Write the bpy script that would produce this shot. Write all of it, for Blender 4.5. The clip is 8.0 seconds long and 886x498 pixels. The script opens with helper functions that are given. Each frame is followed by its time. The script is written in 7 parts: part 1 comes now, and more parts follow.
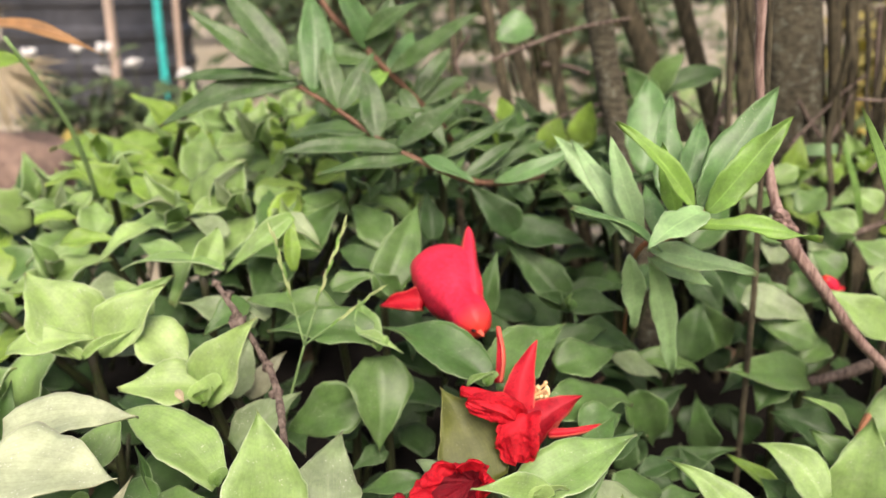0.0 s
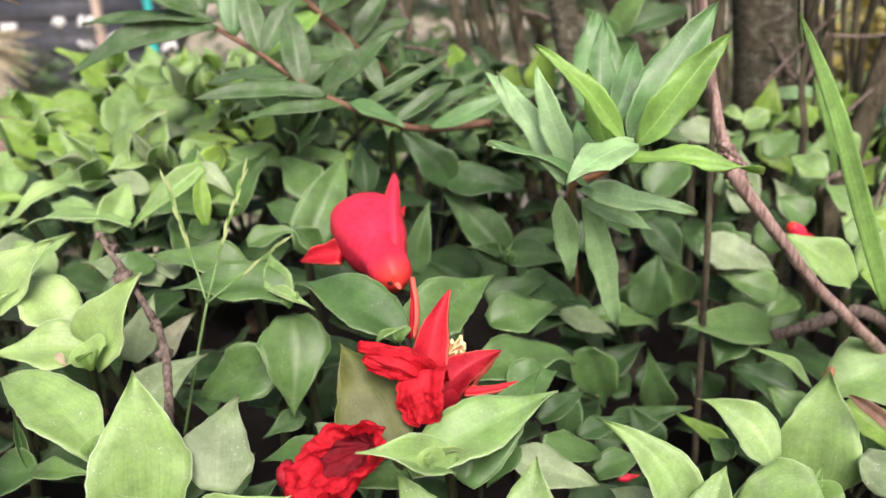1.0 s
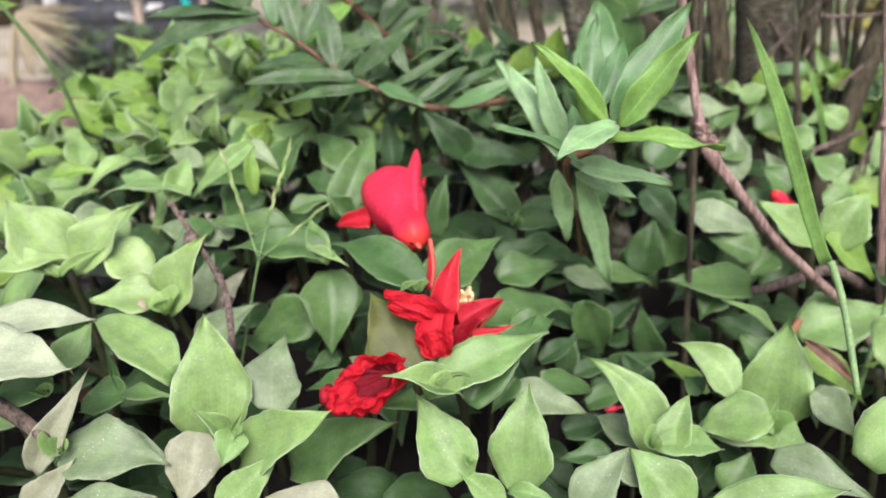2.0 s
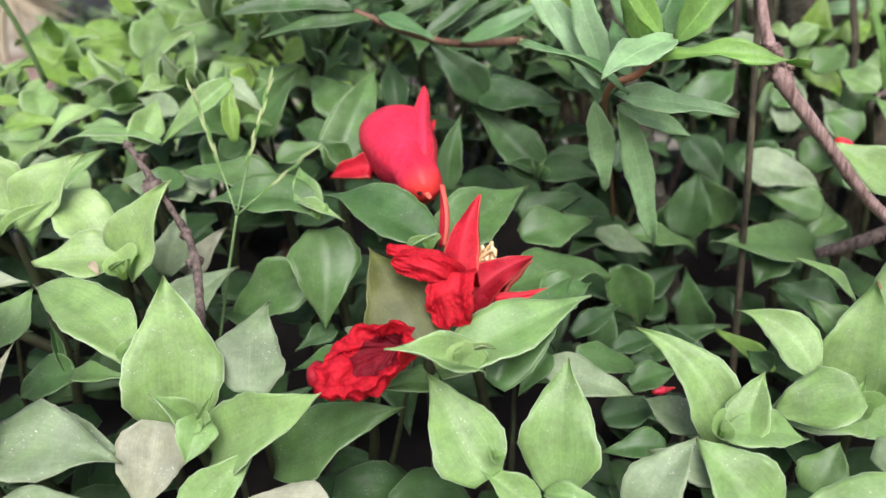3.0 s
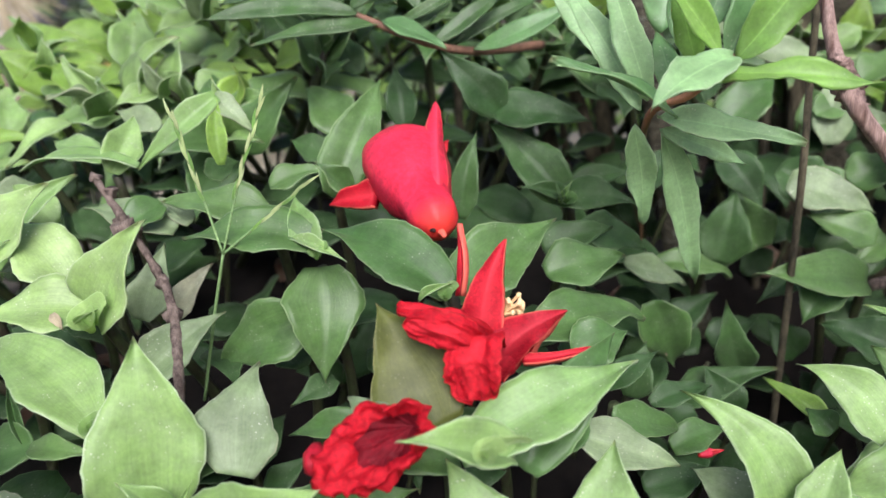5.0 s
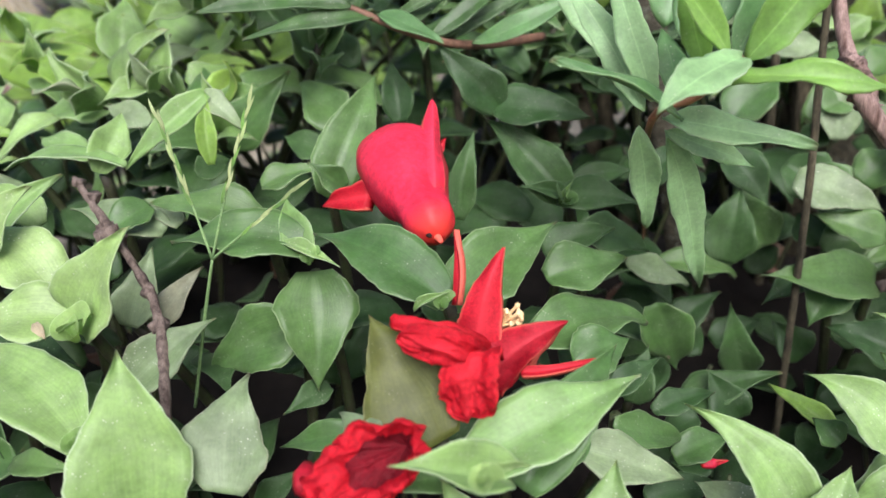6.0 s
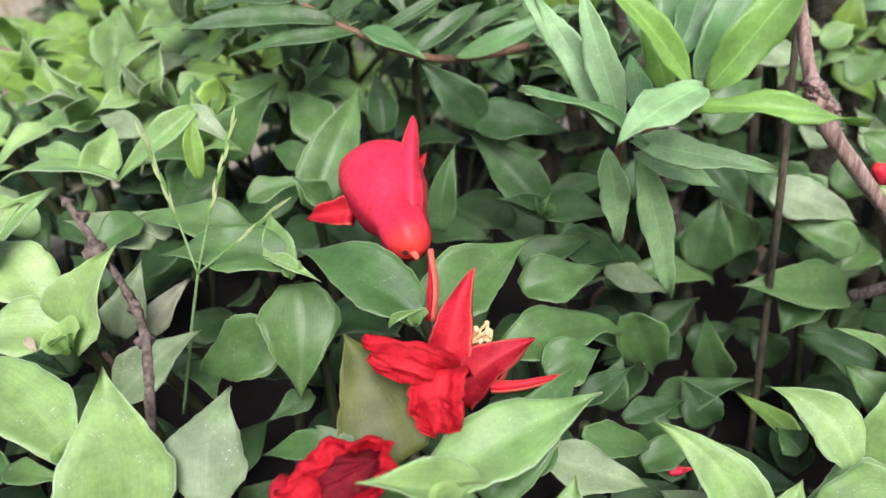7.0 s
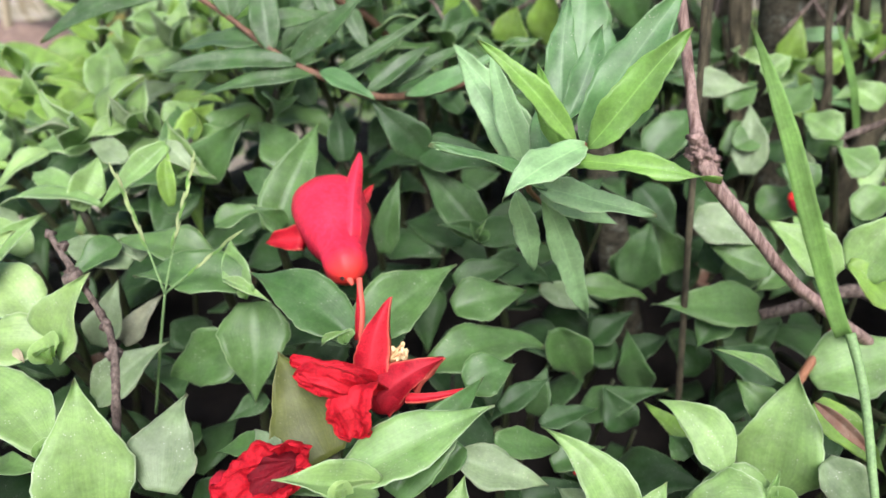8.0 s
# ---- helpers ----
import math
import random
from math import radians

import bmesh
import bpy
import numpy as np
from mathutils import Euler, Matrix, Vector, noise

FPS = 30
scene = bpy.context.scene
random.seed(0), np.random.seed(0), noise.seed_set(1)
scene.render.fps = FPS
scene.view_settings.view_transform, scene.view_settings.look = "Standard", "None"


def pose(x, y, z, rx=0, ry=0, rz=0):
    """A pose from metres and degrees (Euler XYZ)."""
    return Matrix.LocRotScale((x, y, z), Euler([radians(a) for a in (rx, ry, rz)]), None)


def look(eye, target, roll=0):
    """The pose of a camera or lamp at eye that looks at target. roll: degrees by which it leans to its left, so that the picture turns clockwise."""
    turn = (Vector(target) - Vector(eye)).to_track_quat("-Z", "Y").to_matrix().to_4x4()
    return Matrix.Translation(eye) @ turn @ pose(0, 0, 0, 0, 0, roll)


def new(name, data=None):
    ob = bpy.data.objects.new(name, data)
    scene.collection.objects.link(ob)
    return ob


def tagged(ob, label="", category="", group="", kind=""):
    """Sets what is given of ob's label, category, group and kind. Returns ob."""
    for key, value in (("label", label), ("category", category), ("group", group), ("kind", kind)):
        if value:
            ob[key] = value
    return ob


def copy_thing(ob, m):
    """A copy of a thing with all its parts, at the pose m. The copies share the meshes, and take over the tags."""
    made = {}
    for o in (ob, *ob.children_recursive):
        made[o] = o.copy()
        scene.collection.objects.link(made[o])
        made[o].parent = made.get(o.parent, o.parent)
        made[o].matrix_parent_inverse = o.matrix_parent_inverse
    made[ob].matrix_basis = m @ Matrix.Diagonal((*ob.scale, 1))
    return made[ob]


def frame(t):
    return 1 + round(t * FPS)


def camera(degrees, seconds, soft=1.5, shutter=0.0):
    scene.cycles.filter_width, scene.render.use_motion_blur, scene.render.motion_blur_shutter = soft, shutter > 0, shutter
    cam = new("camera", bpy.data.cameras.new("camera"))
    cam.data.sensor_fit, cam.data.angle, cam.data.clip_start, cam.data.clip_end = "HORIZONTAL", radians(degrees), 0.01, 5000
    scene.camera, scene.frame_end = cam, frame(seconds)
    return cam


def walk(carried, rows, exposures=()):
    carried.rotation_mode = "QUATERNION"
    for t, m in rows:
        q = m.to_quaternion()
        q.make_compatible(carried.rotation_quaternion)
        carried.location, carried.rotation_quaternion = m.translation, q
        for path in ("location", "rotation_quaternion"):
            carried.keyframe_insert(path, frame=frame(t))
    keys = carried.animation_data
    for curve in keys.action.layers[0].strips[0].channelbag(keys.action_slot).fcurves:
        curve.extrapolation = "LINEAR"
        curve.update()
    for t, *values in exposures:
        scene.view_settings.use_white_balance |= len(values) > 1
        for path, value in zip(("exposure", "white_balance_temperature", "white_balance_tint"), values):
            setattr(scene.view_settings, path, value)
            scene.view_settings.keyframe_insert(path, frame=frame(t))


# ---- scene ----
cam = camera(60.6, 8.0)
PATH = [
    (0, (0.00148, 0.00088, 0.22396), (-0.0074, 1.9035, -0.3925), -0.16),
    (0.5, (0.00031, 0.01311, 0.20684), (-0.0014, 1.9108, -0.4247), -0.56),
    (1, (0.02219, 0.01457, 0.21232), (-0.0019, 1.8951, -0.4682), -1.53),
    (1.5, (0.02853, -0.01889, 0.23230), (-0.0416, 1.8460, -0.4870), -2.32),
    (2, (0.02711, -0.01409, 0.22258), (-0.0799, 1.8319, -0.5396), -2.45),
    (3.5, (0.02115, 0.02640, 0.19994), (-0.1018, 1.8545, -0.6020), -3.08),
    (4, (0.01945, 0.03151, 0.20316), (-0.1026, 1.8576, -0.6034), -3.08),
    (4.5, (0.01867, 0.03452, 0.20391), (-0.1020, 1.8587, -0.6072), -3.09),
    (6, (0.01920, 0.04440, 0.20576), (-0.1029, 1.8444, -0.6574), -3.10),
    (6.5, (0.02123, 0.04485, 0.20790), (-0.1067, 1.8374, -0.6699), -3.22),
    (7, (0.02495, 0.04241, 0.21305), (-0.1080, 1.8256, -0.6828), -3.12),
    (7.5, (0.03187, 0.03688, 0.22027), (-0.1178, 1.8101, -0.6925), -3.19),
    (8, (0.04505, 0.02837, 0.22935), (-0.1318, 1.7947, -0.6919), -3.18),
]
walk(cam, [(t, look(eye, target, roll)) for t, eye, target, roll in PATH], [(0.0, 0.56, 7000, 20), (1.5, 0.72, 6200, 20), (2.2, 0.50, 6040, 19), (3.5, 0.51, 5880, 19), (6.5, 0.54, 5930, 17), (8.0, 0.67, 5900, 16)])
cam.data.dof.use_dof = True
cam.data.dof.focus_distance = 0.141
cam.data.dof.aperture_fstop = 20.0

# ---- light: an overcast sky with a broad soft sun ----
world = bpy.data.worlds.new("sky")
scene.world = world
world.use_nodes = True
wn = world.node_tree.nodes
sky = wn.new("ShaderNodeTexSky")
sky.sky_type, sky.sun_disc = "NISHITA", False
sky.sun_elevation, sky.sun_rotation = radians(50), radians(170)
sky.dust_density, sky.air_density, sky.ozone_density = 6.0, 1.0, 1.0
wn["Background"].inputs["Strength"].default_value = 0.13
world.node_tree.links.new(sky.outputs[0], wn["Background"].inputs["Color"])
sun = new("sun", bpy.data.lights.new("sun", "SUN"))
sun.data.energy, sun.data.angle, sun.data.color = 2.7, radians(30), (1.0, 0.97, 0.92)
SUN_EL, SUN_AZ = radians(50), radians(170)
sun.matrix_world = look((0, 0, 5), (-math.sin(SUN_AZ) * math.cos(SUN_EL) * 5, -math.cos(SUN_AZ) * math.cos(SUN_EL) * 5, 5 - math.sin(SUN_EL) * 5))


# ---- materials ----
def material(name):
    m = bpy.data.materials.new(name)
    m.use_nodes = True
    return m, m.node_tree.nodes, m.node_tree.links, m.node_tree.nodes["Principled BSDF"]


def node(nodes, kind, **values):
    n = nodes.new(kind)
    for key, value in values.items():
        n.inputs[key].default_value = value
    return n


def ramp(nodes, links, source, *stops):
    r = nodes.new("ShaderNodeValToRGB")
    el = r.color_ramp.elements
    while len(el) < len(stops):
        el.new(0.5)
    for e, (at, colour) in zip(el, stops):
        e.position = at
        e.color = (*colour, 1) if isinstance(colour, tuple) else (colour, colour, colour, 1)
    links.new(source, r.inputs[0])
    return r.outputs[0]


def mixed(nodes, links, factor, a, b, kind="MIX"):
    n = nodes.new("ShaderNodeMix")
    n.data_type, n.blend_type = "RGBA", kind
    for slot, value in ((0, factor), (6, a), (7, b)):
        if isinstance(value, tuple):
            n.inputs[slot].default_value = (*value, 1)
        elif isinstance(value, (int, float)):
            n.inputs[slot].default_value = value
        else:
            links.new(value, n.inputs[slot])
    return n.outputs[2]


def leaf_material(name, light, dark, edge, rough=0.42, glow=0.22, dust=0.2, vein=0.17, midrib=0.05, gloss=0.36):
    """A leaf: two greens, lengthwise veins, a paler rim, a midrib, dust specks; light passes through. UV: along, across."""
    m, n, l, p = material(name)
    uv = n.new("ShaderNodeUVMap")
    sep = n.new("ShaderNodeSeparateXYZ")
    l.new(uv.outputs[0], sep.inputs[0])
    tex = n.new("ShaderNodeTexCoord")
    info = n.new("ShaderNodeObjectInfo")
    isl = n.new("ShaderNodeNewGeometry")
    rnd = n.new("ShaderNodeMath")
    rnd.operation = "ADD"
    l.new(info.outputs["Random"], rnd.inputs[0])
    l.new(isl.outputs["Random Per Island"], rnd.inputs[1])
    fr = n.new("ShaderNodeMath")
    fr.operation = "FRACT"
    l.new(rnd.outputs[0], fr.inputs[0])
    big = node(n, "ShaderNodeTexNoise", Scale=160.0, Detail=3.0, Roughness=0.6)
    l.new(tex.outputs["Object"], big.inputs["Vector"])
    tone = mixed(n, l, fr.outputs[0], light, dark)
    blot = ramp(n, l, big.outputs[0], (0.32, 0.70), (0.72, 1.18))
    tone = mixed(n, l, 1.0, tone, blot, "MULTIPLY")
    # veins run along the blade
    st = n.new("ShaderNodeCombineXYZ")
    sc = n.new("ShaderNodeMath")
    sc.operation = "MULTIPLY"
    sc.inputs[1].default_value = 34.0
    l.new(sep.outputs[1], sc.inputs[0])
    l.new(sc.outputs[0], st.inputs[1])
    l.new(sep.outputs[0], st.inputs[0])
    vn = node(n, "ShaderNodeTexNoise", Scale=1.0, Detail=2.0)
    l.new(st.outputs[0], vn.inputs["Vector"])
    vcol = ramp(n, l, vn.outputs[0], (0.35, 1.0 - vein * 0.5), (0.65, 1.0 + vein * 0.35))
    tone = mixed(n, l, 1.0, tone, vcol, "MULTIPLY")
    off = n.new("ShaderNodeMath")
    off.operation = "SUBTRACT"
    off.inputs[1].default_value = 0.5
    l.new(sep.outputs[1], off.inputs[0])
    ab = n.new("ShaderNodeMath")
    ab.operation = "ABSOLUTE"
    l.new(off.outputs[0], ab.inputs[0])
    rib = ramp(n, l, ab.outputs[0], (0.008, 1.0), (0.03, 0.0))
    ribf = mixed(n, l, 1.0, rib, (midrib, midrib, midrib), "MULTIPLY")
    tone = mixed(n, l, ribf, tone, tuple(min(1, c * 1.5 + 0.02) for c in light))
    tip = ramp(n, l, sep.outputs[0], (0.95, 0.0), (1.0, 0.55))
    tone = mixed(n, l, tip, tone, (0.20, 0.12, 0.07))
    speck = node(n, "ShaderNodeTexVoronoi", Scale=1500.0)
    l.new(tex.outputs["Object"], speck.inputs["Vector"])
    dots = ramp(n, l, speck.outputs["Distance"], (0.13, min(1.0, dust * 3.4)), (0.23, 0.0))
    patch = node(n, "ShaderNodeTexNoise", Scale=220.0, Detail=4.0, Roughness=0.7)
    l.new(tex.outputs["Object"], patch.inputs["Vector"])
    where = ramp(n, l, patch.outputs[0], (0.52, 0.0), (0.66, 1.0))
    dusty = mixed(n, l, 1.0, dots, where, "MULTIPLY")
    fine = node(n, "ShaderNodeTexNoise", Scale=1500.0, Detail=3.0, Roughness=0.7)
    l.new(tex.outputs["Object"], fine.inputs["Vector"])
    grit = ramp(n, l, fine.outputs[0], (0.3, 0.88), (0.7, 1.10))
    tone = mixed(n, l, 1.0, tone, grit, "MULTIPLY")
    margin = ramp(n, l, ab.outputs[0], (0.30, 0.0), (0.48, 0.14))
    tone = mixed(n, l, margin, tone, tuple(min(1, c * 1.3 + 0.02) for c in light))
    rim = ramp(n, l, ab.outputs[0], (0.477, 0.0), (0.492, 0.62))
    torn = ramp(n, l, patch.outputs[0], (0.32, 0.35), (0.6, 1.0))
    tone = mixed(n, l, mixed(n, l, 1.0, rim, torn, "MULTIPLY"), tone, edge)
    film = ramp(n, l, patch.outputs[0], (0.4, 0.0), (0.80, dust * 1.1))
    tone = mixed(n, l, film, tone, (0.36, 0.41, 0.31))
    tone = mixed(n, l, dusty, tone, (0.72, 0.72, 0.62))
    l.new(tone, p.inputs["Base Color"])
    rr = ramp(n, l, patch.outputs[0], (0.3, rough - 0.08), (0.7, rough + 0.10))
    l.new(rr, p.inputs["Roughness"])
    p.inputs["Specular IOR Level"].default_value = gloss
    p.inputs["Sheen Weight"].default_value = 0.03
    p.inputs["Sheen Roughness"].default_value = 0.5
    bump = node(n, "ShaderNodeBump", Strength=0.3, Distance=0.0005)
    bm0 = mixed(n, l, 0.5, vn.outputs[0], patch.outputs[0])
    bm1 = mixed(n, l, 0.35, bm0, fine.outputs[0])
    l.new(bm1, bump.inputs["Height"])
    l.new(bump.outputs[0], p.inputs["Normal"])
    tr = n.new("ShaderNodeBsdfTranslucent")
    tc = mixed(n, l, 1.0, tone, (1.1, 1.25, 0.45), "MULTIPLY")
    l.new(tc, tr.inputs[0])
    mx = n.new("ShaderNodeMixShader")
    mx.inputs[0].default_value = glow
    l.new(p.outputs[0], mx.inputs[1])
    l.new(tr.outputs[0], mx.inputs[2])
    l.new(mx.outputs[0], n["Material Output"].inputs["Surface"])
    return m


leaf_fresh = leaf_material("leaf_fresh", (0.262, 0.418, 0.126), (0.182, 0.332, 0.092), (0.60, 0.72, 0.50))
leaf_bright = leaf_material("leaf_bright", (0.335, 0.500, 0.165), (0.275, 0.435, 0.128), (0.62, 0.72, 0.48), dust=0.24)
leaf_mature = leaf_material("leaf_mature", (0.112, 0.212, 0.056), (0.058, 0.136, 0.034), (0.34, 0.46, 0.24), rough=0.38, glow=0.17, dust=0.10, gloss=0.32)
# leaf_mature's greens darkened; shade of the hollows and the back is in this colour
leaf_shaded = leaf_material("leaf_shaded", (0.050, 0.108, 0.030), (0.026, 0.066, 0.018), (0.18, 0.28, 0.13), glow=0.12, dust=0.08, gloss=0.2)
leaf_old = leaf_material("leaf_old", (0.245, 0.335, 0.165), (0.175, 0.258, 0.115), (0.42, 0.42, 0.30), rough=0.46, dust=0.3)
leaf_bleached = leaf_material("leaf_bleached", (0.42, 0.49, 0.31), (0.36, 0.43, 0.26), (0.56, 0.58, 0.42), rough=0.5, dust=0.25)
leaf_withered = leaf_material("leaf_withered", (0.36, 0.385, 0.25), (0.265, 0.278, 0.175), (0.42, 0.38, 0.28), rough=0.55, dust=0.3, glow=0.15)
leaf_yellow = leaf_material("leaf_yellow", (0.305, 0.490, 0.082), (0.225, 0.395, 0.062), (0.45, 0.52, 0.20), glow=0.36)
lance_fresh = leaf_material("lance_fresh", (0.255, 0.455, 0.090), (0.190, 0.375, 0.075), (0.33, 0.50, 0.18), rough=0.36, vein=0.06, midrib=0.32, dust=0.1, glow=0.34)
lance_mature = leaf_material("lance_mature", (0.124, 0.260, 0.087), (0.081, 0.190, 0.060), (0.24, 0.38, 0.17), rough=0.36, vein=0.06, midrib=0.28, dust=0.12, glow=0.22)
leaf_olive = leaf_material("leaf_olive", (0.120, 0.142, 0.030), (0.096, 0.116, 0.024), (0.36, 0.36, 0.17), dust=0.05, gloss=0.2)
lance_pale = leaf_material("lance_pale", (0.305, 0.500, 0.225), (0.245, 0.430, 0.180), (0.50, 0.62, 0.42), rough=0.42, vein=0.08, midrib=0.28, dust=0.12, glow=0.22)
spike_green = leaf_material("spike_green", (0.46, 0.54, 0.25), (0.34, 0.46, 0.17), (0.45, 0.5, 0.28), dust=0.1)
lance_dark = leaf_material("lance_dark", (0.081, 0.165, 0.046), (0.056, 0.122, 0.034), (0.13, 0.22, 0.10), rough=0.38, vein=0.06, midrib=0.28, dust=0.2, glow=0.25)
blade_green = leaf_material("blade_green", (0.24, 0.44, 0.11), (0.19, 0.37, 0.09), (0.33, 0.50, 0.17), rough=0.4, vein=0.4, dust=0.1, glow=0.4)
dry_blade = leaf_material("dry_blade", (0.42, 0.24, 0.10), (0.33, 0.17, 0.07), (0.48, 0.32, 0.16), rough=0.6, vein=0.5, dust=0.1, glow=0.3)


def rough_material(name, a, b, scale, rough=0.8, bump=0.5, depth=0.002, stretch=(1, 1, 1), spec=0.3, detail=6.0):
    """A rough natural surface of two colours with grain at two sizes."""
    m, n, l, p = material(name)
    tex = n.new("ShaderNodeTexCoord")
    mp = node(n, "ShaderNodeMapping", Scale=stretch)
    l.new(tex.outputs["Object"], mp.inputs[0])
    big = node(n, "ShaderNodeTexNoise", Scale=scale, Detail=detail, Roughness=0.65)
    fine = node(n, "ShaderNodeTexNoise", Scale=scale * 6, Detail=4.0, Roughness=0.7)
    l.new(mp.outputs[0], big.inputs["Vector"])
    l.new(mp.outputs[0], fine.inputs["Vector"])
    f = ramp(n, l, big.outputs[0], (0.36, 0.0), (0.66, 1.0))
    tone = mixed(n, l, f, a, b)
    g = ramp(n, l, fine.outputs[0], (0.3, 0.65), (0.7, 1.25))
    tone = mixed(n, l, 1.0, tone, g, "MULTIPLY")
    l.new(tone, p.inputs["Base Color"])
    p.inputs["Roughness"].default_value = rough
    p.inputs["Specular IOR Level"].default_value = spec
    bp = node(n, "ShaderNodeBump", Strength=bump, Distance=depth)
    h = mixed(n, l, 0.4, big.outputs[0], fine.outputs[0])
    l.new(h, bp.inputs["Height"])
    l.new(bp.outputs[0], p.inputs["Normal"])
    return m


def flesh_material(name, light, dark, orange, scale, rough=0.48, bump=0.6, depth=0.0006, glow=0.12, edge=0.6):
    """A waxy red flower wall or a crumpled petal."""
    m = rough_material(name, light, dark, scale, rough, bump, depth, spec=0.22)
    n, l = m.node_tree.nodes, m.node_tree.links
    p = n["Principled BSDF"]
    src = p.inputs["Base Color"].links[0].from_socket
    uv = n.new("ShaderNodeUVMap")
    sep = n.new("ShaderNodeSeparateXYZ")
    l.new(uv.outputs[0], sep.inputs[0])
    f = ramp(n, l, sep.outputs[0], (0.0, 0.85), (0.16, 0.0))
    tone = mixed(n, l, f, src, orange)
    ab = n.new("ShaderNodeMath")
    ab.operation = "PINGPONG"
    ab.inputs[1].default_value = 0.5
    l.new(sep.outputs[1], ab.inputs[0])
    margin = ramp(n, l, ab.outputs[0], (0.22, 0.0), (0.48, 0.42))
    tone = mixed(n, l, margin, tone, tuple(min(1, c * 1.35 + 0.03) for c in light))
    rim = ramp(n, l, ab.outputs[0], (0.0, edge), (0.06, 0.0))
    tone = mixed(n, l, rim, tone, (0.80, 0.20, 0.13))
    l.new(tone, p.inputs["Base Color"])
    tr = n.new("ShaderNodeBsdfTranslucent")
    l.new(tone, tr.inputs[0])
    mx = n.new("ShaderNodeMixShader")
    mx.inputs[0].default_value = glow
    l.new(p.outputs[0], mx.inputs[1])
    l.new(tr.outputs[0], mx.inputs[2])
    l.new(mx.outputs[0], n["Material Output"].inputs["Surface"])
    return m


calyx_red = flesh_material("calyx_red", (0.68, 0.032, 0.072), (0.60, 0.020, 0.045), (0.70, 0.045, 0.022), 120, 0.42, 0.35)
sepal_red = flesh_material("sepal_red", (0.54, 0.013, 0.026), (0.38, 0.006, 0.015), (0.34, 0.005, 0.014), 420)
sepal_deep = flesh_material("sepal_deep", (0.40, 0.010, 0.022), (0.27, 0.005, 0.013), (0.30, 0.005, 0.014), 420)
petal_red = flesh_material("petal_red", (0.74, 0.018, 0.034), (0.54, 0.009, 0.020), (0.50, 0.008, 0.015), 260, 0.5, 0.8, 0.0012, 0.38, 0.08)
# petal red darkened for the inside of the cup, its shade painted in
throat_shade = flesh_material("throat_shade", (0.20, 0.004, 0.012), (0.10, 0.002, 0.006), (0.10, 0.003, 0.010), 260, 0.55, 0.8, 0.0012, 0.15)
calyx_plain = rough_material("calyx_plain", (0.40, 0.007, 0.022), (0.26, 0.004, 0.012), 200, 0.65, 0.3, 0.0004)
stamen_yellow = rough_material("stamen_yellow", (0.90, 0.74, 0.40), (0.86, 0.58, 0.28), 400, 0.6)
scar_dark = rough_material("scar_dark", (0.03, 0.012, 0.01), (0.06, 0.02, 0.012), 500)
twig_brown = rough_material("twig_brown", (0.26, 0.205, 0.165), (0.055, 0.038, 0.030), 800, 0.85, 0.9, 0.0012, (1, 1, 0.35))
stem_red = rough_material("stem_red", (0.32, 0.150, 0.075), (0.20, 0.090, 0.050), 900, 0.5, 0.4, 0.0006)
stem_green = rough_material("stem_green", (0.044, 0.062, 0.022), (0.034, 0.028, 0.018), 400, 0.5, 0.3, 0.0006)
straw = rough_material("straw", (0.50, 0.44, 0.24), (0.34, 0.40, 0.16), 260, 0.6, 0.3, 0.0005)
branch_bark = rough_material("branch_bark", (0.48, 0.34, 0.29), (0.13, 0.075, 0.058), 700, 0.75, 1.0, 0.0010, (1, 1, 0.09))
trunk_bark = rough_material("trunk_bark", (0.165, 0.152, 0.098), (0.040, 0.036, 0.023), 260, 0.9, 1.0, 0.004, (1, 1, 2.2))
tn, tl = trunk_bark.node_tree.nodes, trunk_bark.node_tree.links
tsrc = tn["Principled BSDF"].inputs["Base Color"].links[0].from_socket
tco = tn.new("ShaderNodeTexCoord")
spots = node(tn, "ShaderNodeTexNoise", Scale=190.0, Detail=5.0, Roughness=0.75)
tl.new(tco.outputs["Object"], spots.inputs["Vector"])
lichen = ramp(tn, tl, spots.outputs[0], (0.55, 0.0), (0.63, 0.8))
tl.new(mixed(tn, tl, lichen, tsrc, (0.24, 0.25, 0.19)), tn["Principled BSDF"].inputs["Base Color"])
stem_bark = rough_material("stem_bark", (0.150, 0.130, 0.078), (0.034, 0.030, 0.018), 420, 0.9, 1.0, 0.003, (1, 1, 0.25))
soil_dark = rough_material("soil_dark", (0.032, 0.024, 0.017), (0.012, 0.009, 0.007), 60, 0.95, 1.0, 0.006)
ground_mix = rough_material("ground_mix", (0.42, 0.37, 0.29), (0.24, 0.22, 0.13), 2.2, 0.95, 0.8, 0.02)
en, el = ground_mix.node_tree.nodes, ground_mix.node_tree.links
esrc = en["Principled BSDF"].inputs["Base Color"].links[0].from_socket
eco = en.new("ShaderNodeTexCoord")
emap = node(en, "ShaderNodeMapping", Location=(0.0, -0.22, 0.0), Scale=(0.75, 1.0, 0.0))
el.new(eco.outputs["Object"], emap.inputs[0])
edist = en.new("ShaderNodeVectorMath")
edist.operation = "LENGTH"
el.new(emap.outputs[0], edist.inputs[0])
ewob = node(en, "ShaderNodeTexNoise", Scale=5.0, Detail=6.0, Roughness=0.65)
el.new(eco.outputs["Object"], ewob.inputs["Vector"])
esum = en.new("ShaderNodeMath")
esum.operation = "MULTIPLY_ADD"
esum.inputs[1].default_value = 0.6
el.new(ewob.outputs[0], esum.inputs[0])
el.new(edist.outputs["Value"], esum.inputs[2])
eyard = ramp(en, el, esum.outputs[0], (0.86, 0.0), (1.02, 1.0))
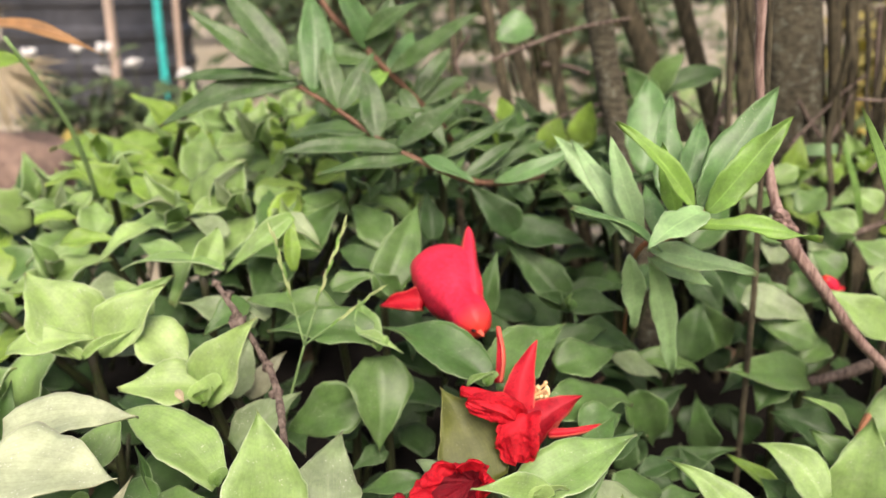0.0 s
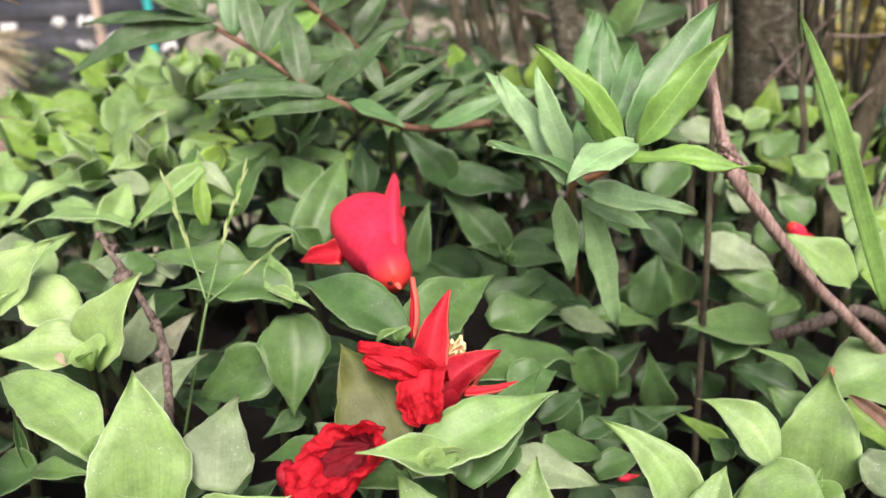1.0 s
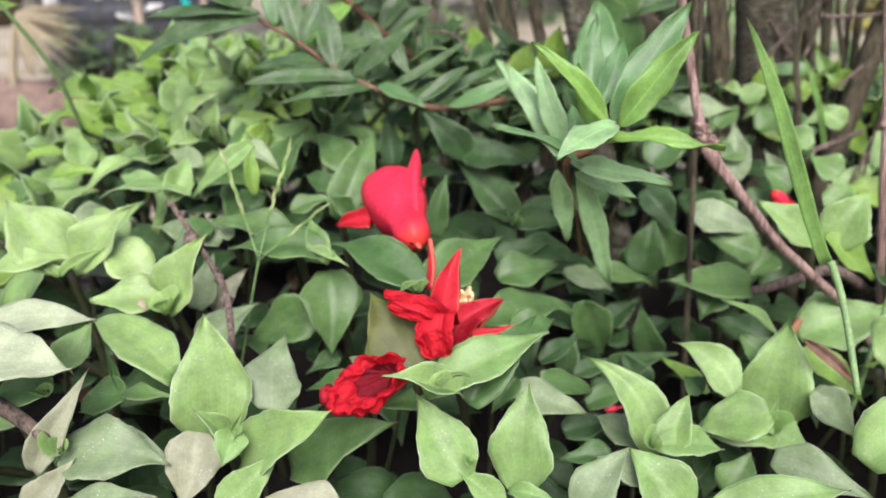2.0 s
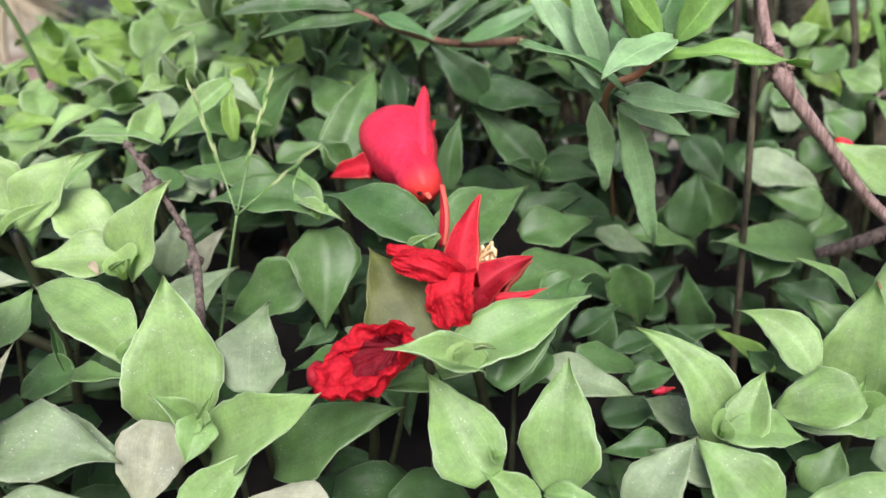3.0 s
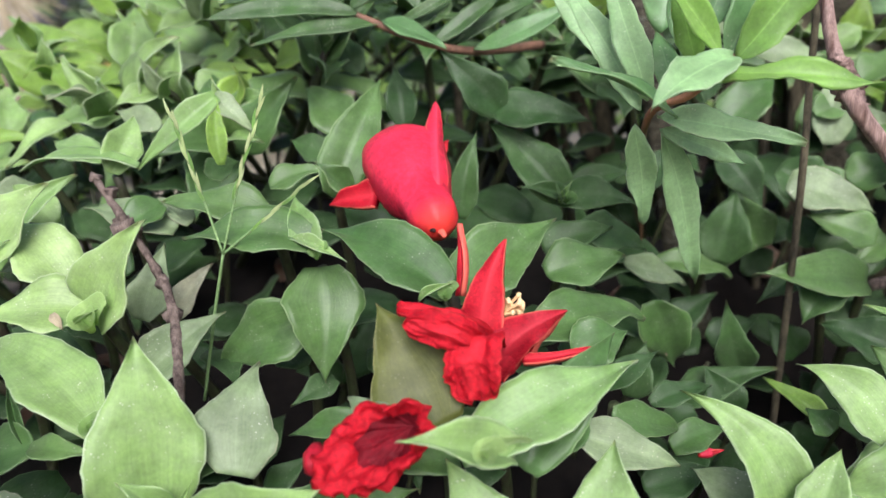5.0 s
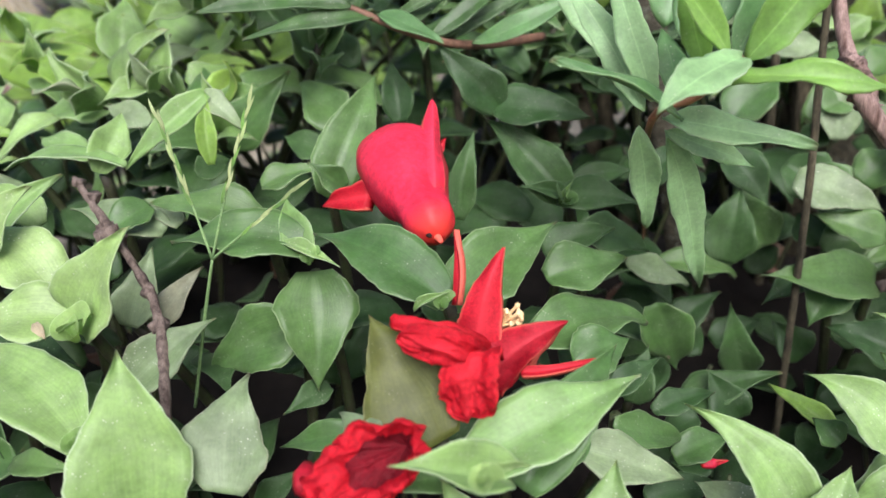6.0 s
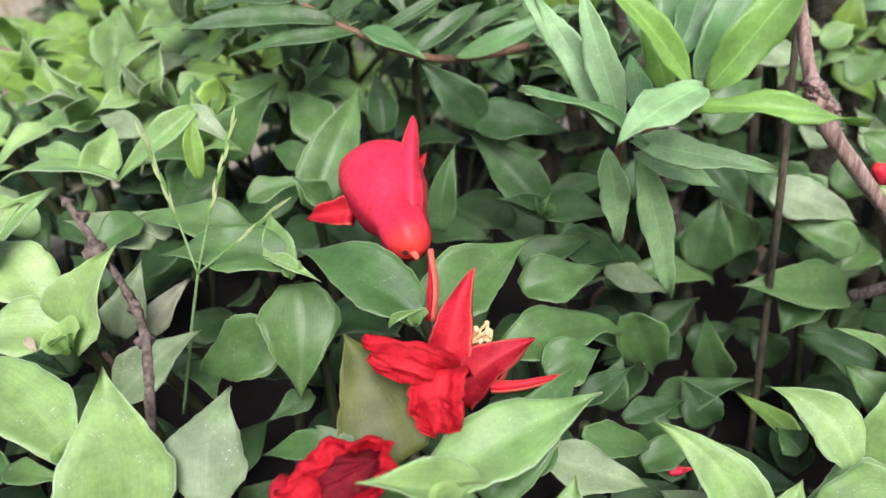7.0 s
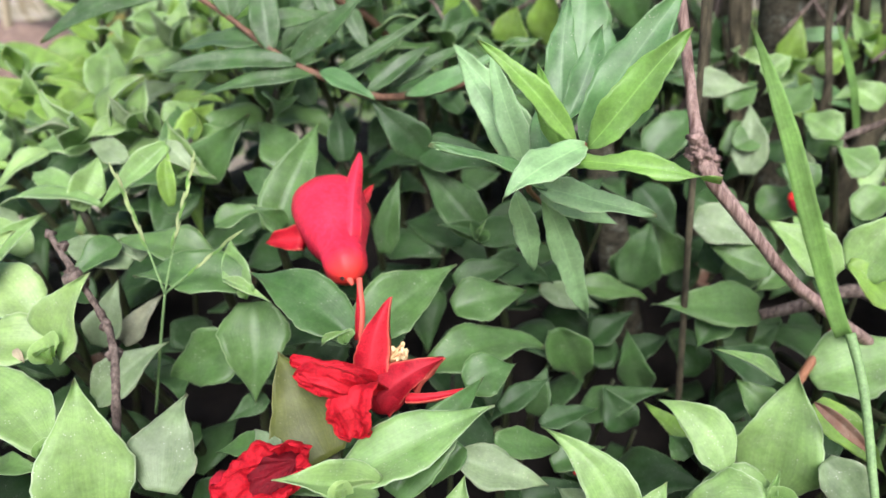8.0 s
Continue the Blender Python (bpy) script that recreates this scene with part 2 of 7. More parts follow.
# bed soil near black: the shade under the leaves is painted into it
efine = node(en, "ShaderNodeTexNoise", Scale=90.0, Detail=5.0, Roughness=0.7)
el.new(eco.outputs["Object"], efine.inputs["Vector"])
eshade = ramp(en, el, efine.outputs[0], (0.35, (0.006, 0.005, 0.004)), (0.65, (0.014, 0.011, 0.008)))
el.new(mixed(en, el, eyard, eshade, esrc), en["Principled BSDF"].inputs["Base Color"])
tank_black = rough_material("tank_black", (0.030, 0.034, 0.042), (0.055, 0.060, 0.070), 6, 0.45, 0.2, 0.004, spec=0.4)
post_wood = rough_material("post_wood", (0.52, 0.42, 0.34), (0.34, 0.26, 0.20), 18, 0.85, 0.7, 0.004, (1, 1, 0.1))
pipe_teal = rough_material("pipe_teal", (0.02, 0.50, 0.46), (0.03, 0.42, 0.40), 8, 0.4, 0.1, 0.001)
stone_brown = rough_material("stone_brown", (0.26, 0.185, 0.14), (0.14, 0.10, 0.08), 14, 0.9, 0.9, 0.012)
blossom_white = rough_material("blossom_white", (0.80, 0.80, 0.78), (0.70, 0.72, 0.66), 90, 0.7)
far_leaf = leaf_material("far_leaf", (0.125, 0.190, 0.070), (0.060, 0.120, 0.040), (0.15, 0.22, 0.08), glow=0.3, dust=0.1)
weed_leaf = leaf_material("weed_leaf", (0.30, 0.42, 0.17), (0.16, 0.27, 0.09), (0.35, 0.44, 0.2), glow=0.3, dust=0.1)
far_yellow = leaf_material("far_yellow", (0.52, 0.40, 0.10), (0.36, 0.34, 0.09), (0.5, 0.42, 0.14), glow=0.3, dust=0.1)
straw_leaf = leaf_material("straw_leaf", (0.50, 0.43, 0.29), (0.38, 0.32, 0.21), (0.55, 0.48, 0.34), rough=0.7, glow=0.25, dust=0.1)
stem_brown = rough_material("stem_brown", (0.21, 0.115, 0.070), (0.115, 0.062, 0.040), 300, 0.6, 0.4, 0.0006)
blade_stem = rough_material("blade_stem", (0.20, 0.32, 0.12), (0.15, 0.25, 0.10), 300, 0.5, 0.2, 0.0003)
dead_leaf = leaf_material("dead_leaf", (0.22, 0.12, 0.07), (0.15, 0.075, 0.045), (0.26, 0.16, 0.09), rough=0.7, glow=0.12, dust=0.3)


# ---- building helpers ----
def thing(name, place, label, category, group="", kind=""):
    ob = new(name)
    ob.empty_display_size = 0.01
    ob.location = place
    return tagged(ob, label, category, group, kind)


def finish(name, mesh, mat, parent=None, label="", smooth=True):
    mesh.materials.append(mat)
    if smooth:
        mesh.shade_smooth()
    ob = new(name, mesh)
    if parent is not None:
        ob.parent = parent
    return tagged(ob, label)


def part(name, bm, mat, parent, label="", smooth=True):
    mesh = bpy.data.meshes.new(name)
    bm.to_mesh(mesh)
    bm.free()
    return finish(name, mesh, mat, parent, label, smooth)


def world_of(ob):
    p = Vector(ob.location)
    return p + world_of(ob.parent) if ob.parent else p


def ovate(u):
    if u < 0.34:
        return 0.34 + 0.66 * math.sin(math.pi / 2 * u / 0.34)
    v = (u - 0.34) / 0.66
    return max(0.0, 1 - v ** 1.75) ** 1.32 + 0.05 * (1 - v) * v + 0.003


def deltoid(u):
    """Broad at the clasping base, straight-sided to a drawn-out point."""
    if u < 0.30:
        return 0.42 + 0.58 * math.sin(math.pi / 2 * u / 0.30)
    v = (u - 0.30) / 0.70
    return max(0.0, 1 - v ** 1.5) ** 1.35 + 0.003


def lance(u):
    return 1.0 * math.sin(math.pi * min(1, u) ** 0.82) ** 0.85 * (1 - 0.18 * u) + 0.06 * (1 - u)


def blade(u):
    return (0.75 + 0.5 * u) * max(0.0, 1 - u ** 3.0) ** 0.9


def petal(u):
    return min(1, 0.4 + 1.9 * u) * max(0.0, 1 - u ** 5) ** 0.6


def tongue(u):
    return (1 - 0.38 * u) * max(0.0, 1 - u ** 4) ** 0.7 + 0.01


def sepal(u):
    return (1 - 0.25 * u) * max(0.0, 1 - u ** 1.8) ** 0.9 + 0.02


def sheet(bm, uv, base, tip, width, face, fold=14, curl=0.06, shape=ovate, nu=20, nv=10, thick=0.00035, wave=0.06, seed=0, droop=0.0, crumple=0.0, twist=0.0, hook=0.0, bend=0.0):
    """Adds one leaf or petal to bm: a thin solid blade from base to tip, its upper side towards face."""
    base, tip, face = Vector(base), Vector(tip), Vector(face)
    a = tip - base
    length = a.length
    ax = a.normalized()
    n = (face - ax * face.dot(ax)).normalized()
    s = ax.cross(n).normalized()
    th = radians(fold)
    grid = []
    for i in range(nu + 1):
        u = i / nu
        w = 0.5 * width * shape(u)
        tw = twist * (u - 0.3)
        s2 = s * math.cos(tw) + n * math.sin(tw)
        n2 = n * math.cos(tw) - s * math.sin(tw)
        c = base + a * u + n * (curl * length * 4 * u * (1 - u)) - n * (droop * length * u * u * (u - 0.0)) - n * (hook * length * max(0.0, (u - 0.7) / 0.3) ** 2)
        c = c + s * (0.02 * length * math.sin(seed * 1.7 + u * 4) + bend * length * 4 * u * (1 - u))
        row = []
        for j in range(nv + 1):
            v = 2 * j / nv - 1
            rip = wave * width * abs(v) ** 2 * math.sin(u * (8 + seed % 4) + seed * 2.3 + (2.0 if v > 0 else 0.0))
            jag = 1 + 0.55 * wave * math.sin(u * 17 + seed * 3.1 + v) + 0.35 * wave * math.sin(u * 47 + seed + 2 * v) + 0.25 * wave * noise.noise(Vector((u * 11, 3.0 if v > 0 else -3.0, seed * 1.3)))
            q = c + s2 * (w * v * jag * math.cos(th)) + n2 * (w * (abs(v) ** 1.12 - 0.25 * v * v) * math.sin(th) + rip)
            if crumple:
                k = q * 330 + Vector((seed, seed * 0.7, 0))
                q = q + noise.noise_vector(k) * crumple + noise.noise_vector(k * 2.6) * crumple * 0.45
            row.append(q)
        grid.append(row)
    top = [[bm.verts.new(q + n * thick * 0.5) for q in row] for row in grid]
    low = [[bm.verts.new(q - n * thick * 0.5) for q in row] for row in grid]

    def quad(vs, uvs):
        f = bm.faces.new(vs)
        for loop, w in zip(f.loops, uvs):
            loop[uv].uv = w

    for i in range(nu):
        for j in range(nv):
            w = [(i / nu, j / nv), (i / nu, (j + 1) / nv), ((i + 1) / nu, (j + 1) / nv), ((i + 1) / nu, j / nv)]
            quad((top[i][j], top[i][j + 1], top[i + 1][j + 1], top[i + 1][j]), w)
            quad((low[i + 1][j], low[i + 1][j + 1], low[i][j + 1], low[i][j]), [w[3], w[2], w[1], w[0]])
    for i in range(nu):
        for j, flip in ((0, False), (nv, True)):
            vs = [top[i][j], top[i + 1][j], low[i + 1][j], low[i][j]]
            quad(vs[::-1] if flip else vs, [(i / nu, j / nv)] * 4)
    for j in range(nv):
        for i, flip in ((0, True), (nu, False)):
            vs = [top[i][j], top[i][j + 1], low[i][j + 1], low[i][j]]
            quad(vs[::-1] if flip else vs, [(i / nu, j / nv)] * 4)


def fresh_bm():
    bm = bmesh.new()
    return bm, bm.loops.layers.uv.new("UVMap")


COUNT = [0]


def leaf(parent, base, tip, width, face, fold, curl, mat, shape=ovate, label="", name="leaf", **more):
    COUNT[0] += 1
    bm, uv = fresh_bm()
    o = world_of(parent)
    if shape is ovate:
        fold, more["wave"] = fold * 1.3, max(0.07, more.get("wave", 0.0))
        if mat not in (leaf_fresh, leaf_bright, leaf_yellow) or COUNT[0] % 4 == 0:
            shape = deltoid
    more.setdefault("hook", 0.05 * ((COUNT[0] * 0.37) % 1) - 0.01 if shape in (ovate, deltoid) else 0.0)
    sheet(bm, uv, Vector(base) - o, Vector(tip) - o, width, face, fold, curl, shape, seed=COUNT[0], **more)
    return part(name, bm, mat, parent, label)


def tube_into(bm, points, radii, sides=10, lump=0.0, seed=0, steps=5):
    """Adds a round, slightly uneven rod through the points to bm."""
    pts = [Vector(p) for p in points]
    fine, rad = [], []
    for i in range(len(pts) - 1):
        p0, p1, p2, p3 = pts[max(i - 1, 0)], pts[i], pts[i + 1], pts[min(i + 2, len(pts) - 1)]
        for k in range(steps):
            t = k / steps
            fine.append(0.5 * ((2 * p1) + (p2 - p0) * t + (2 * p0 - 5 * p1 + 4 * p2 - p3) * t * t + (3 * p1 - p0 - 3 * p2 + p3) * t ** 3))
            rad.append(radii[i] + (radii[i + 1] - radii[i]) * t)
    fine.append(pts[-1])
    rad.append(radii[-1])
    rings, side = [], Vector((0.31, 0.2, 0.93))
    for i, (q, r) in enumerate(zip(fine, rad)):
        d = (fine[min(i + 1, len(fine) - 1)] - fine[max(i - 1, 0)]).normalized()
        x = (side - d * side.dot(d)).normalized()
        side = x
        y = d.cross(x)
        ring = []
        for k in range(sides):
            a = 2 * math.pi * k / sides
            w = x * math.cos(a) + y * math.sin(a)
            rr = r * (1 + lump * noise.noise((q + w * r) * (0.35 / max(r, 1e-5)) + Vector((seed, 0, seed))) + 0.4 * lump * math.sin(5 * a + seed + 0.2 * i))
            ring.append(bm.verts.new(q + w * rr))
        rings.append(ring)
    for r0, r1 in zip(rings, rings[1:]):
        for k in range(sides):
            bm.faces.new((r0[k], r0[(k + 1) % sides], r1[(k + 1) % sides], r1[k]))
    bm.faces.new(rings[0][::-1])
    bm.faces.new(rings[-1])


def rod(name, parent, points, radii, mat, sides=10, lump=0.12, label="", seed=0, steps=5):
    bm = bmesh.new()
    o = world_of(parent) if parent else Vector()
    tube_into(bm, [Vector(p) - o for p in points], radii, sides, lump, seed, steps)
    return part(name, bm, mat, parent, label)


def blob_into(bm, centre, size, seed=0, rough=0.25, level=2, freq=1.0):
    made = bmesh.ops.create_icosphere(bm, subdivisions=level, radius=1.0)["verts"]
    for v in made:
        d = v.co.normalized()
        r = 1 + rough * noise.noise(d * 1.7 * freq + Vector((seed, seed * 2, 0))) + 0.4 * rough * noise.noise(d * 4.5 * freq + Vector((0, seed, 3)))
        v.co = Vector((centre[0] + d.x * size[0] * r, centre[1] + d.y * size[1] * r, centre[2] + d.z * size[2] * r))


def furled(parent, base, way, size, mat, seed=0, turns=1.6):
    """A young leaf still rolled into a spiral cone, its point on one side."""
    bm, uv = fresh_bm()
    o, d = Vector(base) - world_of(parent), Vector(way).normalized()
    x = (Vector((1, 0, 0)) - d * d.x).normalized()
    y = d.cross(x)
    na, nh = 34, 6
    rows = []
    for i in range(na + 1):
        t = i / na
        a = seed * 1.3 + 2 * math.pi * turns * t
        top = size * (0.55 + 0.55 * max(0.0, math.cos(a - seed * 1.3 - 0.4)) ** 2 * (0.4 + 0.6 * (1 - t)))
        row = []
        for j in range(nh + 1):
            h = j / nh
            r = size * (0.46 - 0.36 * t) * (0.35 + 0.75 * h ** 1.3) * (1 + 0.25 * h * h * (1 - t))
            row.append(bm.verts.new(o + d * (top * h) + (x * math.cos(a) + y * math.sin(a)) * r))
        rows.append(row)
    for i in range(na):
        for j in range(nh):
            f = bm.faces.new((rows[i][j], rows[i + 1][j], rows[i + 1][j + 1], rows[i][j + 1]))
            for loop, w in zip(f.loops, ((i, j), (i + 1, j), (i + 1, j + 1), (i, j + 1))):
                loop[uv].uv = (0.1 + 0.8 * w[0] / na, 0.25 + 0.745 * w[1] / nh)
    return part("young_leaf", bm, mat, parent, "curled bright young leaf")


# ---- the lie of the land ----
def canopy(x, y):
    """Height of the top of the leaf carpet over the bed."""
    z = 0.130 + 0.33 * (min(y, 0.30) - 0.13)
    z -= 0.010 * (1 + math.tanh((x - 0.05) / 0.024)) * (1 if y < 0.4 else 0.8)
    z -= 0.030 * math.exp(-((x - 0.085) / 0.035) ** 2 - ((y - 0.205) / 0.04) ** 2)
    if x < -0.10:
        z -= 0.45 * (-0.10 - x)
    if y > 0.31:
        z -= 0.17 * (y - 0.31)
    return z


def soil(x, y):
    """Height of the ground: a raised bed that falls away to the yard."""
    bed = canopy(x, min(max(y, 0.0), 0.6)) - 0.092
    r = math.hypot(x * 0.55, y - 0.15)
    k = min(1.0, max(0.0, (r - 0.42) / 0.45))
    k = k * k * (3 - 2 * k)
    return bed * (1 - k) + (-0.14) * k + 0.004 * noise.noise(Vector((x * 30, y * 30, 0)))


# ---- ground: one sheet to the horizon, fine in the bed and coarse in the yard ----
def axis_steps():
    steps, v, d = [0.0], 0.0, 0.012
    while v < 400:
        if v > 0.6:
            d *= 1.22
        v += d
        steps.append(v)
    return [-s for s in steps[:0:-1]] + steps


xs = axis_steps()
ys = [v + 0.2 for v in xs]
gv = [(x, y, soil(x, y)) for y in ys for x in xs]
w = len(xs)
gf = [(j * w + i, j * w + i + 1, (j + 1) * w + i + 1, (j + 1) * w + i) for j in range(len(ys) - 1) for i in range(w - 1)]
gm = bpy.data.meshes.new("ground")
gm.from_pydata(gv, [], gf)
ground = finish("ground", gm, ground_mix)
tagged(ground, "garden soil of a bed, leaf shade put into its near-black colour, and pale dusty yard earth beyond", "ground", kind="structure")


# ---- groundcover: the shoots that can be told apart ----
def shoot(place, label):
    x, y, z = place
    sh = thing("groundcover_shoot", place, label, "plant", "groundcover shoots")
    k = COUNT[0]
    gx, gy = x + 0.012 * math.sin(k), y + 0.016 + 0.008 * math.cos(k)
    zz = soil(gx, gy)
    rod("stem", sh, [(gx, gy, zz - 0.004), ((x + gx) / 2 + 0.004, (y + gy) / 2 + 0.004, (z + zz) / 2), (x, y + 0.002, z - 0.001)], [0.0013, 0.0013, 0.0012], stem_green, 8, 0.1, "fleshy brownish-green stem")
    return sh


sh = shoot((-0.0550, 0.1580, 0.1384), "pale green groundcover shoot, broad leaves clasping a curled young leaf")
leaf(sh, (-0.0550, 0.1580, 0.1384), (-0.0743, 0.1570, 0.1398), 0.0135, (0.25, -0.42, 0.87), 20, 0.081, leaf_bright)
leaf(sh, (-0.0555, 0.1600, 0.1348), (-0.0423, 0.1580, 0.1570), 0.0138, (0.25, -0.52, 0.82), 16, 0.06, leaf_bright)
leaf(sh, (-0.0630, 0.1680, 0.1387), (-0.0807, 0.1770, 0.1504), 0.0138, (0.25, -0.42, 0.87), 16, 0.07, leaf_bright)
leaf(sh, (-0.0568, 0.1550, 0.1380), (-0.0502, 0.1560, 0.1411), 0.0048, (0.38, -0.63, 0.68), 74, 0.135, leaf_bright)
furled(sh, (-0.0541, 0.1555, 0.1365), (0.1, -0.45, 0.9), 0.0073, leaf_bright, 5)
sh = shoot((-0.0462, 0.1360, 0.1284), "light green groundcover shoot with a small folded heart leaf")
leaf(sh, (-0.0462, 0.1360, 0.1284), (-0.0735, 0.1540, 0.1362), 0.0138, (0.25, -0.45, 0.86), 16, 0.07, leaf_fresh, bend=0.06)
leaf(sh, (-0.0619, 0.1400, 0.1228), (-0.0684, 0.1480, 0.1302), 0.0064, (0.47, -0.63, 0.62), 54, 0.068, leaf_mature)
leaf(sh, (-0.0601, 0.1380, 0.1235), (-0.0458, 0.1350, 0.1245), 0.0053, (0.28, -0.42, 0.87), 20, 0.081, leaf_mature)
leaf(sh, (-0.0596, 0.1390, 0.1234), (-0.0736, 0.1400, 0.1175), 0.0112, (0.37, -0.48, 0.80), 20, 0.081, leaf_mature)
leaf(sh, (-0.0674, 0.1240, 0.1193), (-0.0421, 0.1210, 0.1178), 0.0126, (0.32, -0.41, 0.85), 11, 0.068, leaf_old)
furled(sh, (-0.0458, 0.1348, 0.1293), (0.1, -0.45, 0.9), 0.0041, leaf_fresh, 5)
sh = shoot((-0.0356, 0.1290, 0.1169), "tall pale green groundcover shoot with one broad upright leaf")
leaf(sh, (-0.0356, 0.1290, 0.1169), (-0.0378, 0.1380, 0.1451), 0.0192, (0.34, -0.73, 0.58), 14, 0.06, leaf_fresh)
leaf(sh, (-0.0317, 0.1260, 0.1193), (-0.0374, 0.1240, 0.1287), 0.0070, (0.30, -0.53, 0.80), 35, 0.068, leaf_fresh)
leaf(sh, (-0.0307, 0.1250, 0.1194), (-0.0258, 0.1240, 0.1287), 0.0042, (0.32, -0.63, 0.71), 46, 0.068, leaf_fresh)
leaf(sh, (-0.0290, 0.1240, 0.1234), (-0.0302, 0.1170, 0.1185), 0.0083, (0.31, -0.58, 0.76), 22, 0.081, leaf_fresh)
leaf(sh, (-0.0293, 0.1260, 0.1130), (-0.0054, 0.1190, 0.1319), 0.0145, (0.23, -0.57, 0.79), 14, 0.081, leaf_fresh)
leaf(sh, (-0.0230, 0.1325, 0.1223), (-0.0213, 0.1490, 0.1331), 0.0142, (0.16, -0.74, 0.66), 8, 0.05, leaf_old, bend=-0.10)
leaf(sh, (-0.0501, 0.1600, 0.1228), (-0.0345, 0.1700, 0.1318), 0.0119, (0.28, -0.62, 0.73), 24, 0.068, leaf_old)
furled(sh, (-0.0292, 0.1228, 0.1212), (0.1, -0.45, 0.9), 0.0042, leaf_fresh, 0)
sh = shoot((-0.0168, 0.1800, 0.1364), "mid green groundcover shoot with a drooping leaf")
leaf(sh, (-0.0168, 0.1800, 0.1364), (-0.0149, 0.1670, 0.1162), 0.0179, (0.21, -0.85, 0.48), 16, 0.081, leaf_mature)
leaf(sh, (-0.0203, 0.1780, 0.1260), (-0.0417, 0.1780, 0.1135), 0.0163, (0.24, -0.69, 0.68), 19, 0.068, leaf_mature)
leaf(sh, (-0.0161, 0.1760, 0.1432), (-0.0445, 0.1800, 0.1442), 0.0132, (0.16, -0.48, 0.86), 16, 0.108, leaf_mature)
leaf(sh, (-0.0166, 0.1750, 0.1417), (-0.0217, 0.1860, 0.1504), 0.0078, (0.22, -0.86, 0.45), 24, 0.068, leaf_fresh)
leaf(sh, (-0.0212, 0.1760, 0.1446), (-0.0091, 0.1720, 0.1416), 0.0046, (0.13, -0.54, 0.83), 40, 0.068, leaf_fresh)
furled(sh, (-0.0155, 0.1738, 0.1413), (0.1, -0.45, 0.9), 0.0039, leaf_fresh, 0)
sh = shoot((0.0116, 0.1600, 0.1399), "green groundcover shoot spreading two wide leaves under a red flower")
leaf(sh, (0.0116, 0.1600, 0.1399), (-0.0146, 0.1770, 0.1465), 0.0141, (0.08, -0.54, 0.84), 19, 0.095, leaf_mature)
leaf(sh, (0.0109, 0.1640, 0.1384), (0.0329, 0.1830, 0.1441), 0.0159, (-0.02, -0.74, 0.68), 22, 0.027, leaf_mature)
leaf(sh, (0.0062, 0.1560, 0.1406), (0.0127, 0.1570, 0.1439), 0.0043, (0.05, -0.62, 0.78), 54, 0.135, leaf_fresh)
furled(sh, (0.0109, 0.1567, 0.1405), (0.1, -0.45, 0.9), 0.0035, leaf_fresh, 5)
sh = shoot((0.0112, 0.1340, 0.1307), "large light green groundcover rosette with a spiral young leaf")
leaf(sh, (0.0112, 0.1340, 0.1307), (-0.0002, 0.1460, 0.1460), 0.0175, (0.10, -0.78, 0.61), 8, 0.027, leaf_olive)
leaf(sh, (0.0133, 0.1280, 0.1298), (0.0421, 0.1410, 0.1370), 0.0133, (-0.03, -0.37, 0.93), 19, 0.041, leaf_fresh)
leaf(sh, (0.0214, 0.1250, 0.1311), (0.0065, 0.1180, 0.1411), 0.0122, (0.02, -0.45, 0.89), 40, 0.027, leaf_fresh)
leaf(sh, (0.0235, 0.1300, 0.1248), (0.0391, 0.1500, 0.1377), 0.0116, (-0.09, -0.74, 0.67), 19, 0.068, leaf_mature)
leaf(sh, (0.0038, 0.1280, 0.1326), (-0.0051, 0.1400, 0.1317), 0.0063, (0.12, -0.62, 0.78), 19, 0.068, leaf_old)
furled(sh, (0.0175, 0.1160, 0.1389), (0.1, -0.55, 0.83), 0.0040, leaf_bright, 0)
leaf(sh, (0.0166, 0.1165, 0.1399), (0.0238, 0.1185, 0.1397), 0.0058, (-0.05, -0.55, 0.83), 60, 0.10, leaf_bright)
sh = shoot((0.0340, 0.1190, 0.1100), "fresh green groundcover shoot beside the fallen flowers")
leaf(sh, (0.0340, 0.1190, 0.1100), (0.0365, 0.1300, 0.1308), 0.0149, (-0.11, -0.74, 0.66), 16, 0.068, leaf_fresh)
leaf(sh, (0.0221, 0.1150, 0.1167), (0.0111, 0.1270, 0.1298), 0.0140, (0.03, -0.63, 0.78), 14, 0.054, leaf_fresh)
leaf(sh, (0.0338, 0.1500, 0.1155), (0.0528, 0.1500, 0.1083), 0.0107, (-0.09, -0.50, 0.86), 19, 0.054, leaf_old)
leaf(sh, (0.0571, 0.1380, 0.1046), (0.0444, 0.1380, 0.1040), 0.0076, (-0.13, -0.49, 0.86), 19, 0.068, leaf_mature)
leaf(sh, (0.0314, 0.1170, 0.1118), (0.0415, 0.1140, 0.1113), 0.0053, (-0.04, -0.50, 0.87), 32, 0.068, leaf_fresh)
leaf(sh, (0.0301, 0.1140, 0.1106), (0.0198, 0.1160, 0.1183), 0.0084, (0.01, -0.58, 0.81), 27, 0.068, leaf_fresh)
leaf(sh, (0.0348, 0.1500, 0.1193), (0.0281, 0.1450, 0.1126), 0.0075, (-0.05, -0.63, 0.77), 24, 0.068, leaf_mature)
leaf(sh, (0.0258, 0.1720, 0.1238), (0.0537, 0.1890, 0.1167), 0.0136, (-0.06, -0.45, 0.89), 16, 0.135, leaf_mature)
leaf(sh, (0.0346, 0.1650, 0.1233), (0.0460, 0.1720, 0.1246), 0.0113, (-0.09, -0.70, 0.71), 16, 0.081, leaf_mature)
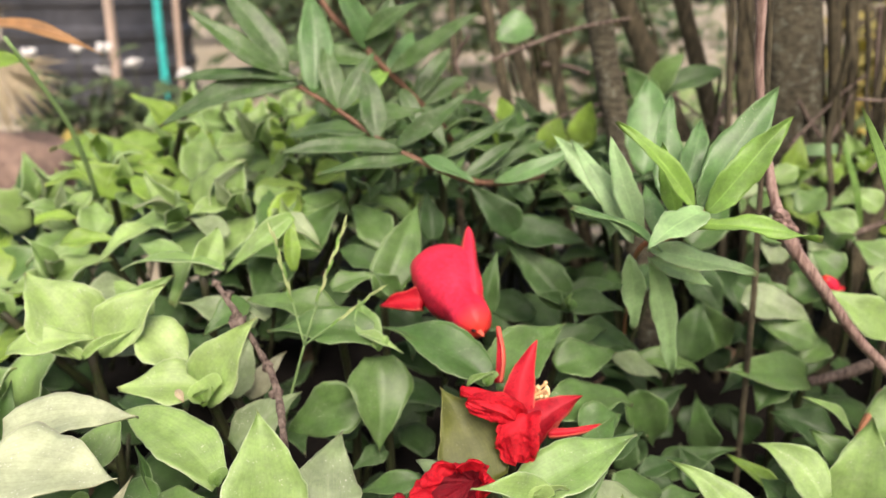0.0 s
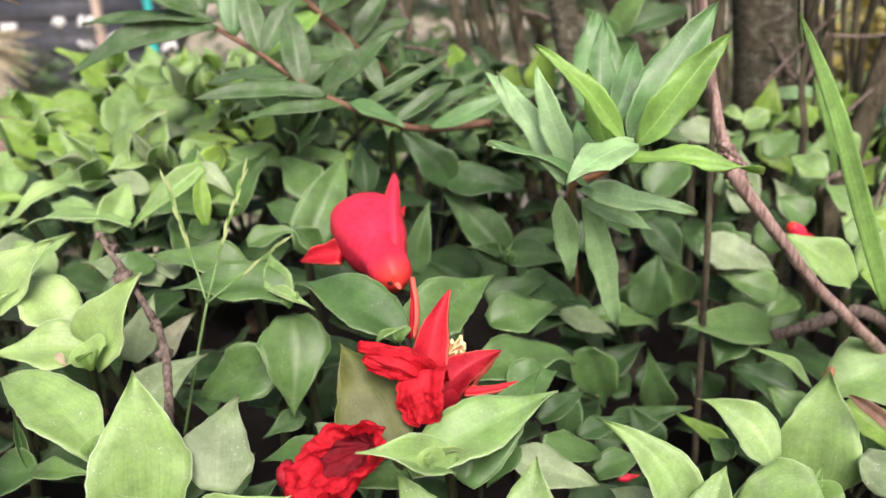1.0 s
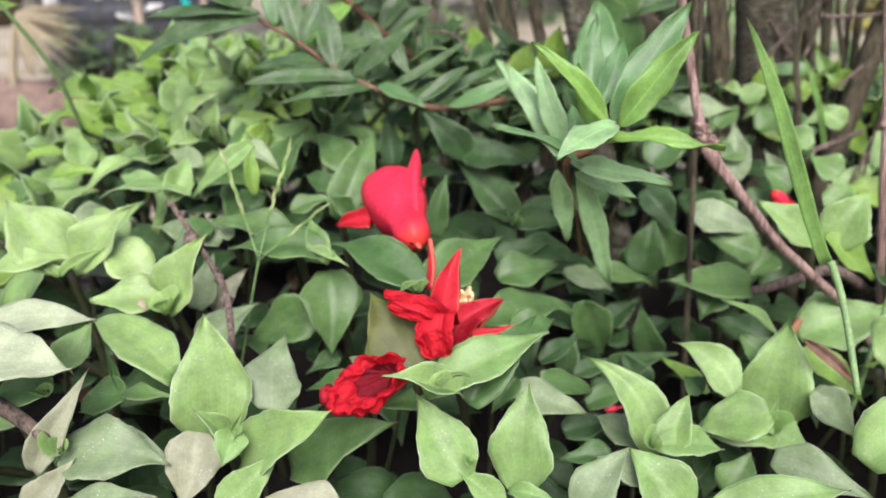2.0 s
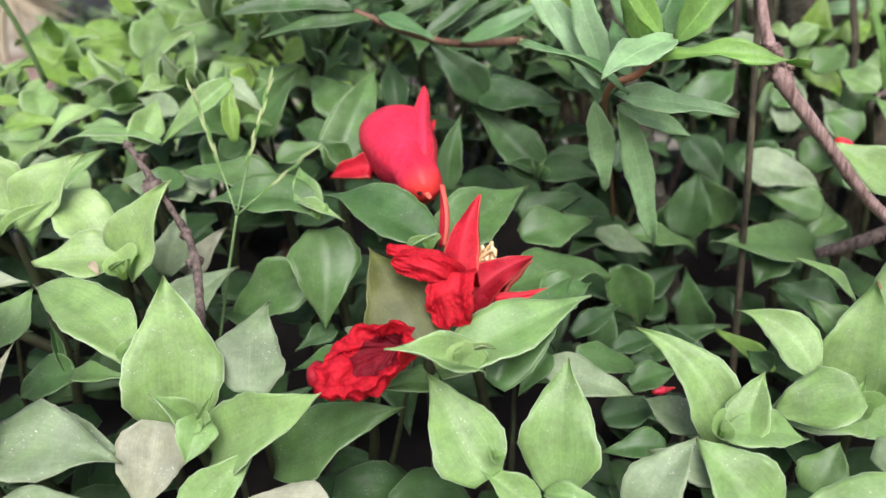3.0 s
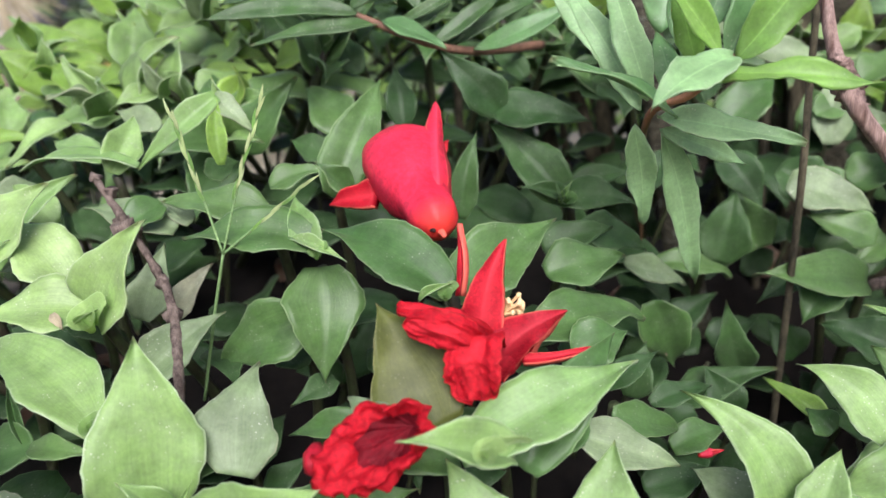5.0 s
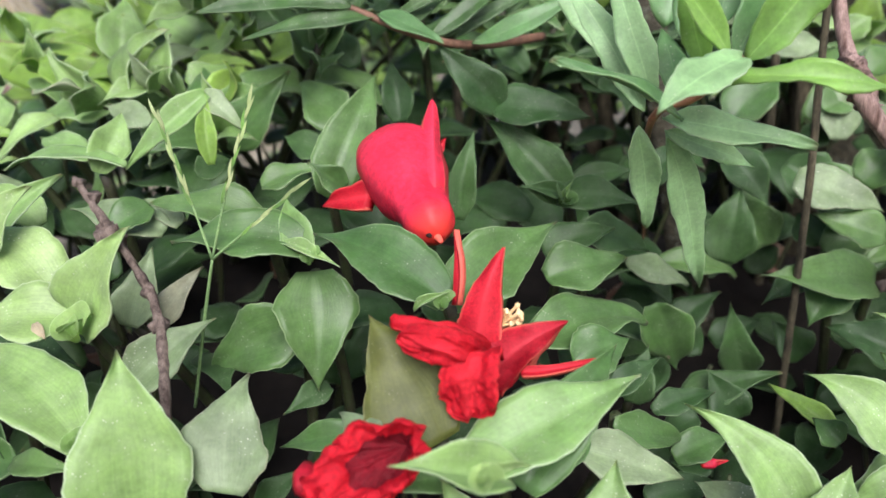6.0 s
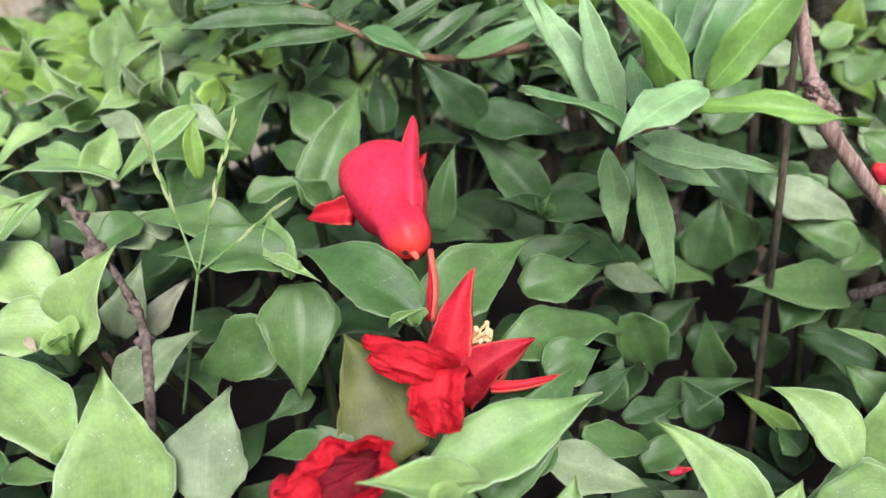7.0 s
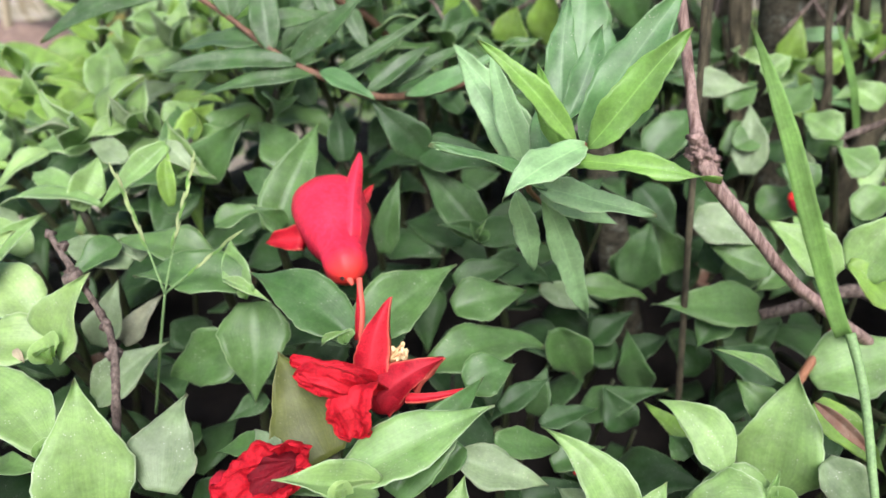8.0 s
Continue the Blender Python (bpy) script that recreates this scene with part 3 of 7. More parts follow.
furled(sh, (0.0234, 0.1156, 0.1203), (0.1, -0.45, 0.9), 0.0030, leaf_fresh, 2)
sh = shoot((0.0672, 0.1340, 0.1079), "light green groundcover shoot with pointed leaves and a pale bud leaf")
leaf(sh, (0.0672, 0.1340, 0.1079), (0.0506, 0.1470, 0.1272), 0.0126, (-0.20, -0.61, 0.77), 20, 0.068, leaf_fresh, bend=0.13)
leaf(sh, (0.0675, 0.1310, 0.1107), (0.0745, 0.1380, 0.1218), 0.0096, (-0.33, -0.71, 0.63), 24, 0.068, leaf_fresh)
leaf(sh, (0.0652, 0.1300, 0.1139), (0.0822, 0.1340, 0.1092), 0.0092, (-0.24, -0.48, 0.85), 22, 0.081, leaf_fresh)
leaf(sh, (0.0947, 0.1420, 0.1144), (0.0790, 0.1460, 0.1055), 0.0140, (-0.28, -0.49, 0.83), 16, 0.05, leaf_fresh, deltoid)
leaf(sh, (0.0901, 0.1520, 0.1124), (0.0766, 0.1635, 0.1214), 0.0113, (-0.27, -0.58, 0.77), 16, 0.068, leaf_fresh, bend=0.12)
leaf(sh, (0.0883, 0.1680, 0.1022), (0.0777, 0.1800, 0.1075), 0.0056, (-0.19, -0.46, 0.87), 27, 0.068, leaf_yellow)
leaf(sh, (0.0646, 0.1420, 0.1059), (0.0545, 0.1500, 0.1080), 0.0097, (-0.16, -0.51, 0.84), 19, 0.068, leaf_old)
leaf(sh, (0.0626, 0.1200, 0.1129), (0.0504, 0.1250, 0.1139), 0.0085, (-0.16, -0.43, 0.89), 16, 0.068, leaf_old)
leaf(sh, (0.0842, 0.1600, 0.1077), (0.0806, 0.1650, 0.1100), 0.0070, (-0.27, -0.61, 0.74), 24, 0.068, leaf_mature)
furled(sh, (0.0642, 0.1290, 0.1141), (0.1, -0.45, 0.9), 0.0048, leaf_fresh, 6)
# the darkest leaves here carry the hollow's shade in their colour
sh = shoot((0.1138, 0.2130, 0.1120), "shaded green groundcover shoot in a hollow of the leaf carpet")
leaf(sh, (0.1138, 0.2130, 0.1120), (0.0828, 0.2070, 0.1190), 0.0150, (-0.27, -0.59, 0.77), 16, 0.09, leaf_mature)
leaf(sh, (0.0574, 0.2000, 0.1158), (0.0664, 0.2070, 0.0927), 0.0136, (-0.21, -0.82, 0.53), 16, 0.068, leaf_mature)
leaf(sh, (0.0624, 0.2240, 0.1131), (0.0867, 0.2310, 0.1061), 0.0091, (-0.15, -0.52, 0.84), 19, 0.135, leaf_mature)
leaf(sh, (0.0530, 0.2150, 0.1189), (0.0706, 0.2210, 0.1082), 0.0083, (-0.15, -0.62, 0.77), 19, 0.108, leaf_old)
leaf(sh, (0.0816, 0.2050, 0.0914), (0.0767, 0.2050, 0.1123), 0.0109, (-0.25, -0.72, 0.65), 16, 0.068, leaf_shaded)
leaf(sh, (0.0636, 0.1950, 0.0891), (0.0864, 0.1950, 0.1003), 0.0106, (-0.16, -0.45, 0.88), 16, 0.068, leaf_shaded)
leaf(sh, (0.1081, 0.2150, 0.0942), (0.1233, 0.2200, 0.1049), 0.0133, (-0.29, -0.55, 0.78), 16, 0.068, leaf_shaded)
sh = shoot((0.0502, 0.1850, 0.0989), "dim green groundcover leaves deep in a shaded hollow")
leaf(sh, (0.0502, 0.1850, 0.0989), (0.0546, 0.1900, 0.1107), 0.0087, (-0.17, -0.78, 0.61), 16, 0.068, leaf_shaded)
leaf(sh, (0.0766, 0.1900, 0.0900), (0.0693, 0.1950, 0.1006), 0.0108, (-0.24, -0.69, 0.69), 16, 0.068, leaf_shaded)
leaf(sh, (0.0801, 0.2250, 0.0880), (0.0937, 0.2280, 0.0946), 0.0103, (-0.20, -0.57, 0.80), 16, 0.068, leaf_shaded)
leaf(sh, (0.1019, 0.2180, 0.0880), (0.0934, 0.2220, 0.0976), 0.0115, (-0.30, -0.71, 0.64), 16, 0.068, leaf_shaded)
leaf(sh, (0.0698, 0.2300, 0.0909), (0.0842, 0.2350, 0.0985), 0.0106, (-0.17, -0.59, 0.79), 16, 0.068, leaf_shaded)
leaf(sh, (0.0655, 0.1850, 0.0946), (0.0560, 0.1850, 0.0882), 0.0086, (-0.15, -0.52, 0.84), 16, 0.068, leaf_shaded)
sh = shoot((0.0817, 0.2400, 0.1050), "shaded green groundcover shoot behind the sprig")
leaf(sh, (0.0817, 0.2400, 0.1050), (0.0898, 0.2460, 0.1234), 0.0158, (-0.25, -0.79, 0.56), 16, 0.081, leaf_mature)
leaf(sh, (0.0970, 0.2430, 0.1087), (0.0891, 0.2500, 0.1259), 0.0154, (-0.28, -0.79, 0.55), 16, 0.081, leaf_mature)
leaf(sh, (0.1077, 0.2400, 0.1337), (0.1138, 0.2360, 0.1233), 0.0126, (-0.35, -0.78, 0.52), 16, 0.068, leaf_mature)
leaf(sh, (0.1185, 0.2380, 0.1181), (0.1051, 0.2430, 0.1269), 0.0138, (-0.28, -0.62, 0.73), 16, 0.081, leaf_shaded)
leaf(sh, (0.1098, 0.2330, 0.1110), (0.1271, 0.2380, 0.1173), 0.0135, (-0.30, -0.60, 0.75), 16, 0.081, leaf_mature)
leaf(sh, (0.1217, 0.2450, 0.1265), (0.1335, 0.2500, 0.1347), 0.0138, (-0.32, -0.63, 0.71), 16, 0.081, leaf_mature)
leaf(sh, (0.1285, 0.2350, 0.1148), (0.1181, 0.2300, 0.1087), 0.0126, (-0.31, -0.59, 0.75), 16, 0.081, leaf_mature)
sh = shoot((-0.0166, 0.2030, 0.1431), "dark green groundcover shoot with an upright pointed leaf")
leaf(sh, (-0.0166, 0.2030, 0.1431), (-0.0075, 0.2260, 0.1667), 0.0145, (0.16, -0.92, 0.36), 19, 0.068, leaf_mature)
leaf(sh, (-0.0166, 0.2300, 0.1508), (-0.0307, 0.2450, 0.1605), 0.0136, (0.18, -0.88, 0.44), 19, 0.068, leaf_mature)
leaf(sh, (-0.0131, 0.2000, 0.1462), (-0.0191, 0.1980, 0.1539), 0.0080, (0.14, -0.68, 0.71), 27, 0.068, leaf_mature)
leaf(sh, (0.0121, 0.2030, 0.1371), (0.0163, 0.2120, 0.1557), 0.0081, (0.02, -0.89, 0.46), 19, 0.068, leaf_shaded)
# dark leaf colour below stands in for the shrub's shade
sh = shoot((0.0385, 0.2120, 0.1380), "dark green groundcover shoot with leaves opening around a bud")
leaf(sh, (0.0385, 0.2120, 0.1380), (0.0188, 0.2250, 0.1536), 0.0134, (-0.04, -0.79, 0.61), 19, 0.081, leaf_shaded)
leaf(sh, (0.0384, 0.2110, 0.1384), (0.0260, 0.2090, 0.1427), 0.0061, (-0.06, -0.73, 0.68), 34, 0.068, leaf_shaded)
leaf(sh, (0.0356, 0.2110, 0.1392), (0.0541, 0.2050, 0.1383), 0.0100, (-0.10, -0.67, 0.73), 16, 0.108, leaf_shaded)
leaf(sh, (0.0361, 0.2090, 0.1377), (0.0389, 0.2100, 0.1434), 0.0048, (-0.08, -0.77, 0.63), 54, 0.068, leaf_fresh)
leaf(sh, (0.0210, 0.2220, 0.1574), (0.0440, 0.2190, 0.1555), 0.0124, (-0.05, -0.67, 0.74), 16, 0.081, leaf_shaded)
leaf(sh, (0.0224, 0.2220, 0.1567), (0.0082, 0.2240, 0.1732), 0.0118, (0.02, -0.91, 0.42), 19, 0.068, leaf_shaded)
leaf(sh, (0.0393, 0.2000, 0.1353), (0.0564, 0.2050, 0.1268), 0.0103, (-0.11, -0.65, 0.76), 16, 0.068, leaf_shaded)
leaf(sh, (0.0310, 0.1950, 0.1320), (0.0471, 0.2000, 0.1358), 0.0094, (-0.08, -0.65, 0.75), 16, 0.068, leaf_shaded)
furled(sh, (0.0373, 0.2081, 0.1379), (0.1, -0.45, 0.9), 0.0054, leaf_mature, 2)
sh = shoot((-0.0680, 0.2020, 0.1512), "bright green groundcover shoot with a slim upright leaf")
leaf(sh, (-0.0680, 0.2020, 0.1512), (-0.0655, 0.2140, 0.1619), 0.0101, (0.42, -0.84, 0.34), 22, 0.054, leaf_fresh)
leaf(sh, (-0.0609, 0.2000, 0.1530), (-0.0916, 0.2050, 0.1521), 0.0062, (0.08, -0.14, 0.99), 19, 0.108, leaf_fresh)
leaf(sh, (-0.0410, 0.1990, 0.1534), (-0.0423, 0.2060, 0.1681), 0.0055, (0.32, -0.90, 0.28), 27, 0.054, leaf_yellow)
leaf(sh, (-0.0421, 0.2060, 0.1678), (-0.0589, 0.1970, 0.1531), 0.0073, (0.28, -0.68, 0.68), 22, 0.068, leaf_fresh)
leaf(sh, (-0.0430, 0.2070, 0.1673), (-0.0342, 0.2050, 0.1587), 0.0063, (0.20, -0.59, 0.78), 22, 0.068, leaf_old)
sh = shoot((-0.0274, 0.1850, 0.1456), "grey-green groundcover shoot of flat spreading leaves")
leaf(sh, (-0.0274, 0.1850, 0.1456), (-0.0521, 0.1900, 0.1488), 0.0114, (0.16, -0.43, 0.89), 16, 0.081, leaf_mature)
leaf(sh, (-0.0494, 0.1890, 0.1425), (-0.0720, 0.1930, 0.1462), 0.0110, (0.21, -0.41, 0.89), 16, 0.05, leaf_old)
leaf(sh, (-0.0929, 0.1850, 0.1388), (-0.0730, 0.1950, 0.1541), 0.0121, (0.32, -0.50, 0.80), 19, 0.068, leaf_fresh)
leaf(sh, (-0.0520, 0.1900, 0.1477), (-0.0616, 0.1800, 0.1428), 0.0086, (0.26, -0.52, 0.82), 19, 0.068, leaf_mature)
leaf(sh, (-0.0309, 0.2000, 0.1475), (-0.0183, 0.2050, 0.1496), 0.0080, (0.12, -0.45, 0.88), 19, 0.068, leaf_mature)
sh = shoot((-0.0855, 0.2620, 0.1632), "sunlit yellow-green groundcover shoot at the back of the bed")
leaf(sh, (-0.0855, 0.2620, 0.1632), (-0.0878, 0.2750, 0.1806), 0.0155, (0.36, -0.90, 0.24), 22, 0.054, leaf_fresh)
leaf(sh, (-0.0823, 0.2620, 0.1631), (-0.1008, 0.2580, 0.1574), 0.0125, (0.19, -0.45, 0.87), 19, 0.081, leaf_yellow)
leaf(sh, (-0.0929, 0.2500, 0.1568), (-0.0801, 0.2620, 0.1563), 0.0111, (0.14, -0.32, 0.94), 19, 0.081, leaf_yellow)
leaf(sh, (-0.0795, 0.2620, 0.1597), (-0.0664, 0.2800, 0.1643), 0.0111, (0.16, -0.46, 0.87), 22, 0.068, leaf_old)
leaf(sh, (-0.1078, 0.2900, 0.1628), (-0.1740, 0.3300, 0.1621), 0.0156, (0.35, -0.67, 0.66), 16, 0.081, leaf_yellow)
leaf(sh, (-0.1379, 0.3200, 0.1644), (-0.1137, 0.3400, 0.1648), 0.0159, (0.26, -0.59, 0.77), 16, 0.081, leaf_yellow)
sh = shoot((-0.1123, 0.2350, 0.1524), "yellow-green groundcover shoot with small cupped leaves")
leaf(sh, (-0.1123, 0.2350, 0.1524), (-0.1151, 0.2450, 0.1616), 0.0126, (0.45, -0.82, 0.35), 22, 0.054, leaf_fresh)
leaf(sh, (-0.1212, 0.2300, 0.1512), (-0.1047, 0.2350, 0.1511), 0.0084, (0.23, -0.42, 0.88), 19, 0.081, leaf_yellow)
leaf(sh, (-0.1369, 0.2450, 0.1543), (-0.1212, 0.2480, 0.1550), 0.0075, (0.18, -0.30, 0.94), 19, 0.081, leaf_yellow)
leaf(sh, (-0.0966, 0.2400, 0.1546), (-0.1087, 0.2250, 0.1463), 0.0080, (0.16, -0.31, 0.94), 19, 0.081, leaf_fresh)
leaf(sh, (-0.0688, 0.2700, 0.1595), (-0.0496, 0.2700, 0.1600), 0.0076, (0.14, -0.47, 0.87), 19, 0.081, leaf_yellow)
sh = shoot((0.1041, 0.1600, 0.0960), "pale green groundcover shoot with a broad upright heart-shaped leaf")
leaf(sh, (0.1041, 0.1600, 0.0960), (0.1069, 0.1680, 0.1258), 0.0205, (-0.34, -0.77, 0.54), 15, 0.05, leaf_fresh, hook=-0.02)
leaf(sh, (0.1013, 0.1540, 0.1022), (0.0770, 0.1465, 0.1040), 0.0168, (-0.20, -0.52, 0.83), 19, 0.05, leaf_fresh, deltoid)
leaf(sh, (0.0989, 0.1520, 0.1040), (0.1088, 0.1480, 0.0965), 0.0100, (-0.26, -0.55, 0.80), 22, 0.05, leaf_fresh, deltoid)
leaf(sh, (0.1003, 0.1530, 0.1003), (0.1018, 0.1540, 0.1103), 0.0052, (-0.29, -0.67, 0.68), 46, 0.068, leaf_fresh)
leaf(sh, (0.1193, 0.1860, 0.1090), (0.1447, 0.1900, 0.1162), 0.0196, (-0.29, -0.56, 0.77), 16, 0.081, leaf_fresh)
leaf(sh, (0.1090, 0.1780, 0.1150), (0.0897, 0.1680, 0.1318), 0.0044, (-0.23, -0.58, 0.78), 24, 0.05, leaf_fresh)
leaf(sh, (0.1138, 0.1700, 0.1160), (0.1261, 0.1580, 0.1047), 0.0093, (-0.30, -0.57, 0.76), 22, 0.068, leaf_yellow)
leaf(sh, (0.1111, 0.1560, 0.1111), (0.1209, 0.1500, 0.1003), 0.0107, (-0.31, -0.59, 0.75), 16, 0.068, leaf_old)
leaf(sh, (0.0734, 0.1120, 0.1097), (0.1000, 0.1120, 0.1168), 0.0106, (-0.19, -0.40, 0.90), 14, 0.068, leaf_fresh)
leaf(sh, (0.0909, 0.1280, 0.1120), (0.1087, 0.1180, 0.1079), 0.0114, (-0.25, -0.48, 0.84), 14, 0.068, leaf_old)
leaf(sh, (0.0456, 0.1140, 0.1090), (0.0580, 0.1220, 0.1193), 0.0111, (-0.11, -0.58, 0.81), 16, 0.068, leaf_old)
leaf(sh, (0.0691, 0.1130, 0.1091), (0.0572, 0.1210, 0.1197), 0.0134, (-0.16, -0.58, 0.80), 14, 0.068, leaf_fresh)
leaf(sh, (0.0830, 0.1300, 0.0997), (0.0893, 0.1360, 0.1071), 0.0106, (-0.23, -0.57, 0.79), 16, 0.068, leaf_mature)
furled(sh, (0.0993, 0.1513, 0.1014), (0.1, -0.45, 0.9), 0.0066, leaf_fresh, 0)
sh = shoot((0.1215, 0.1900, 0.1370), "fresh green groundcover shoot near the shrub stems")
leaf(sh, (0.1215, 0.1900, 0.1370), (0.1061, 0.1960, 0.1493), 0.0123, (-0.26, -0.63, 0.73), 19, 0.081, leaf_fresh)
leaf(sh, (0.1266, 0.1900, 0.1367), (0.1369, 0.1950, 0.1517), 0.0158, (-0.38, -0.71, 0.59), 19, 0.081, leaf_fresh)
leaf(sh, (0.1235, 0.1900, 0.1397), (0.1380, 0.1880, 0.1269), 0.0120, (-0.24, -0.46, 0.86), 19, 0.081, leaf_yellow)
sh = shoot((-0.0881, 0.1720, 0.1414), "sunlit groundcover shoot at the end of the bed")
leaf(sh, (-0.0881, 0.1720, 0.1414), (-0.1034, 0.1780, 0.1606), 0.0208, (0.40, -0.62, 0.68), 19, 0.081, leaf_bright)
leaf(sh, (-0.0843, 0.1700, 0.1432), (-0.0676, 0.1760, 0.1578), 0.0142, (0.32, -0.59, 0.74), 19, 0.081, leaf_bright)
leaf(sh, (-0.0876, 0.1680, 0.1416), (-0.0922, 0.1680, 0.1461), 0.0063, (0.36, -0.56, 0.75), 47, 0.081, leaf_bright)
leaf(sh, (-0.0856, 0.1660, 0.1426), (-0.0739, 0.1680, 0.1499), 0.0062, (0.34, -0.58, 0.75), 47, 0.081, leaf_bright)
leaf(sh, (-0.1034, 0.1650, 0.1453), (-0.0837, 0.1700, 0.1458), 0.0094, (0.25, -0.37, 0.89), 19, 0.081, leaf_bright)
sh = shoot((-0.0794, 0.1180, 0.1491), "very pale dusty groundcover leaf pair close to the edge")
leaf(sh, (-0.0770, 0.1120, 0.1490), (-0.0560, 0.1140, 0.1450), 0.0173, (0.24, -0.34, 0.91), 10, 0.05, leaf_bleached)
leaf(sh, (-0.0810, 0.1240, 0.1480), (-0.0590, 0.1320, 0.1480), 0.0121, (0.22, -0.36, 0.91), 12, 0.07, leaf_bleached)
leaf(sh, (-0.0760, 0.1400, 0.1290), (-0.0710, 0.1500, 0.1370), 0.0091, (0.34, -0.54, 0.77), 16, 0.06, leaf_fresh)
leaf(sh, (-0.0650, 0.1200, 0.1370), (-0.0810, 0.1200, 0.1350), 0.0097, (0.37, -0.50, 0.79), 16, 0.06, leaf_mature)
furled(sh, (-0.0660, 0.1190, 0.1360), (0.1, -0.45, 0.9), 0.0042, leaf_fresh, 3)
sh = shoot((-0.0637, 0.1160, 0.1243), "pale groundcover shoot with withering leaves among dry stems")
leaf(sh, (-0.0637, 0.1160, 0.1243), (-0.0409, 0.1160, 0.1202), 0.0155, (0.29, -0.48, 0.82), 11, 0.068, leaf_old)
leaf(sh, (-0.0699, 0.1140, 0.1200), (-0.0566, 0.1200, 0.1421), 0.0079, (0.43, -0.62, 0.65), 22, 0.068, leaf_withered)
leaf(sh, (-0.0691, 0.1080, 0.1146), (-0.0590, 0.1120, 0.1249), 0.0087, (0.38, -0.52, 0.76), 19, 0.068, leaf_withered)
leaf(sh, (-0.0604, 0.1080, 0.1166), (-0.0406, 0.1070, 0.1185), 0.0072, (0.24, -0.38, 0.89), 16, 0.068, leaf_old)
leaf(sh, (-0.0380, 0.1260, 0.1212), (-0.0407, 0.1160, 0.1075), 0.0141, (0.29, -0.59, 0.75), 19, 0.068, leaf_withered)
leaf(sh, (-0.0297, 0.1130, 0.1096), (-0.0185, 0.1200, 0.1205), 0.0103, (0.24, -0.60, 0.76), 16, 0.068, leaf_fresh)
leaf(sh, (-0.0046, 0.1120, 0.1109), (-0.0207, 0.1140, 0.1130), 0.0101, (0.15, -0.48, 0.86), 16, 0.068, leaf_withered)
leaf(sh, (-0.0206, 0.1340, 0.1053), (0.0059, 0.1340, 0.1177), 0.0150, (0.12, -0.53, 0.84), 11, 0.068, leaf_mature)
furled(sh, (-0.0627, 0.1141, 0.1252), (0.1, -0.45, 0.9), 0.0054, leaf_fresh, 2)
sh = shoot((0.1242, 0.1500, 0.1209), "broad green groundcover shoot at the near edge")
leaf(sh, (0.1242, 0.1500, 0.1209), (0.1392, 0.1550, 0.1309), 0.0188, (-0.32, -0.53, 0.79), 16, 0.081, leaf_fresh)
leaf(sh, (0.1118, 0.1280, 0.1091), (0.1362, 0.1380, 0.1268), 0.0167, (-0.35, -0.56, 0.75), 16, 0.081, leaf_fresh)
sh = shoot((0.0420, 0.1580, 0.1160), "mid green groundcover shoot with rounded leaves under the flower")
leaf(sh, (0.0410, 0.1570, 0.1150), (0.0570, 0.1650, 0.1040), 0.0080, (-0.12, -0.54, 0.84), 18, 0.07, leaf_mature)
leaf(sh, (0.0540, 0.1620, 0.1030), (0.0670, 0.1680, 0.1030), 0.0080, (-0.16, -0.52, 0.84), 18, 0.07, leaf_mature)
leaf(sh, (0.0520, 0.1720, 0.1060), (0.0660, 0.1780, 0.1070), 0.0064, (-0.15, -0.55, 0.82), 18, 0.07, leaf_shaded)
leaf(sh, (0.0470, 0.1520, 0.1010), (0.0610, 0.1580, 0.1010), 0.0094, (-0.14, -0.50, 0.86), 18, 0.07, leaf_shaded)
leaf(sh, (0.0420, 0.1720, 0.1110), (0.0550, 0.1800, 0.1140), 0.0067, (-0.11, -0.57, 0.81), 18, 0.07, leaf_shaded)
# hollow shade is coloured into the darker of these leaves
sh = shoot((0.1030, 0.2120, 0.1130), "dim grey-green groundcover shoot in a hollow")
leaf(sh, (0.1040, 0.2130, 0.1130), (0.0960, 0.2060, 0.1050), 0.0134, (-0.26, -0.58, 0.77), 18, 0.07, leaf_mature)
leaf(sh, (0.1150, 0.1960, 0.1030), (0.0990, 0.2040, 0.1060), 0.0126, (-0.29, -0.55, 0.79), 18, 0.07, leaf_shaded)
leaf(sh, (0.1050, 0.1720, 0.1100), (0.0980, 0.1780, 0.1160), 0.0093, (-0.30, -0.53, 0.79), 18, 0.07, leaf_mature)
leaf(sh, (0.1010, 0.2220, 0.1110), (0.0880, 0.2160, 0.1060), 0.0087, (-0.24, -0.59, 0.77), 18, 0.07, leaf_shaded)
leaf(sh, (0.1240, 0.2220, 0.0990), (0.1120, 0.2280, 0.1030), 0.0118, (-0.29, -0.57, 0.77), 18, 0.07, leaf_shaded)
sh = shoot((-0.0530, 0.1720, 0.1290), "dusty groundcover leaves behind a dry twig")
leaf(sh, (-0.0530, 0.1720, 0.1290), (-0.0490, 0.1800, 0.1430), 0.0096, (0.29, -0.59, 0.75), 18, 0.07, leaf_old)
leaf(sh, (-0.0510, 0.1780, 0.1260), (-0.0410, 0.1840, 0.1360), 0.0074, (0.26, -0.59, 0.76), 18, 0.07, leaf_withered)
leaf(sh, (-0.0500, 0.1840, 0.1200), (-0.0550, 0.1720, 0.1220), 0.0073, (0.28, -0.56, 0.78), 18, 0.07, leaf_shaded)
leaf(sh, (-0.0830, 0.1760, 0.1260), (-0.0630, 0.1680, 0.1230), 0.0080, (0.35, -0.53, 0.77), 18, 0.07, leaf_shaded)
leaf(sh, (-0.0620, 0.1880, 0.1320), (-0.0730, 0.1940, 0.1370), 0.0080, (0.32, -0.59, 0.74), 18, 0.07, leaf_shaded)
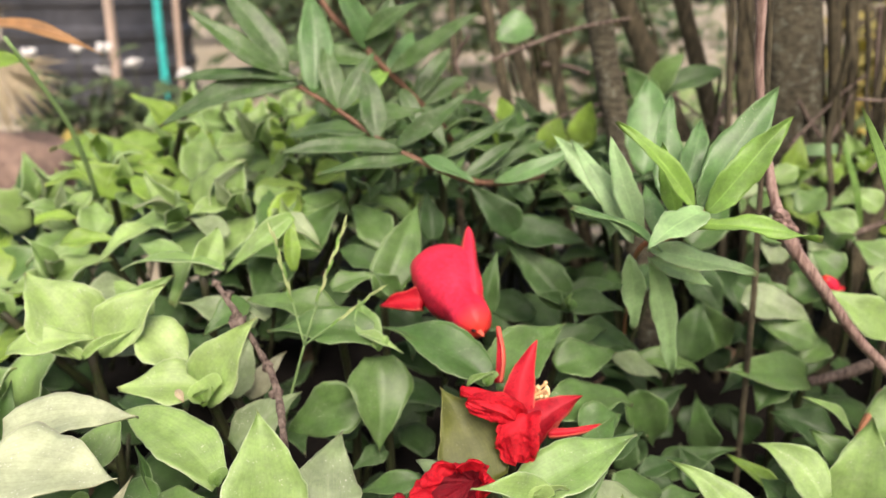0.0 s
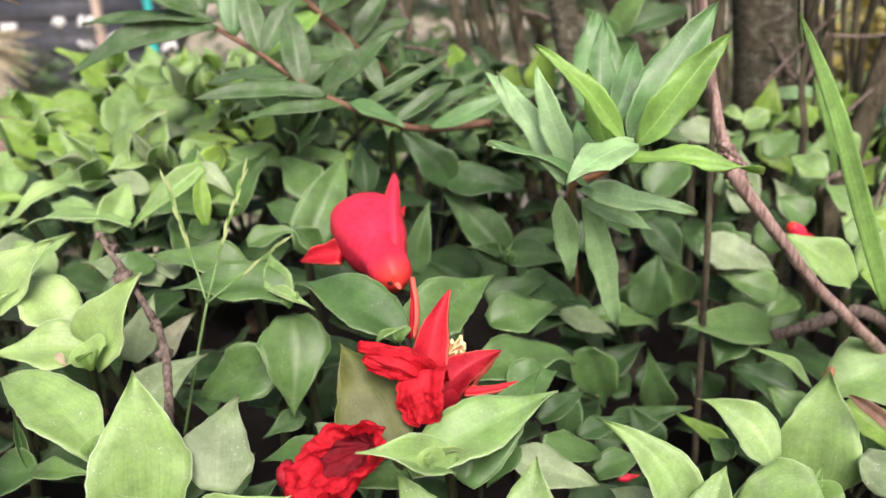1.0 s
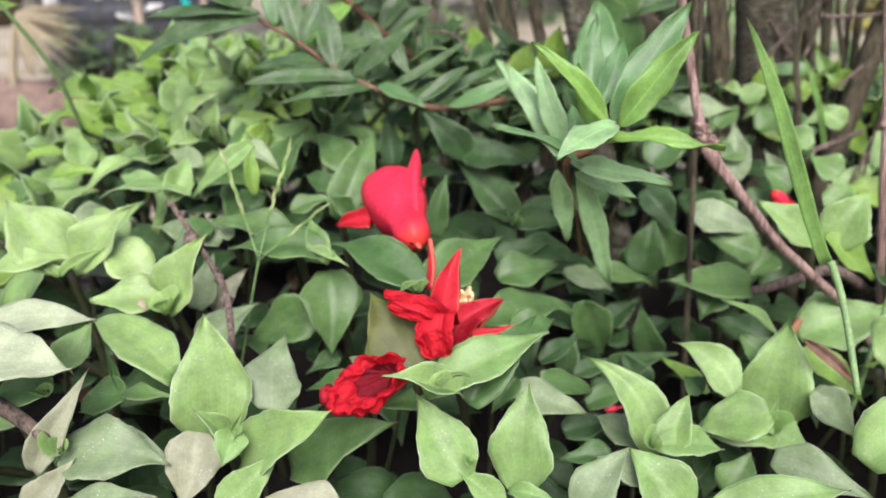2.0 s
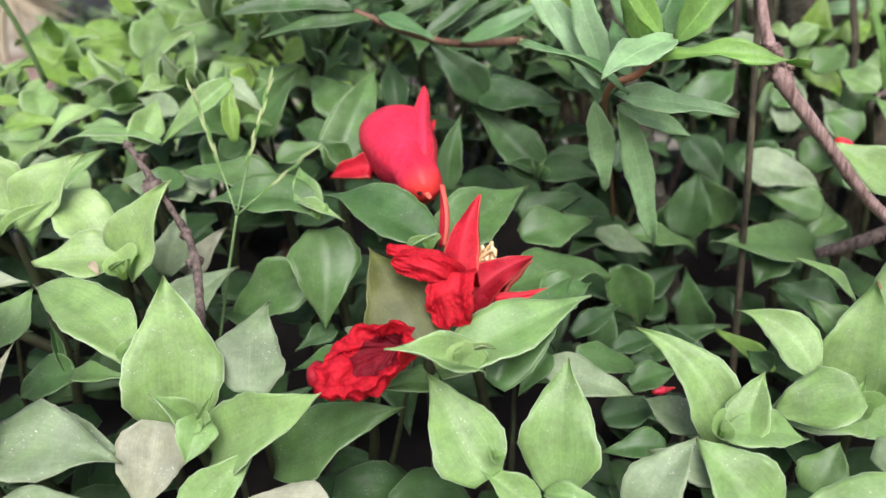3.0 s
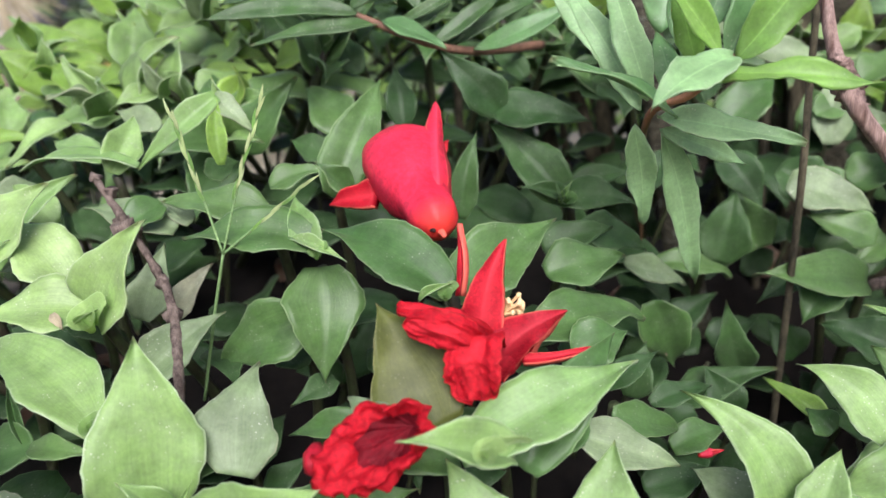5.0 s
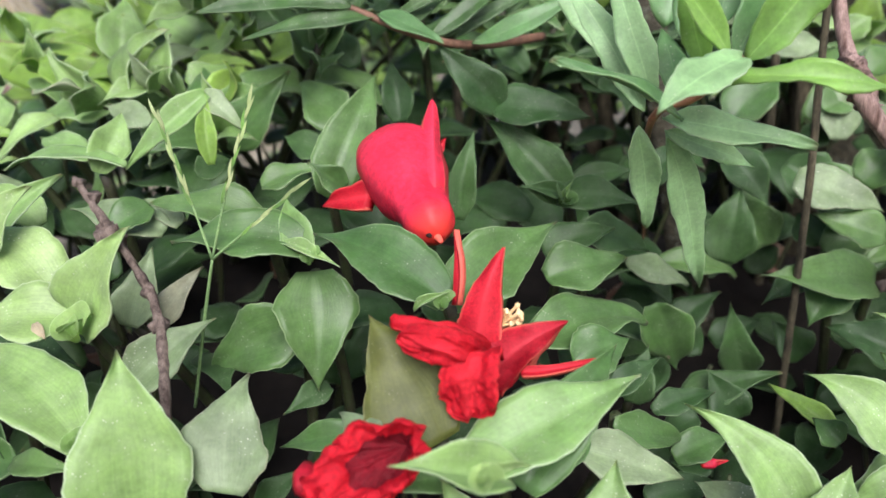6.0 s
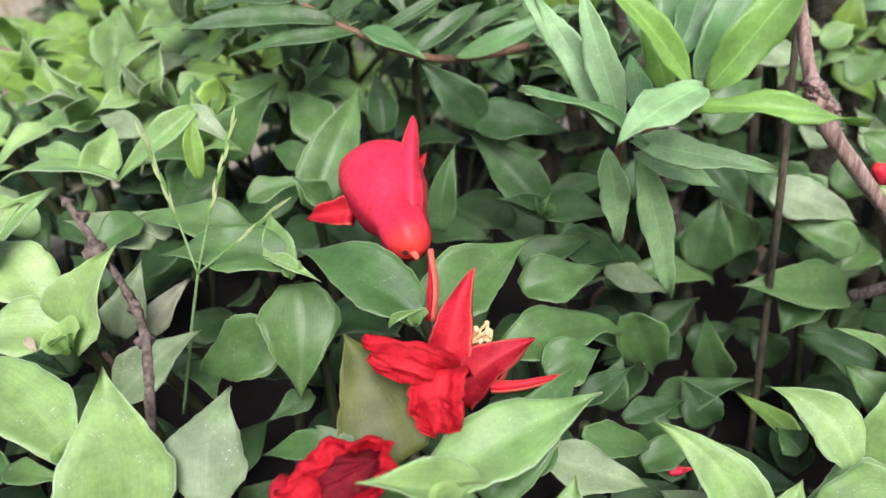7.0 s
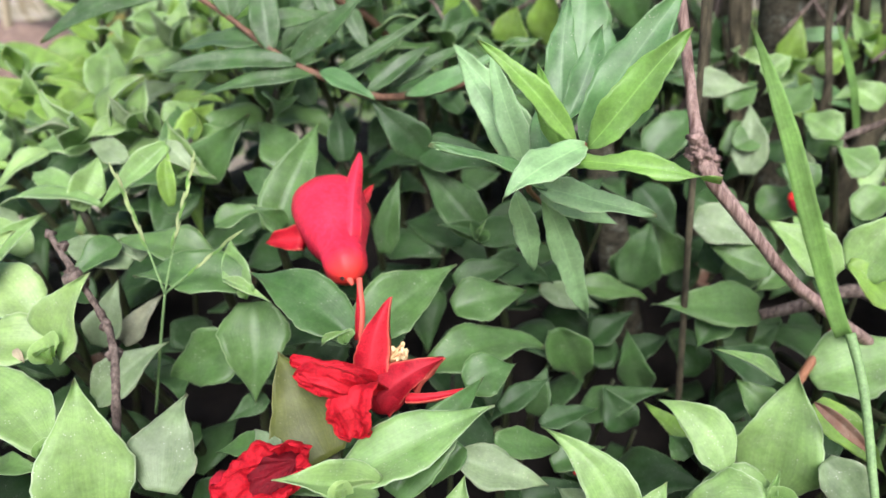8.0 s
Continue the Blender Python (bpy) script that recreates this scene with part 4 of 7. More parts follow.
# back of the bed: shade coloured into the leaves
sh = shoot((-0.0030, 0.2320, 0.1530), "dark green groundcover shoot behind the closed flower")
leaf(sh, (-0.0030, 0.2320, 0.1520), (-0.0050, 0.2420, 0.1660), 0.0092, (0.08, -0.74, 0.67), 18, 0.07, leaf_shaded)
leaf(sh, (-0.0200, 0.2260, 0.1450), (-0.0340, 0.2340, 0.1490), 0.0101, (0.16, -0.70, 0.70), 18, 0.07, leaf_shaded)
leaf(sh, (-0.0180, 0.2620, 0.1600), (-0.0250, 0.2720, 0.1710), 0.0091, (0.13, -0.76, 0.64), 18, 0.07, leaf_shaded)
leaf(sh, (0.0200, 0.2620, 0.1620), (0.0340, 0.2720, 0.1680), 0.0101, (-0.02, -0.77, 0.64), 18, 0.07, leaf_shaded)
leaf(sh, (0.0300, 0.2550, 0.1580), (0.0200, 0.2680, 0.1680), 0.0087, (-0.02, -0.76, 0.65), 18, 0.07, leaf_shaded)
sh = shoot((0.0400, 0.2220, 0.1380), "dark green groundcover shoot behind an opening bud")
leaf(sh, (0.0390, 0.2220, 0.1370), (0.0570, 0.2280, 0.1390), 0.0075, (-0.10, -0.69, 0.72), 18, 0.07, leaf_shaded)
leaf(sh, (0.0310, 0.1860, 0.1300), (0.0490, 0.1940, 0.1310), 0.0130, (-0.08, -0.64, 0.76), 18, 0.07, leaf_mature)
leaf(sh, (0.0820, 0.2320, 0.1100), (0.0880, 0.2400, 0.1290), 0.0159, (-0.20, -0.64, 0.74), 18, 0.07, leaf_shaded)
leaf(sh, (0.0850, 0.2460, 0.1370), (0.0950, 0.2380, 0.1230), 0.0129, (-0.22, -0.66, 0.72), 18, 0.07, leaf_shaded)
leaf(sh, (0.1030, 0.2520, 0.1300), (0.1190, 0.2440, 0.1180), 0.0162, (-0.27, -0.64, 0.72), 18, 0.07, leaf_shaded)
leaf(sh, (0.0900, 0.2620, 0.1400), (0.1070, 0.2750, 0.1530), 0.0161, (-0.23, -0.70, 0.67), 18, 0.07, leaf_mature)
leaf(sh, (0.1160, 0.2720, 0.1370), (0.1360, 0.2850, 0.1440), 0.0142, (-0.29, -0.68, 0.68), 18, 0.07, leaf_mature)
leaf(sh, (0.1090, 0.2360, 0.1120), (0.1060, 0.2460, 0.1180), 0.0113, (-0.26, -0.62, 0.74), 18, 0.07, leaf_shaded)
leaf(sh, (0.0620, 0.2380, 0.1300), (0.0740, 0.2500, 0.1390), 0.0105, (-0.16, -0.68, 0.71), 18, 0.07, leaf_shaded)
sh = shoot((0.1452, 0.2580, 0.1439), "fresh green groundcover shoot beyond the dry branch")
leaf(sh, (0.1312, 0.2700, 0.1503), (0.1438, 0.2800, 0.1573), 0.0126, (-0.25, -0.67, 0.70), 18, 0.07, leaf_mature)
leaf(sh, (0.1458, 0.2580, 0.1464), (0.1372, 0.2680, 0.1517), 0.0116, (-0.27, -0.65, 0.71), 18, 0.07, leaf_fresh)
leaf(sh, (0.1539, 0.2500, 0.1385), (0.1456, 0.2580, 0.1435), 0.0120, (-0.29, -0.62, 0.73), 18, 0.07, leaf_fresh)
leaf(sh, (0.1337, 0.2400, 0.1376), (0.1245, 0.2460, 0.1434), 0.0125, (-0.25, -0.63, 0.74), 18, 0.07, leaf_mature)
leaf(sh, (0.1432, 0.2320, 0.1321), (0.1534, 0.2380, 0.1393), 0.0114, (-0.30, -0.59, 0.75), 18, 0.07, leaf_fresh)
leaf(sh, (0.1179, 0.2800, 0.1500), (0.1295, 0.2900, 0.1553), 0.0112, (-0.21, -0.68, 0.70), 18, 0.07, leaf_mature)
leaf(sh, (0.1169, 0.2650, 0.1416), (0.1289, 0.2700, 0.1441), 0.0106, (-0.21, -0.66, 0.72), 18, 0.07, leaf_mature)
leaf(sh, (0.1343, 0.3000, 0.1548), (0.1435, 0.3020, 0.1616), 0.0108, (-0.24, -0.69, 0.68), 18, 0.07, leaf_fresh)
leaf(sh, (0.1690, 0.2850, 0.1475), (0.1597, 0.2920, 0.1535), 0.0122, (-0.30, -0.65, 0.70), 18, 0.07, leaf_fresh)
leaf(sh, (0.1549, 0.3050, 0.1541), (0.1644, 0.3080, 0.1611), 0.0111, (-0.28, -0.68, 0.68), 18, 0.07, leaf_yellow)
sh = shoot((-0.0054, 0.1500, 0.1205), "dusty green groundcover leaves under the fallen petals")
leaf(sh, (-0.0047, 0.1490, 0.1212), (-0.0192, 0.1500, 0.1160), 0.0062, (0.14, -0.54, 0.83), 16, 0.06, leaf_mature)
leaf(sh, (0.0128, 0.1370, 0.1216), (0.0021, 0.1310, 0.1237), 0.0064, (0.06, -0.52, 0.85), 16, 0.06, leaf_mature)
leaf(sh, (-0.0142, 0.1720, 0.1135), (-0.0228, 0.1650, 0.1125), 0.0062, (0.15, -0.55, 0.82), 16, 0.06, leaf_shaded)
leaf(sh, (-0.0223, 0.1420, 0.1094), (-0.0139, 0.1460, 0.1153), 0.0059, (0.17, -0.50, 0.85), 16, 0.06, leaf_shaded)
leaf(sh, (-0.0843, 0.1980, 0.1325), (-0.0942, 0.1900, 0.1319), 0.0087, (0.38, -0.57, 0.73), 16, 0.06, leaf_old)
leaf(sh, (-0.0955, 0.2160, 0.1428), (-0.1066, 0.2060, 0.1421), 0.0099, (0.40, -0.60, 0.70), 16, 0.06, leaf_old)
sh = shoot((-0.0783, 0.1900, 0.1412), "pale green groundcover shoot at the open side of the bed")
leaf(sh, (-0.0816, 0.1960, 0.1412), (-0.0935, 0.2040, 0.1488), 0.0093, (0.40, -0.56, 0.73), 16, 0.06, leaf_fresh)
leaf(sh, (-0.0779, 0.2180, 0.1495), (-0.0946, 0.2260, 0.1529), 0.0089, (0.37, -0.61, 0.70), 16, 0.06, leaf_fresh)
leaf(sh, (-0.0680, 0.2320, 0.1535), (-0.0834, 0.2400, 0.1570), 0.0085, (0.33, -0.64, 0.69), 16, 0.06, leaf_old)
leaf(sh, (-0.0465, 0.1900, 0.1432), (-0.0576, 0.1980, 0.1461), 0.0064, (0.30, -0.59, 0.75), 16, 0.06, leaf_old)
leaf(sh, (-0.0499, 0.2120, 0.1465), (-0.0437, 0.2200, 0.1477), 0.0075, (0.26, -0.64, 0.73), 16, 0.06, leaf_mature)
leaf(sh, (-0.0956, 0.2500, 0.1602), (-0.1106, 0.2620, 0.1660), 0.0089, (0.39, -0.64, 0.66), 16, 0.06, leaf_yellow)
leaf(sh, (-0.0635, 0.2520, 0.1586), (-0.0544, 0.2620, 0.1623), 0.0098, (0.27, -0.69, 0.67), 16, 0.06, leaf_fresh)
sh = shoot((0.1405, 0.2620, 0.1377), "pale green groundcover shoots between the shrub stems")
leaf(sh, (0.0981, 0.2320, 0.1334), (0.1195, 0.2260, 0.1258), 0.0136, (-0.22, -0.65, 0.73), 16, 0.06, leaf_old)
leaf(sh, (0.1187, 0.2220, 0.1205), (0.1024, 0.2280, 0.1250), 0.0113, (-0.22, -0.63, 0.74), 16, 0.06, leaf_mature)
leaf(sh, (0.1403, 0.2620, 0.1311), (0.1326, 0.2680, 0.1438), 0.0098, (-0.26, -0.67, 0.70), 16, 0.06, leaf_old)
leaf(sh, (0.1214, 0.2620, 0.1334), (0.1233, 0.2750, 0.1535), 0.0120, (-0.23, -0.69, 0.69), 16, 0.06, leaf_old)
leaf(sh, (0.1415, 0.2650, 0.1385), (0.1537, 0.2750, 0.1491), 0.0121, (-0.28, -0.67, 0.69), 16, 0.06, leaf_mature)
leaf(sh, (0.1608, 0.2620, 0.1212), (0.1749, 0.2720, 0.1365), 0.0149, (-0.32, -0.63, 0.70), 16, 0.06, leaf_fresh)
leaf(sh, (0.1755, 0.2550, 0.1277), (0.1620, 0.2600, 0.1316), 0.0135, (-0.33, -0.63, 0.71), 16, 0.06, leaf_yellow)
leaf(sh, (0.1043, 0.2850, 0.1571), (0.1262, 0.2850, 0.1551), 0.0115, (-0.21, -0.71, 0.67), 16, 0.06, leaf_old)
leaf(sh, (0.1343, 0.2280, 0.1243), (0.1273, 0.2360, 0.1313), 0.0104, (-0.27, -0.63, 0.73), 16, 0.06, leaf_fresh)
leaf(sh, (0.1812, 0.2750, 0.1327), (0.1861, 0.2850, 0.1502), 0.0133, (-0.34, -0.65, 0.68), 16, 0.06, leaf_fresh)


# ---- groundcover: the rest of the carpet, from a few kinds of shoot ----
def shoot_kind(seed, mats, size, spread):
    """A shoot of alternate clasping leaves round a curled young one, its stem below."""
    r = random.Random(seed)
    sh = thing("groundcover_shoot", (0, 0, 0), "green groundcover shoot with pointed clasping leaves in the leaf carpet", "plant", "groundcover shoots")
    turn = r.uniform(0, 6.28)
    count = r.choice((5, 6, 6, 7))
    for i in range(count):
        a = turn + i * 2.5 + r.uniform(-0.3, 0.3)
        k = i / (count - 1)
        up = radians(spread + 55 * k + r.uniform(-12, 12))
        length = size * (1.0 - 0.45 * k) * r.uniform(0.85, 1.15)
        h = -0.012 * (1 - k) ** 1.2
        d = Vector((math.cos(a) * math.cos(up), math.sin(a) * math.cos(up), math.sin(up)))
        face = Vector((-math.cos(a) * math.sin(up), -math.sin(a) * math.sin(up), math.cos(up)))
        leaf(sh, Vector((0, 0, h)) + d * 0.001, Vector((0, 0, h)) + d * length, length * r.uniform(0.56, 0.68), face, 12 + 22 * k, r.uniform(0.05, 0.11), r.choice(mats), nu=14, nv=8, droop=r.uniform(0.0, 0.2), wave=0.08, bend=r.uniform(-0.10, 0.10))
    rod("stem", sh, [(r.uniform(-0.01, 0.01), r.uniform(-0.01, 0.01), -0.085), (0.003, 0.002, -0.04), (0, 0, 0)], [0.0014, 0.0013, 0.001], stem_green, 6, 0.1, steps=3)
    return sh


kinds = [shoot_kind(11, [leaf_mature, leaf_mature, leaf_shaded], 0.027, 4), shoot_kind(12, [leaf_mature, leaf_fresh], 0.025, 10),
         shoot_kind(13, [leaf_fresh, leaf_fresh, leaf_old], 0.024, 14), shoot_kind(14, [leaf_mature, leaf_shaded, leaf_old], 0.028, 0),
         shoot_kind(15, [leaf_yellow, leaf_fresh], 0.020, 18), shoot_kind(16, [leaf_mature], 0.024, 6), shoot_kind(17, [leaf_shaded], 0.026, 6)]
leaves_now = [Vector(world_of(o.parent)) + sum((Vector(c) for c in o.bound_box), Vector()) / 8 for o in scene.objects if o.name.startswith("leaf") and o.parent and o.parent not in kinds]
rr = random.Random(5)
used = set()


def lean(r, amount):
    """Shoots nod to the open, southern side of the bed."""
    tip = Matrix.Rotation(radians(38) + r.uniform(-amount, amount), 4, "X")
    return Matrix.Rotation(r.uniform(-1.2, 1.2), 4, "Z") @ tip @ Matrix.Rotation(r.uniform(0, 6.28), 4, "Z")


def crowd(x, y):
    return min([9.0] + [math.hypot(x - p.x, y - p.y) for p in leaves_now])


HOLLOWS = ((-0.019, 0.165), (-0.017, 0.145), (0.049, 0.180), (0.071, 0.200), (0.091, 0.212), (0.067, 0.160), (0.041, 0.203), (0.093, 0.240), (-0.035, 0.180), (0.033, 0.165))
STEP = 0.021
spots = []
yy = 0.06
while yy < 0.46:
    xx = -0.30
    while xx < 0.36:
        x, y = xx + rr.uniform(-0.008, 0.008), yy + rr.uniform(-0.008, 0.008)
        xx += STEP * (1 + 0.8 * max(0, yy - 0.25) / 0.2)
        if abs(x - 0.02) > 0.10 + 0.62 * max(0.0, y - 0.02) or y < 0.075:
            continue
        spots.append((x, y))
    yy += STEP * (1 + 0.8 * max(0, yy - 0.25) / 0.2)
for x, y in spots:
    near = crowd(x, y)
    if near < (0.020 if y < 0.20 or (x > -0.02 and y < 0.30) else 0.010) or min(math.hypot(x - a, y - b) for a, b in HOLLOWS) < 0.021:
        continue
    drop = 0.006
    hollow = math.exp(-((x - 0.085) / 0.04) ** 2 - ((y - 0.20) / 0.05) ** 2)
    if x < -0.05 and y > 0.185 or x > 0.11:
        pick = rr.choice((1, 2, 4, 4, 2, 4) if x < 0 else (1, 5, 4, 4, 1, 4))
    # hollow and back: darker kinds put the shade into the leaf colour
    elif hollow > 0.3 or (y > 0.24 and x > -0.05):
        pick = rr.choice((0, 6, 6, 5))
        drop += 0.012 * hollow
    elif x < -0.03:
        pick = rr.choice((1, 2, 3, 2))
    else:
        pick = rr.choice((0, 1, 2, 3, 5, 2))
    z = canopy(x, y) - drop + rr.uniform(-0.006, 0.004)
    scale = rr.uniform(0.92, 1.28)
    m = Matrix.Translation((x, y, z)) @ lean(rr, 0.5) @ Matrix.Scale(scale, 4)
    base = kinds[pick]
    if pick in used:
        ob = copy_thing(base, m)
        ob.matrix_basis = m
    else:
        used.add(pick)
        base.matrix_basis = m

# a lower storey of leaves between the stems, coloured dark to deepen the shade there
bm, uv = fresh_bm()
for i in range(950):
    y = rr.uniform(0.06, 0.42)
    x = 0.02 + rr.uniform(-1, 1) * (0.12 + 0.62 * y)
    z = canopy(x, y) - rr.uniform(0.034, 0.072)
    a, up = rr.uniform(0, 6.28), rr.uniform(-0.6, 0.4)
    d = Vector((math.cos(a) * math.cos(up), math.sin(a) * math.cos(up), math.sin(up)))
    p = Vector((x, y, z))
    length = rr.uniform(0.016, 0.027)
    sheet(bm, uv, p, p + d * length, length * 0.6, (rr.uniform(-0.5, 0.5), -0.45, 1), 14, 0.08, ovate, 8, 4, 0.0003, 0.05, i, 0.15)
under = part("understory_leaves", bm, leaf_shaded, None)
tagged(under, "leaves below the leaf carpet, shade put into their dark green", "foliage", kind="stuff")
# leaf carpet further back, past what can be told apart
bm, uv = fresh_bm()
def in_bed(x, y):
    """The bed's ragged outline."""
    r = math.hypot((x - 0.04) * 0.92, y - 0.24)
    return r < 0.66 + 0.16 * noise.noise(Vector((x * 3.1, y * 3.1, 2))) + 0.05 * noise.noise(Vector((x * 14, y * 14, 5)))


def seen_close(x, y):
    return 0.04 < y < 0.40 and abs(x - 0.02) < 0.11 + 0.62 * max(0.0, y - 0.02)


for i in range(11000):
    y = rr.uniform(-0.50, 1.00)
    x = rr.uniform(-0.85, 0.95)
    if not in_bed(x, y) or seen_close(x, y) or math.hypot(x - 0.01, y - 0.02) < 0.05:
        continue
    z = canopy(x, y) - rr.uniform(0.0, 0.03)
    z = min(z, soil(x, y) + 0.07)
    if y < 0.1:
        z -= 0.02
    a, up = rr.uniform(0, 6.28), rr.uniform(-0.2, 1.1)
    d = Vector((math.cos(a) * math.cos(up), math.sin(a) * math.cos(up), math.sin(up)))
    p = Vector((x, y, z))
    length = rr.uniform(0.02, 0.03)
    sheet(bm, uv, p, p + d * length, length * 0.62, (0, -0.3, 1), 14, 0.08, ovate, 6, 4, 0.0003, 0.04, i, 0.1)
back = part("groundcover_leaves", bm, leaf_yellow, None)
tagged(back, "bright green groundcover leaves at the far end of the bed", "foliage", kind="stuff")
bm, uv = fresh_bm()
bm2 = bmesh.new()
for i in range(150):
    y = rr.uniform(0.06, 0.45)
    x = 0.02 + rr.uniform(-1, 1) * (0.12 + 0.6 * y)
    z = soil(x, y)
    a = rr.uniform(0, 6.28)
    tube_into(bm2, [(x, y, z - 0.003), (x + 0.012 * math.cos(a), y + 0.012 * math.sin(a), z + 0.03), (x + 0.02 * math.cos(a), y + 0.02 * math.sin(a), canopy(x, y) - 0.034)], [0.0009, 0.0008, 0.0006], 5, 0.1, i, 3)
    if i % 5 == 0:
        length = rr.uniform(0.015, 0.03)
        sheet(bm, uv, (x, y, z + 0.004), (x + length * math.cos(a + 1), y + length * math.sin(a + 1), z + 0.007), length * 0.4, (0, 0, 1), 25, 0.1, ovate, 6, 4, 0.0003, 0.08, i, 0.0)
tagged(part("groundcover_stems", bm2, stem_green, None), "thin brownish stems under the leaf carpet", "stems", kind="stuff")
tagged(part("leaf_litter", bm, dead_leaf, None), "curled brown dead leaves on the soil", "leaf litter", kind="stuff")


# ---- pomegranate flowers ----
def lathe(parent, name, start, end, profile, mat, sides=24, lump=0.06, seed=0, ribs=0.0, label=""):
    """A hollow-looking fleshy body turned round the line from start to end: (along, radius) pairs."""
    bm, uv = fresh_bm()
    o = world_of(parent)
    s, e = Vector(start) - o, Vector(end) - o
    d = (e - s).normalized()
    x = d.orthogonal().normalized()
    y = d.cross(x)
    rings = []
    for i, (t, r) in enumerate(profile):
        ring = []
        for k in range(sides):
            a = 2 * math.pi * k / sides
            w = x * math.cos(a) + y * math.sin(a)
            q = s + (e - s) * t
            rr2 = r * (1 + ribs * math.cos(6 * a) + lump * noise.noise((q + w * r) * 140 + Vector((seed, 0, 0))))
            ring.append(bm.verts.new(q + w * rr2))
        rings.append(ring)
    last = len(rings) - 1
    for i in range(last):
        for k in range(sides):
            f = bm.faces.new((rings[i][k], rings[i][(k + 1) % sides], rings[i + 1][(k + 1) % sides], rings[i + 1][k]))
            t0, t1 = profile[i][0], profile[i + 1][0]
            for loop, q in zip(f.loops, (t0, t0, t1, t1)):
                loop[uv].uv = (q, 0.25)
    f = bm.faces.new(rings[0][::-1])
    for loop in f.loops:
        loop[uv].uv = (0, 0.25)
    f = bm.faces.new(rings[-1])
    for loop in f.loops:
        loop[uv].uv = (0.9, 0.25)
    return part(name, bm, mat, parent, label)


def sepal_of(parent, base, tip, width, face, fold=25, curl=0.06, thick=0.0016, shape=sepal, mat=None, name="sepal", **more):
    COUNT[0] += 1
    bm, uv = fresh_bm()
    o = world_of(parent)
    sheet(bm, uv, Vector(base) - o, Vector(tip) - o, width, face, fold, curl, shape, thick=thick, seed=COUNT[0], **more)
    return part(name, bm, mat or sepal_red, parent)


def ruffle(parent, centre, way, rx, ry, depth, tilt=0.0, seed=0):
    """A crumpled cup of petals round a throat whose dark red holds the cup's shade."""
    o, d = Vector(centre) - world_of(parent), Vector(way).normalized()
    x = (Vector((1, 0, tilt)) - d * d.dot(Vector((1, 0, tilt)))).normalized()
    y = d.cross(x)
    for name, mat, s0, s1 in (("throat", throat_shade, 0.0, 0.62), ("petal", petal_red, 0.62, 1.5)):
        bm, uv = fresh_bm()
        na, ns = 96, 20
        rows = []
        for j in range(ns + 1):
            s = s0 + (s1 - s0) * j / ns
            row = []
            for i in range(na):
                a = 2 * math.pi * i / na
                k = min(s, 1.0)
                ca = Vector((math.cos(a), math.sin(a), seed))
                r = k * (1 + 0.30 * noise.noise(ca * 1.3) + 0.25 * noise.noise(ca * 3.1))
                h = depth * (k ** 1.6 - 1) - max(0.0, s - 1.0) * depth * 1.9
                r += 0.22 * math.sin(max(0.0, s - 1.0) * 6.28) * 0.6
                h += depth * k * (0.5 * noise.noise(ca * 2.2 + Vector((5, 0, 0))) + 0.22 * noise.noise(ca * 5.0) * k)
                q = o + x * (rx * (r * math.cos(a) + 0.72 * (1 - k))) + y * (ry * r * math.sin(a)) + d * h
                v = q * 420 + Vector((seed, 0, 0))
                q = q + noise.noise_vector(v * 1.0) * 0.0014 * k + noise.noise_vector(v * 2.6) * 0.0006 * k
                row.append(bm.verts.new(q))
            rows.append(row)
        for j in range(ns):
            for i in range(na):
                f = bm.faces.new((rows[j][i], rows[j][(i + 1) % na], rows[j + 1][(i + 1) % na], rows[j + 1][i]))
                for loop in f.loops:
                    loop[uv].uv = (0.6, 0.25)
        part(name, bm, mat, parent)


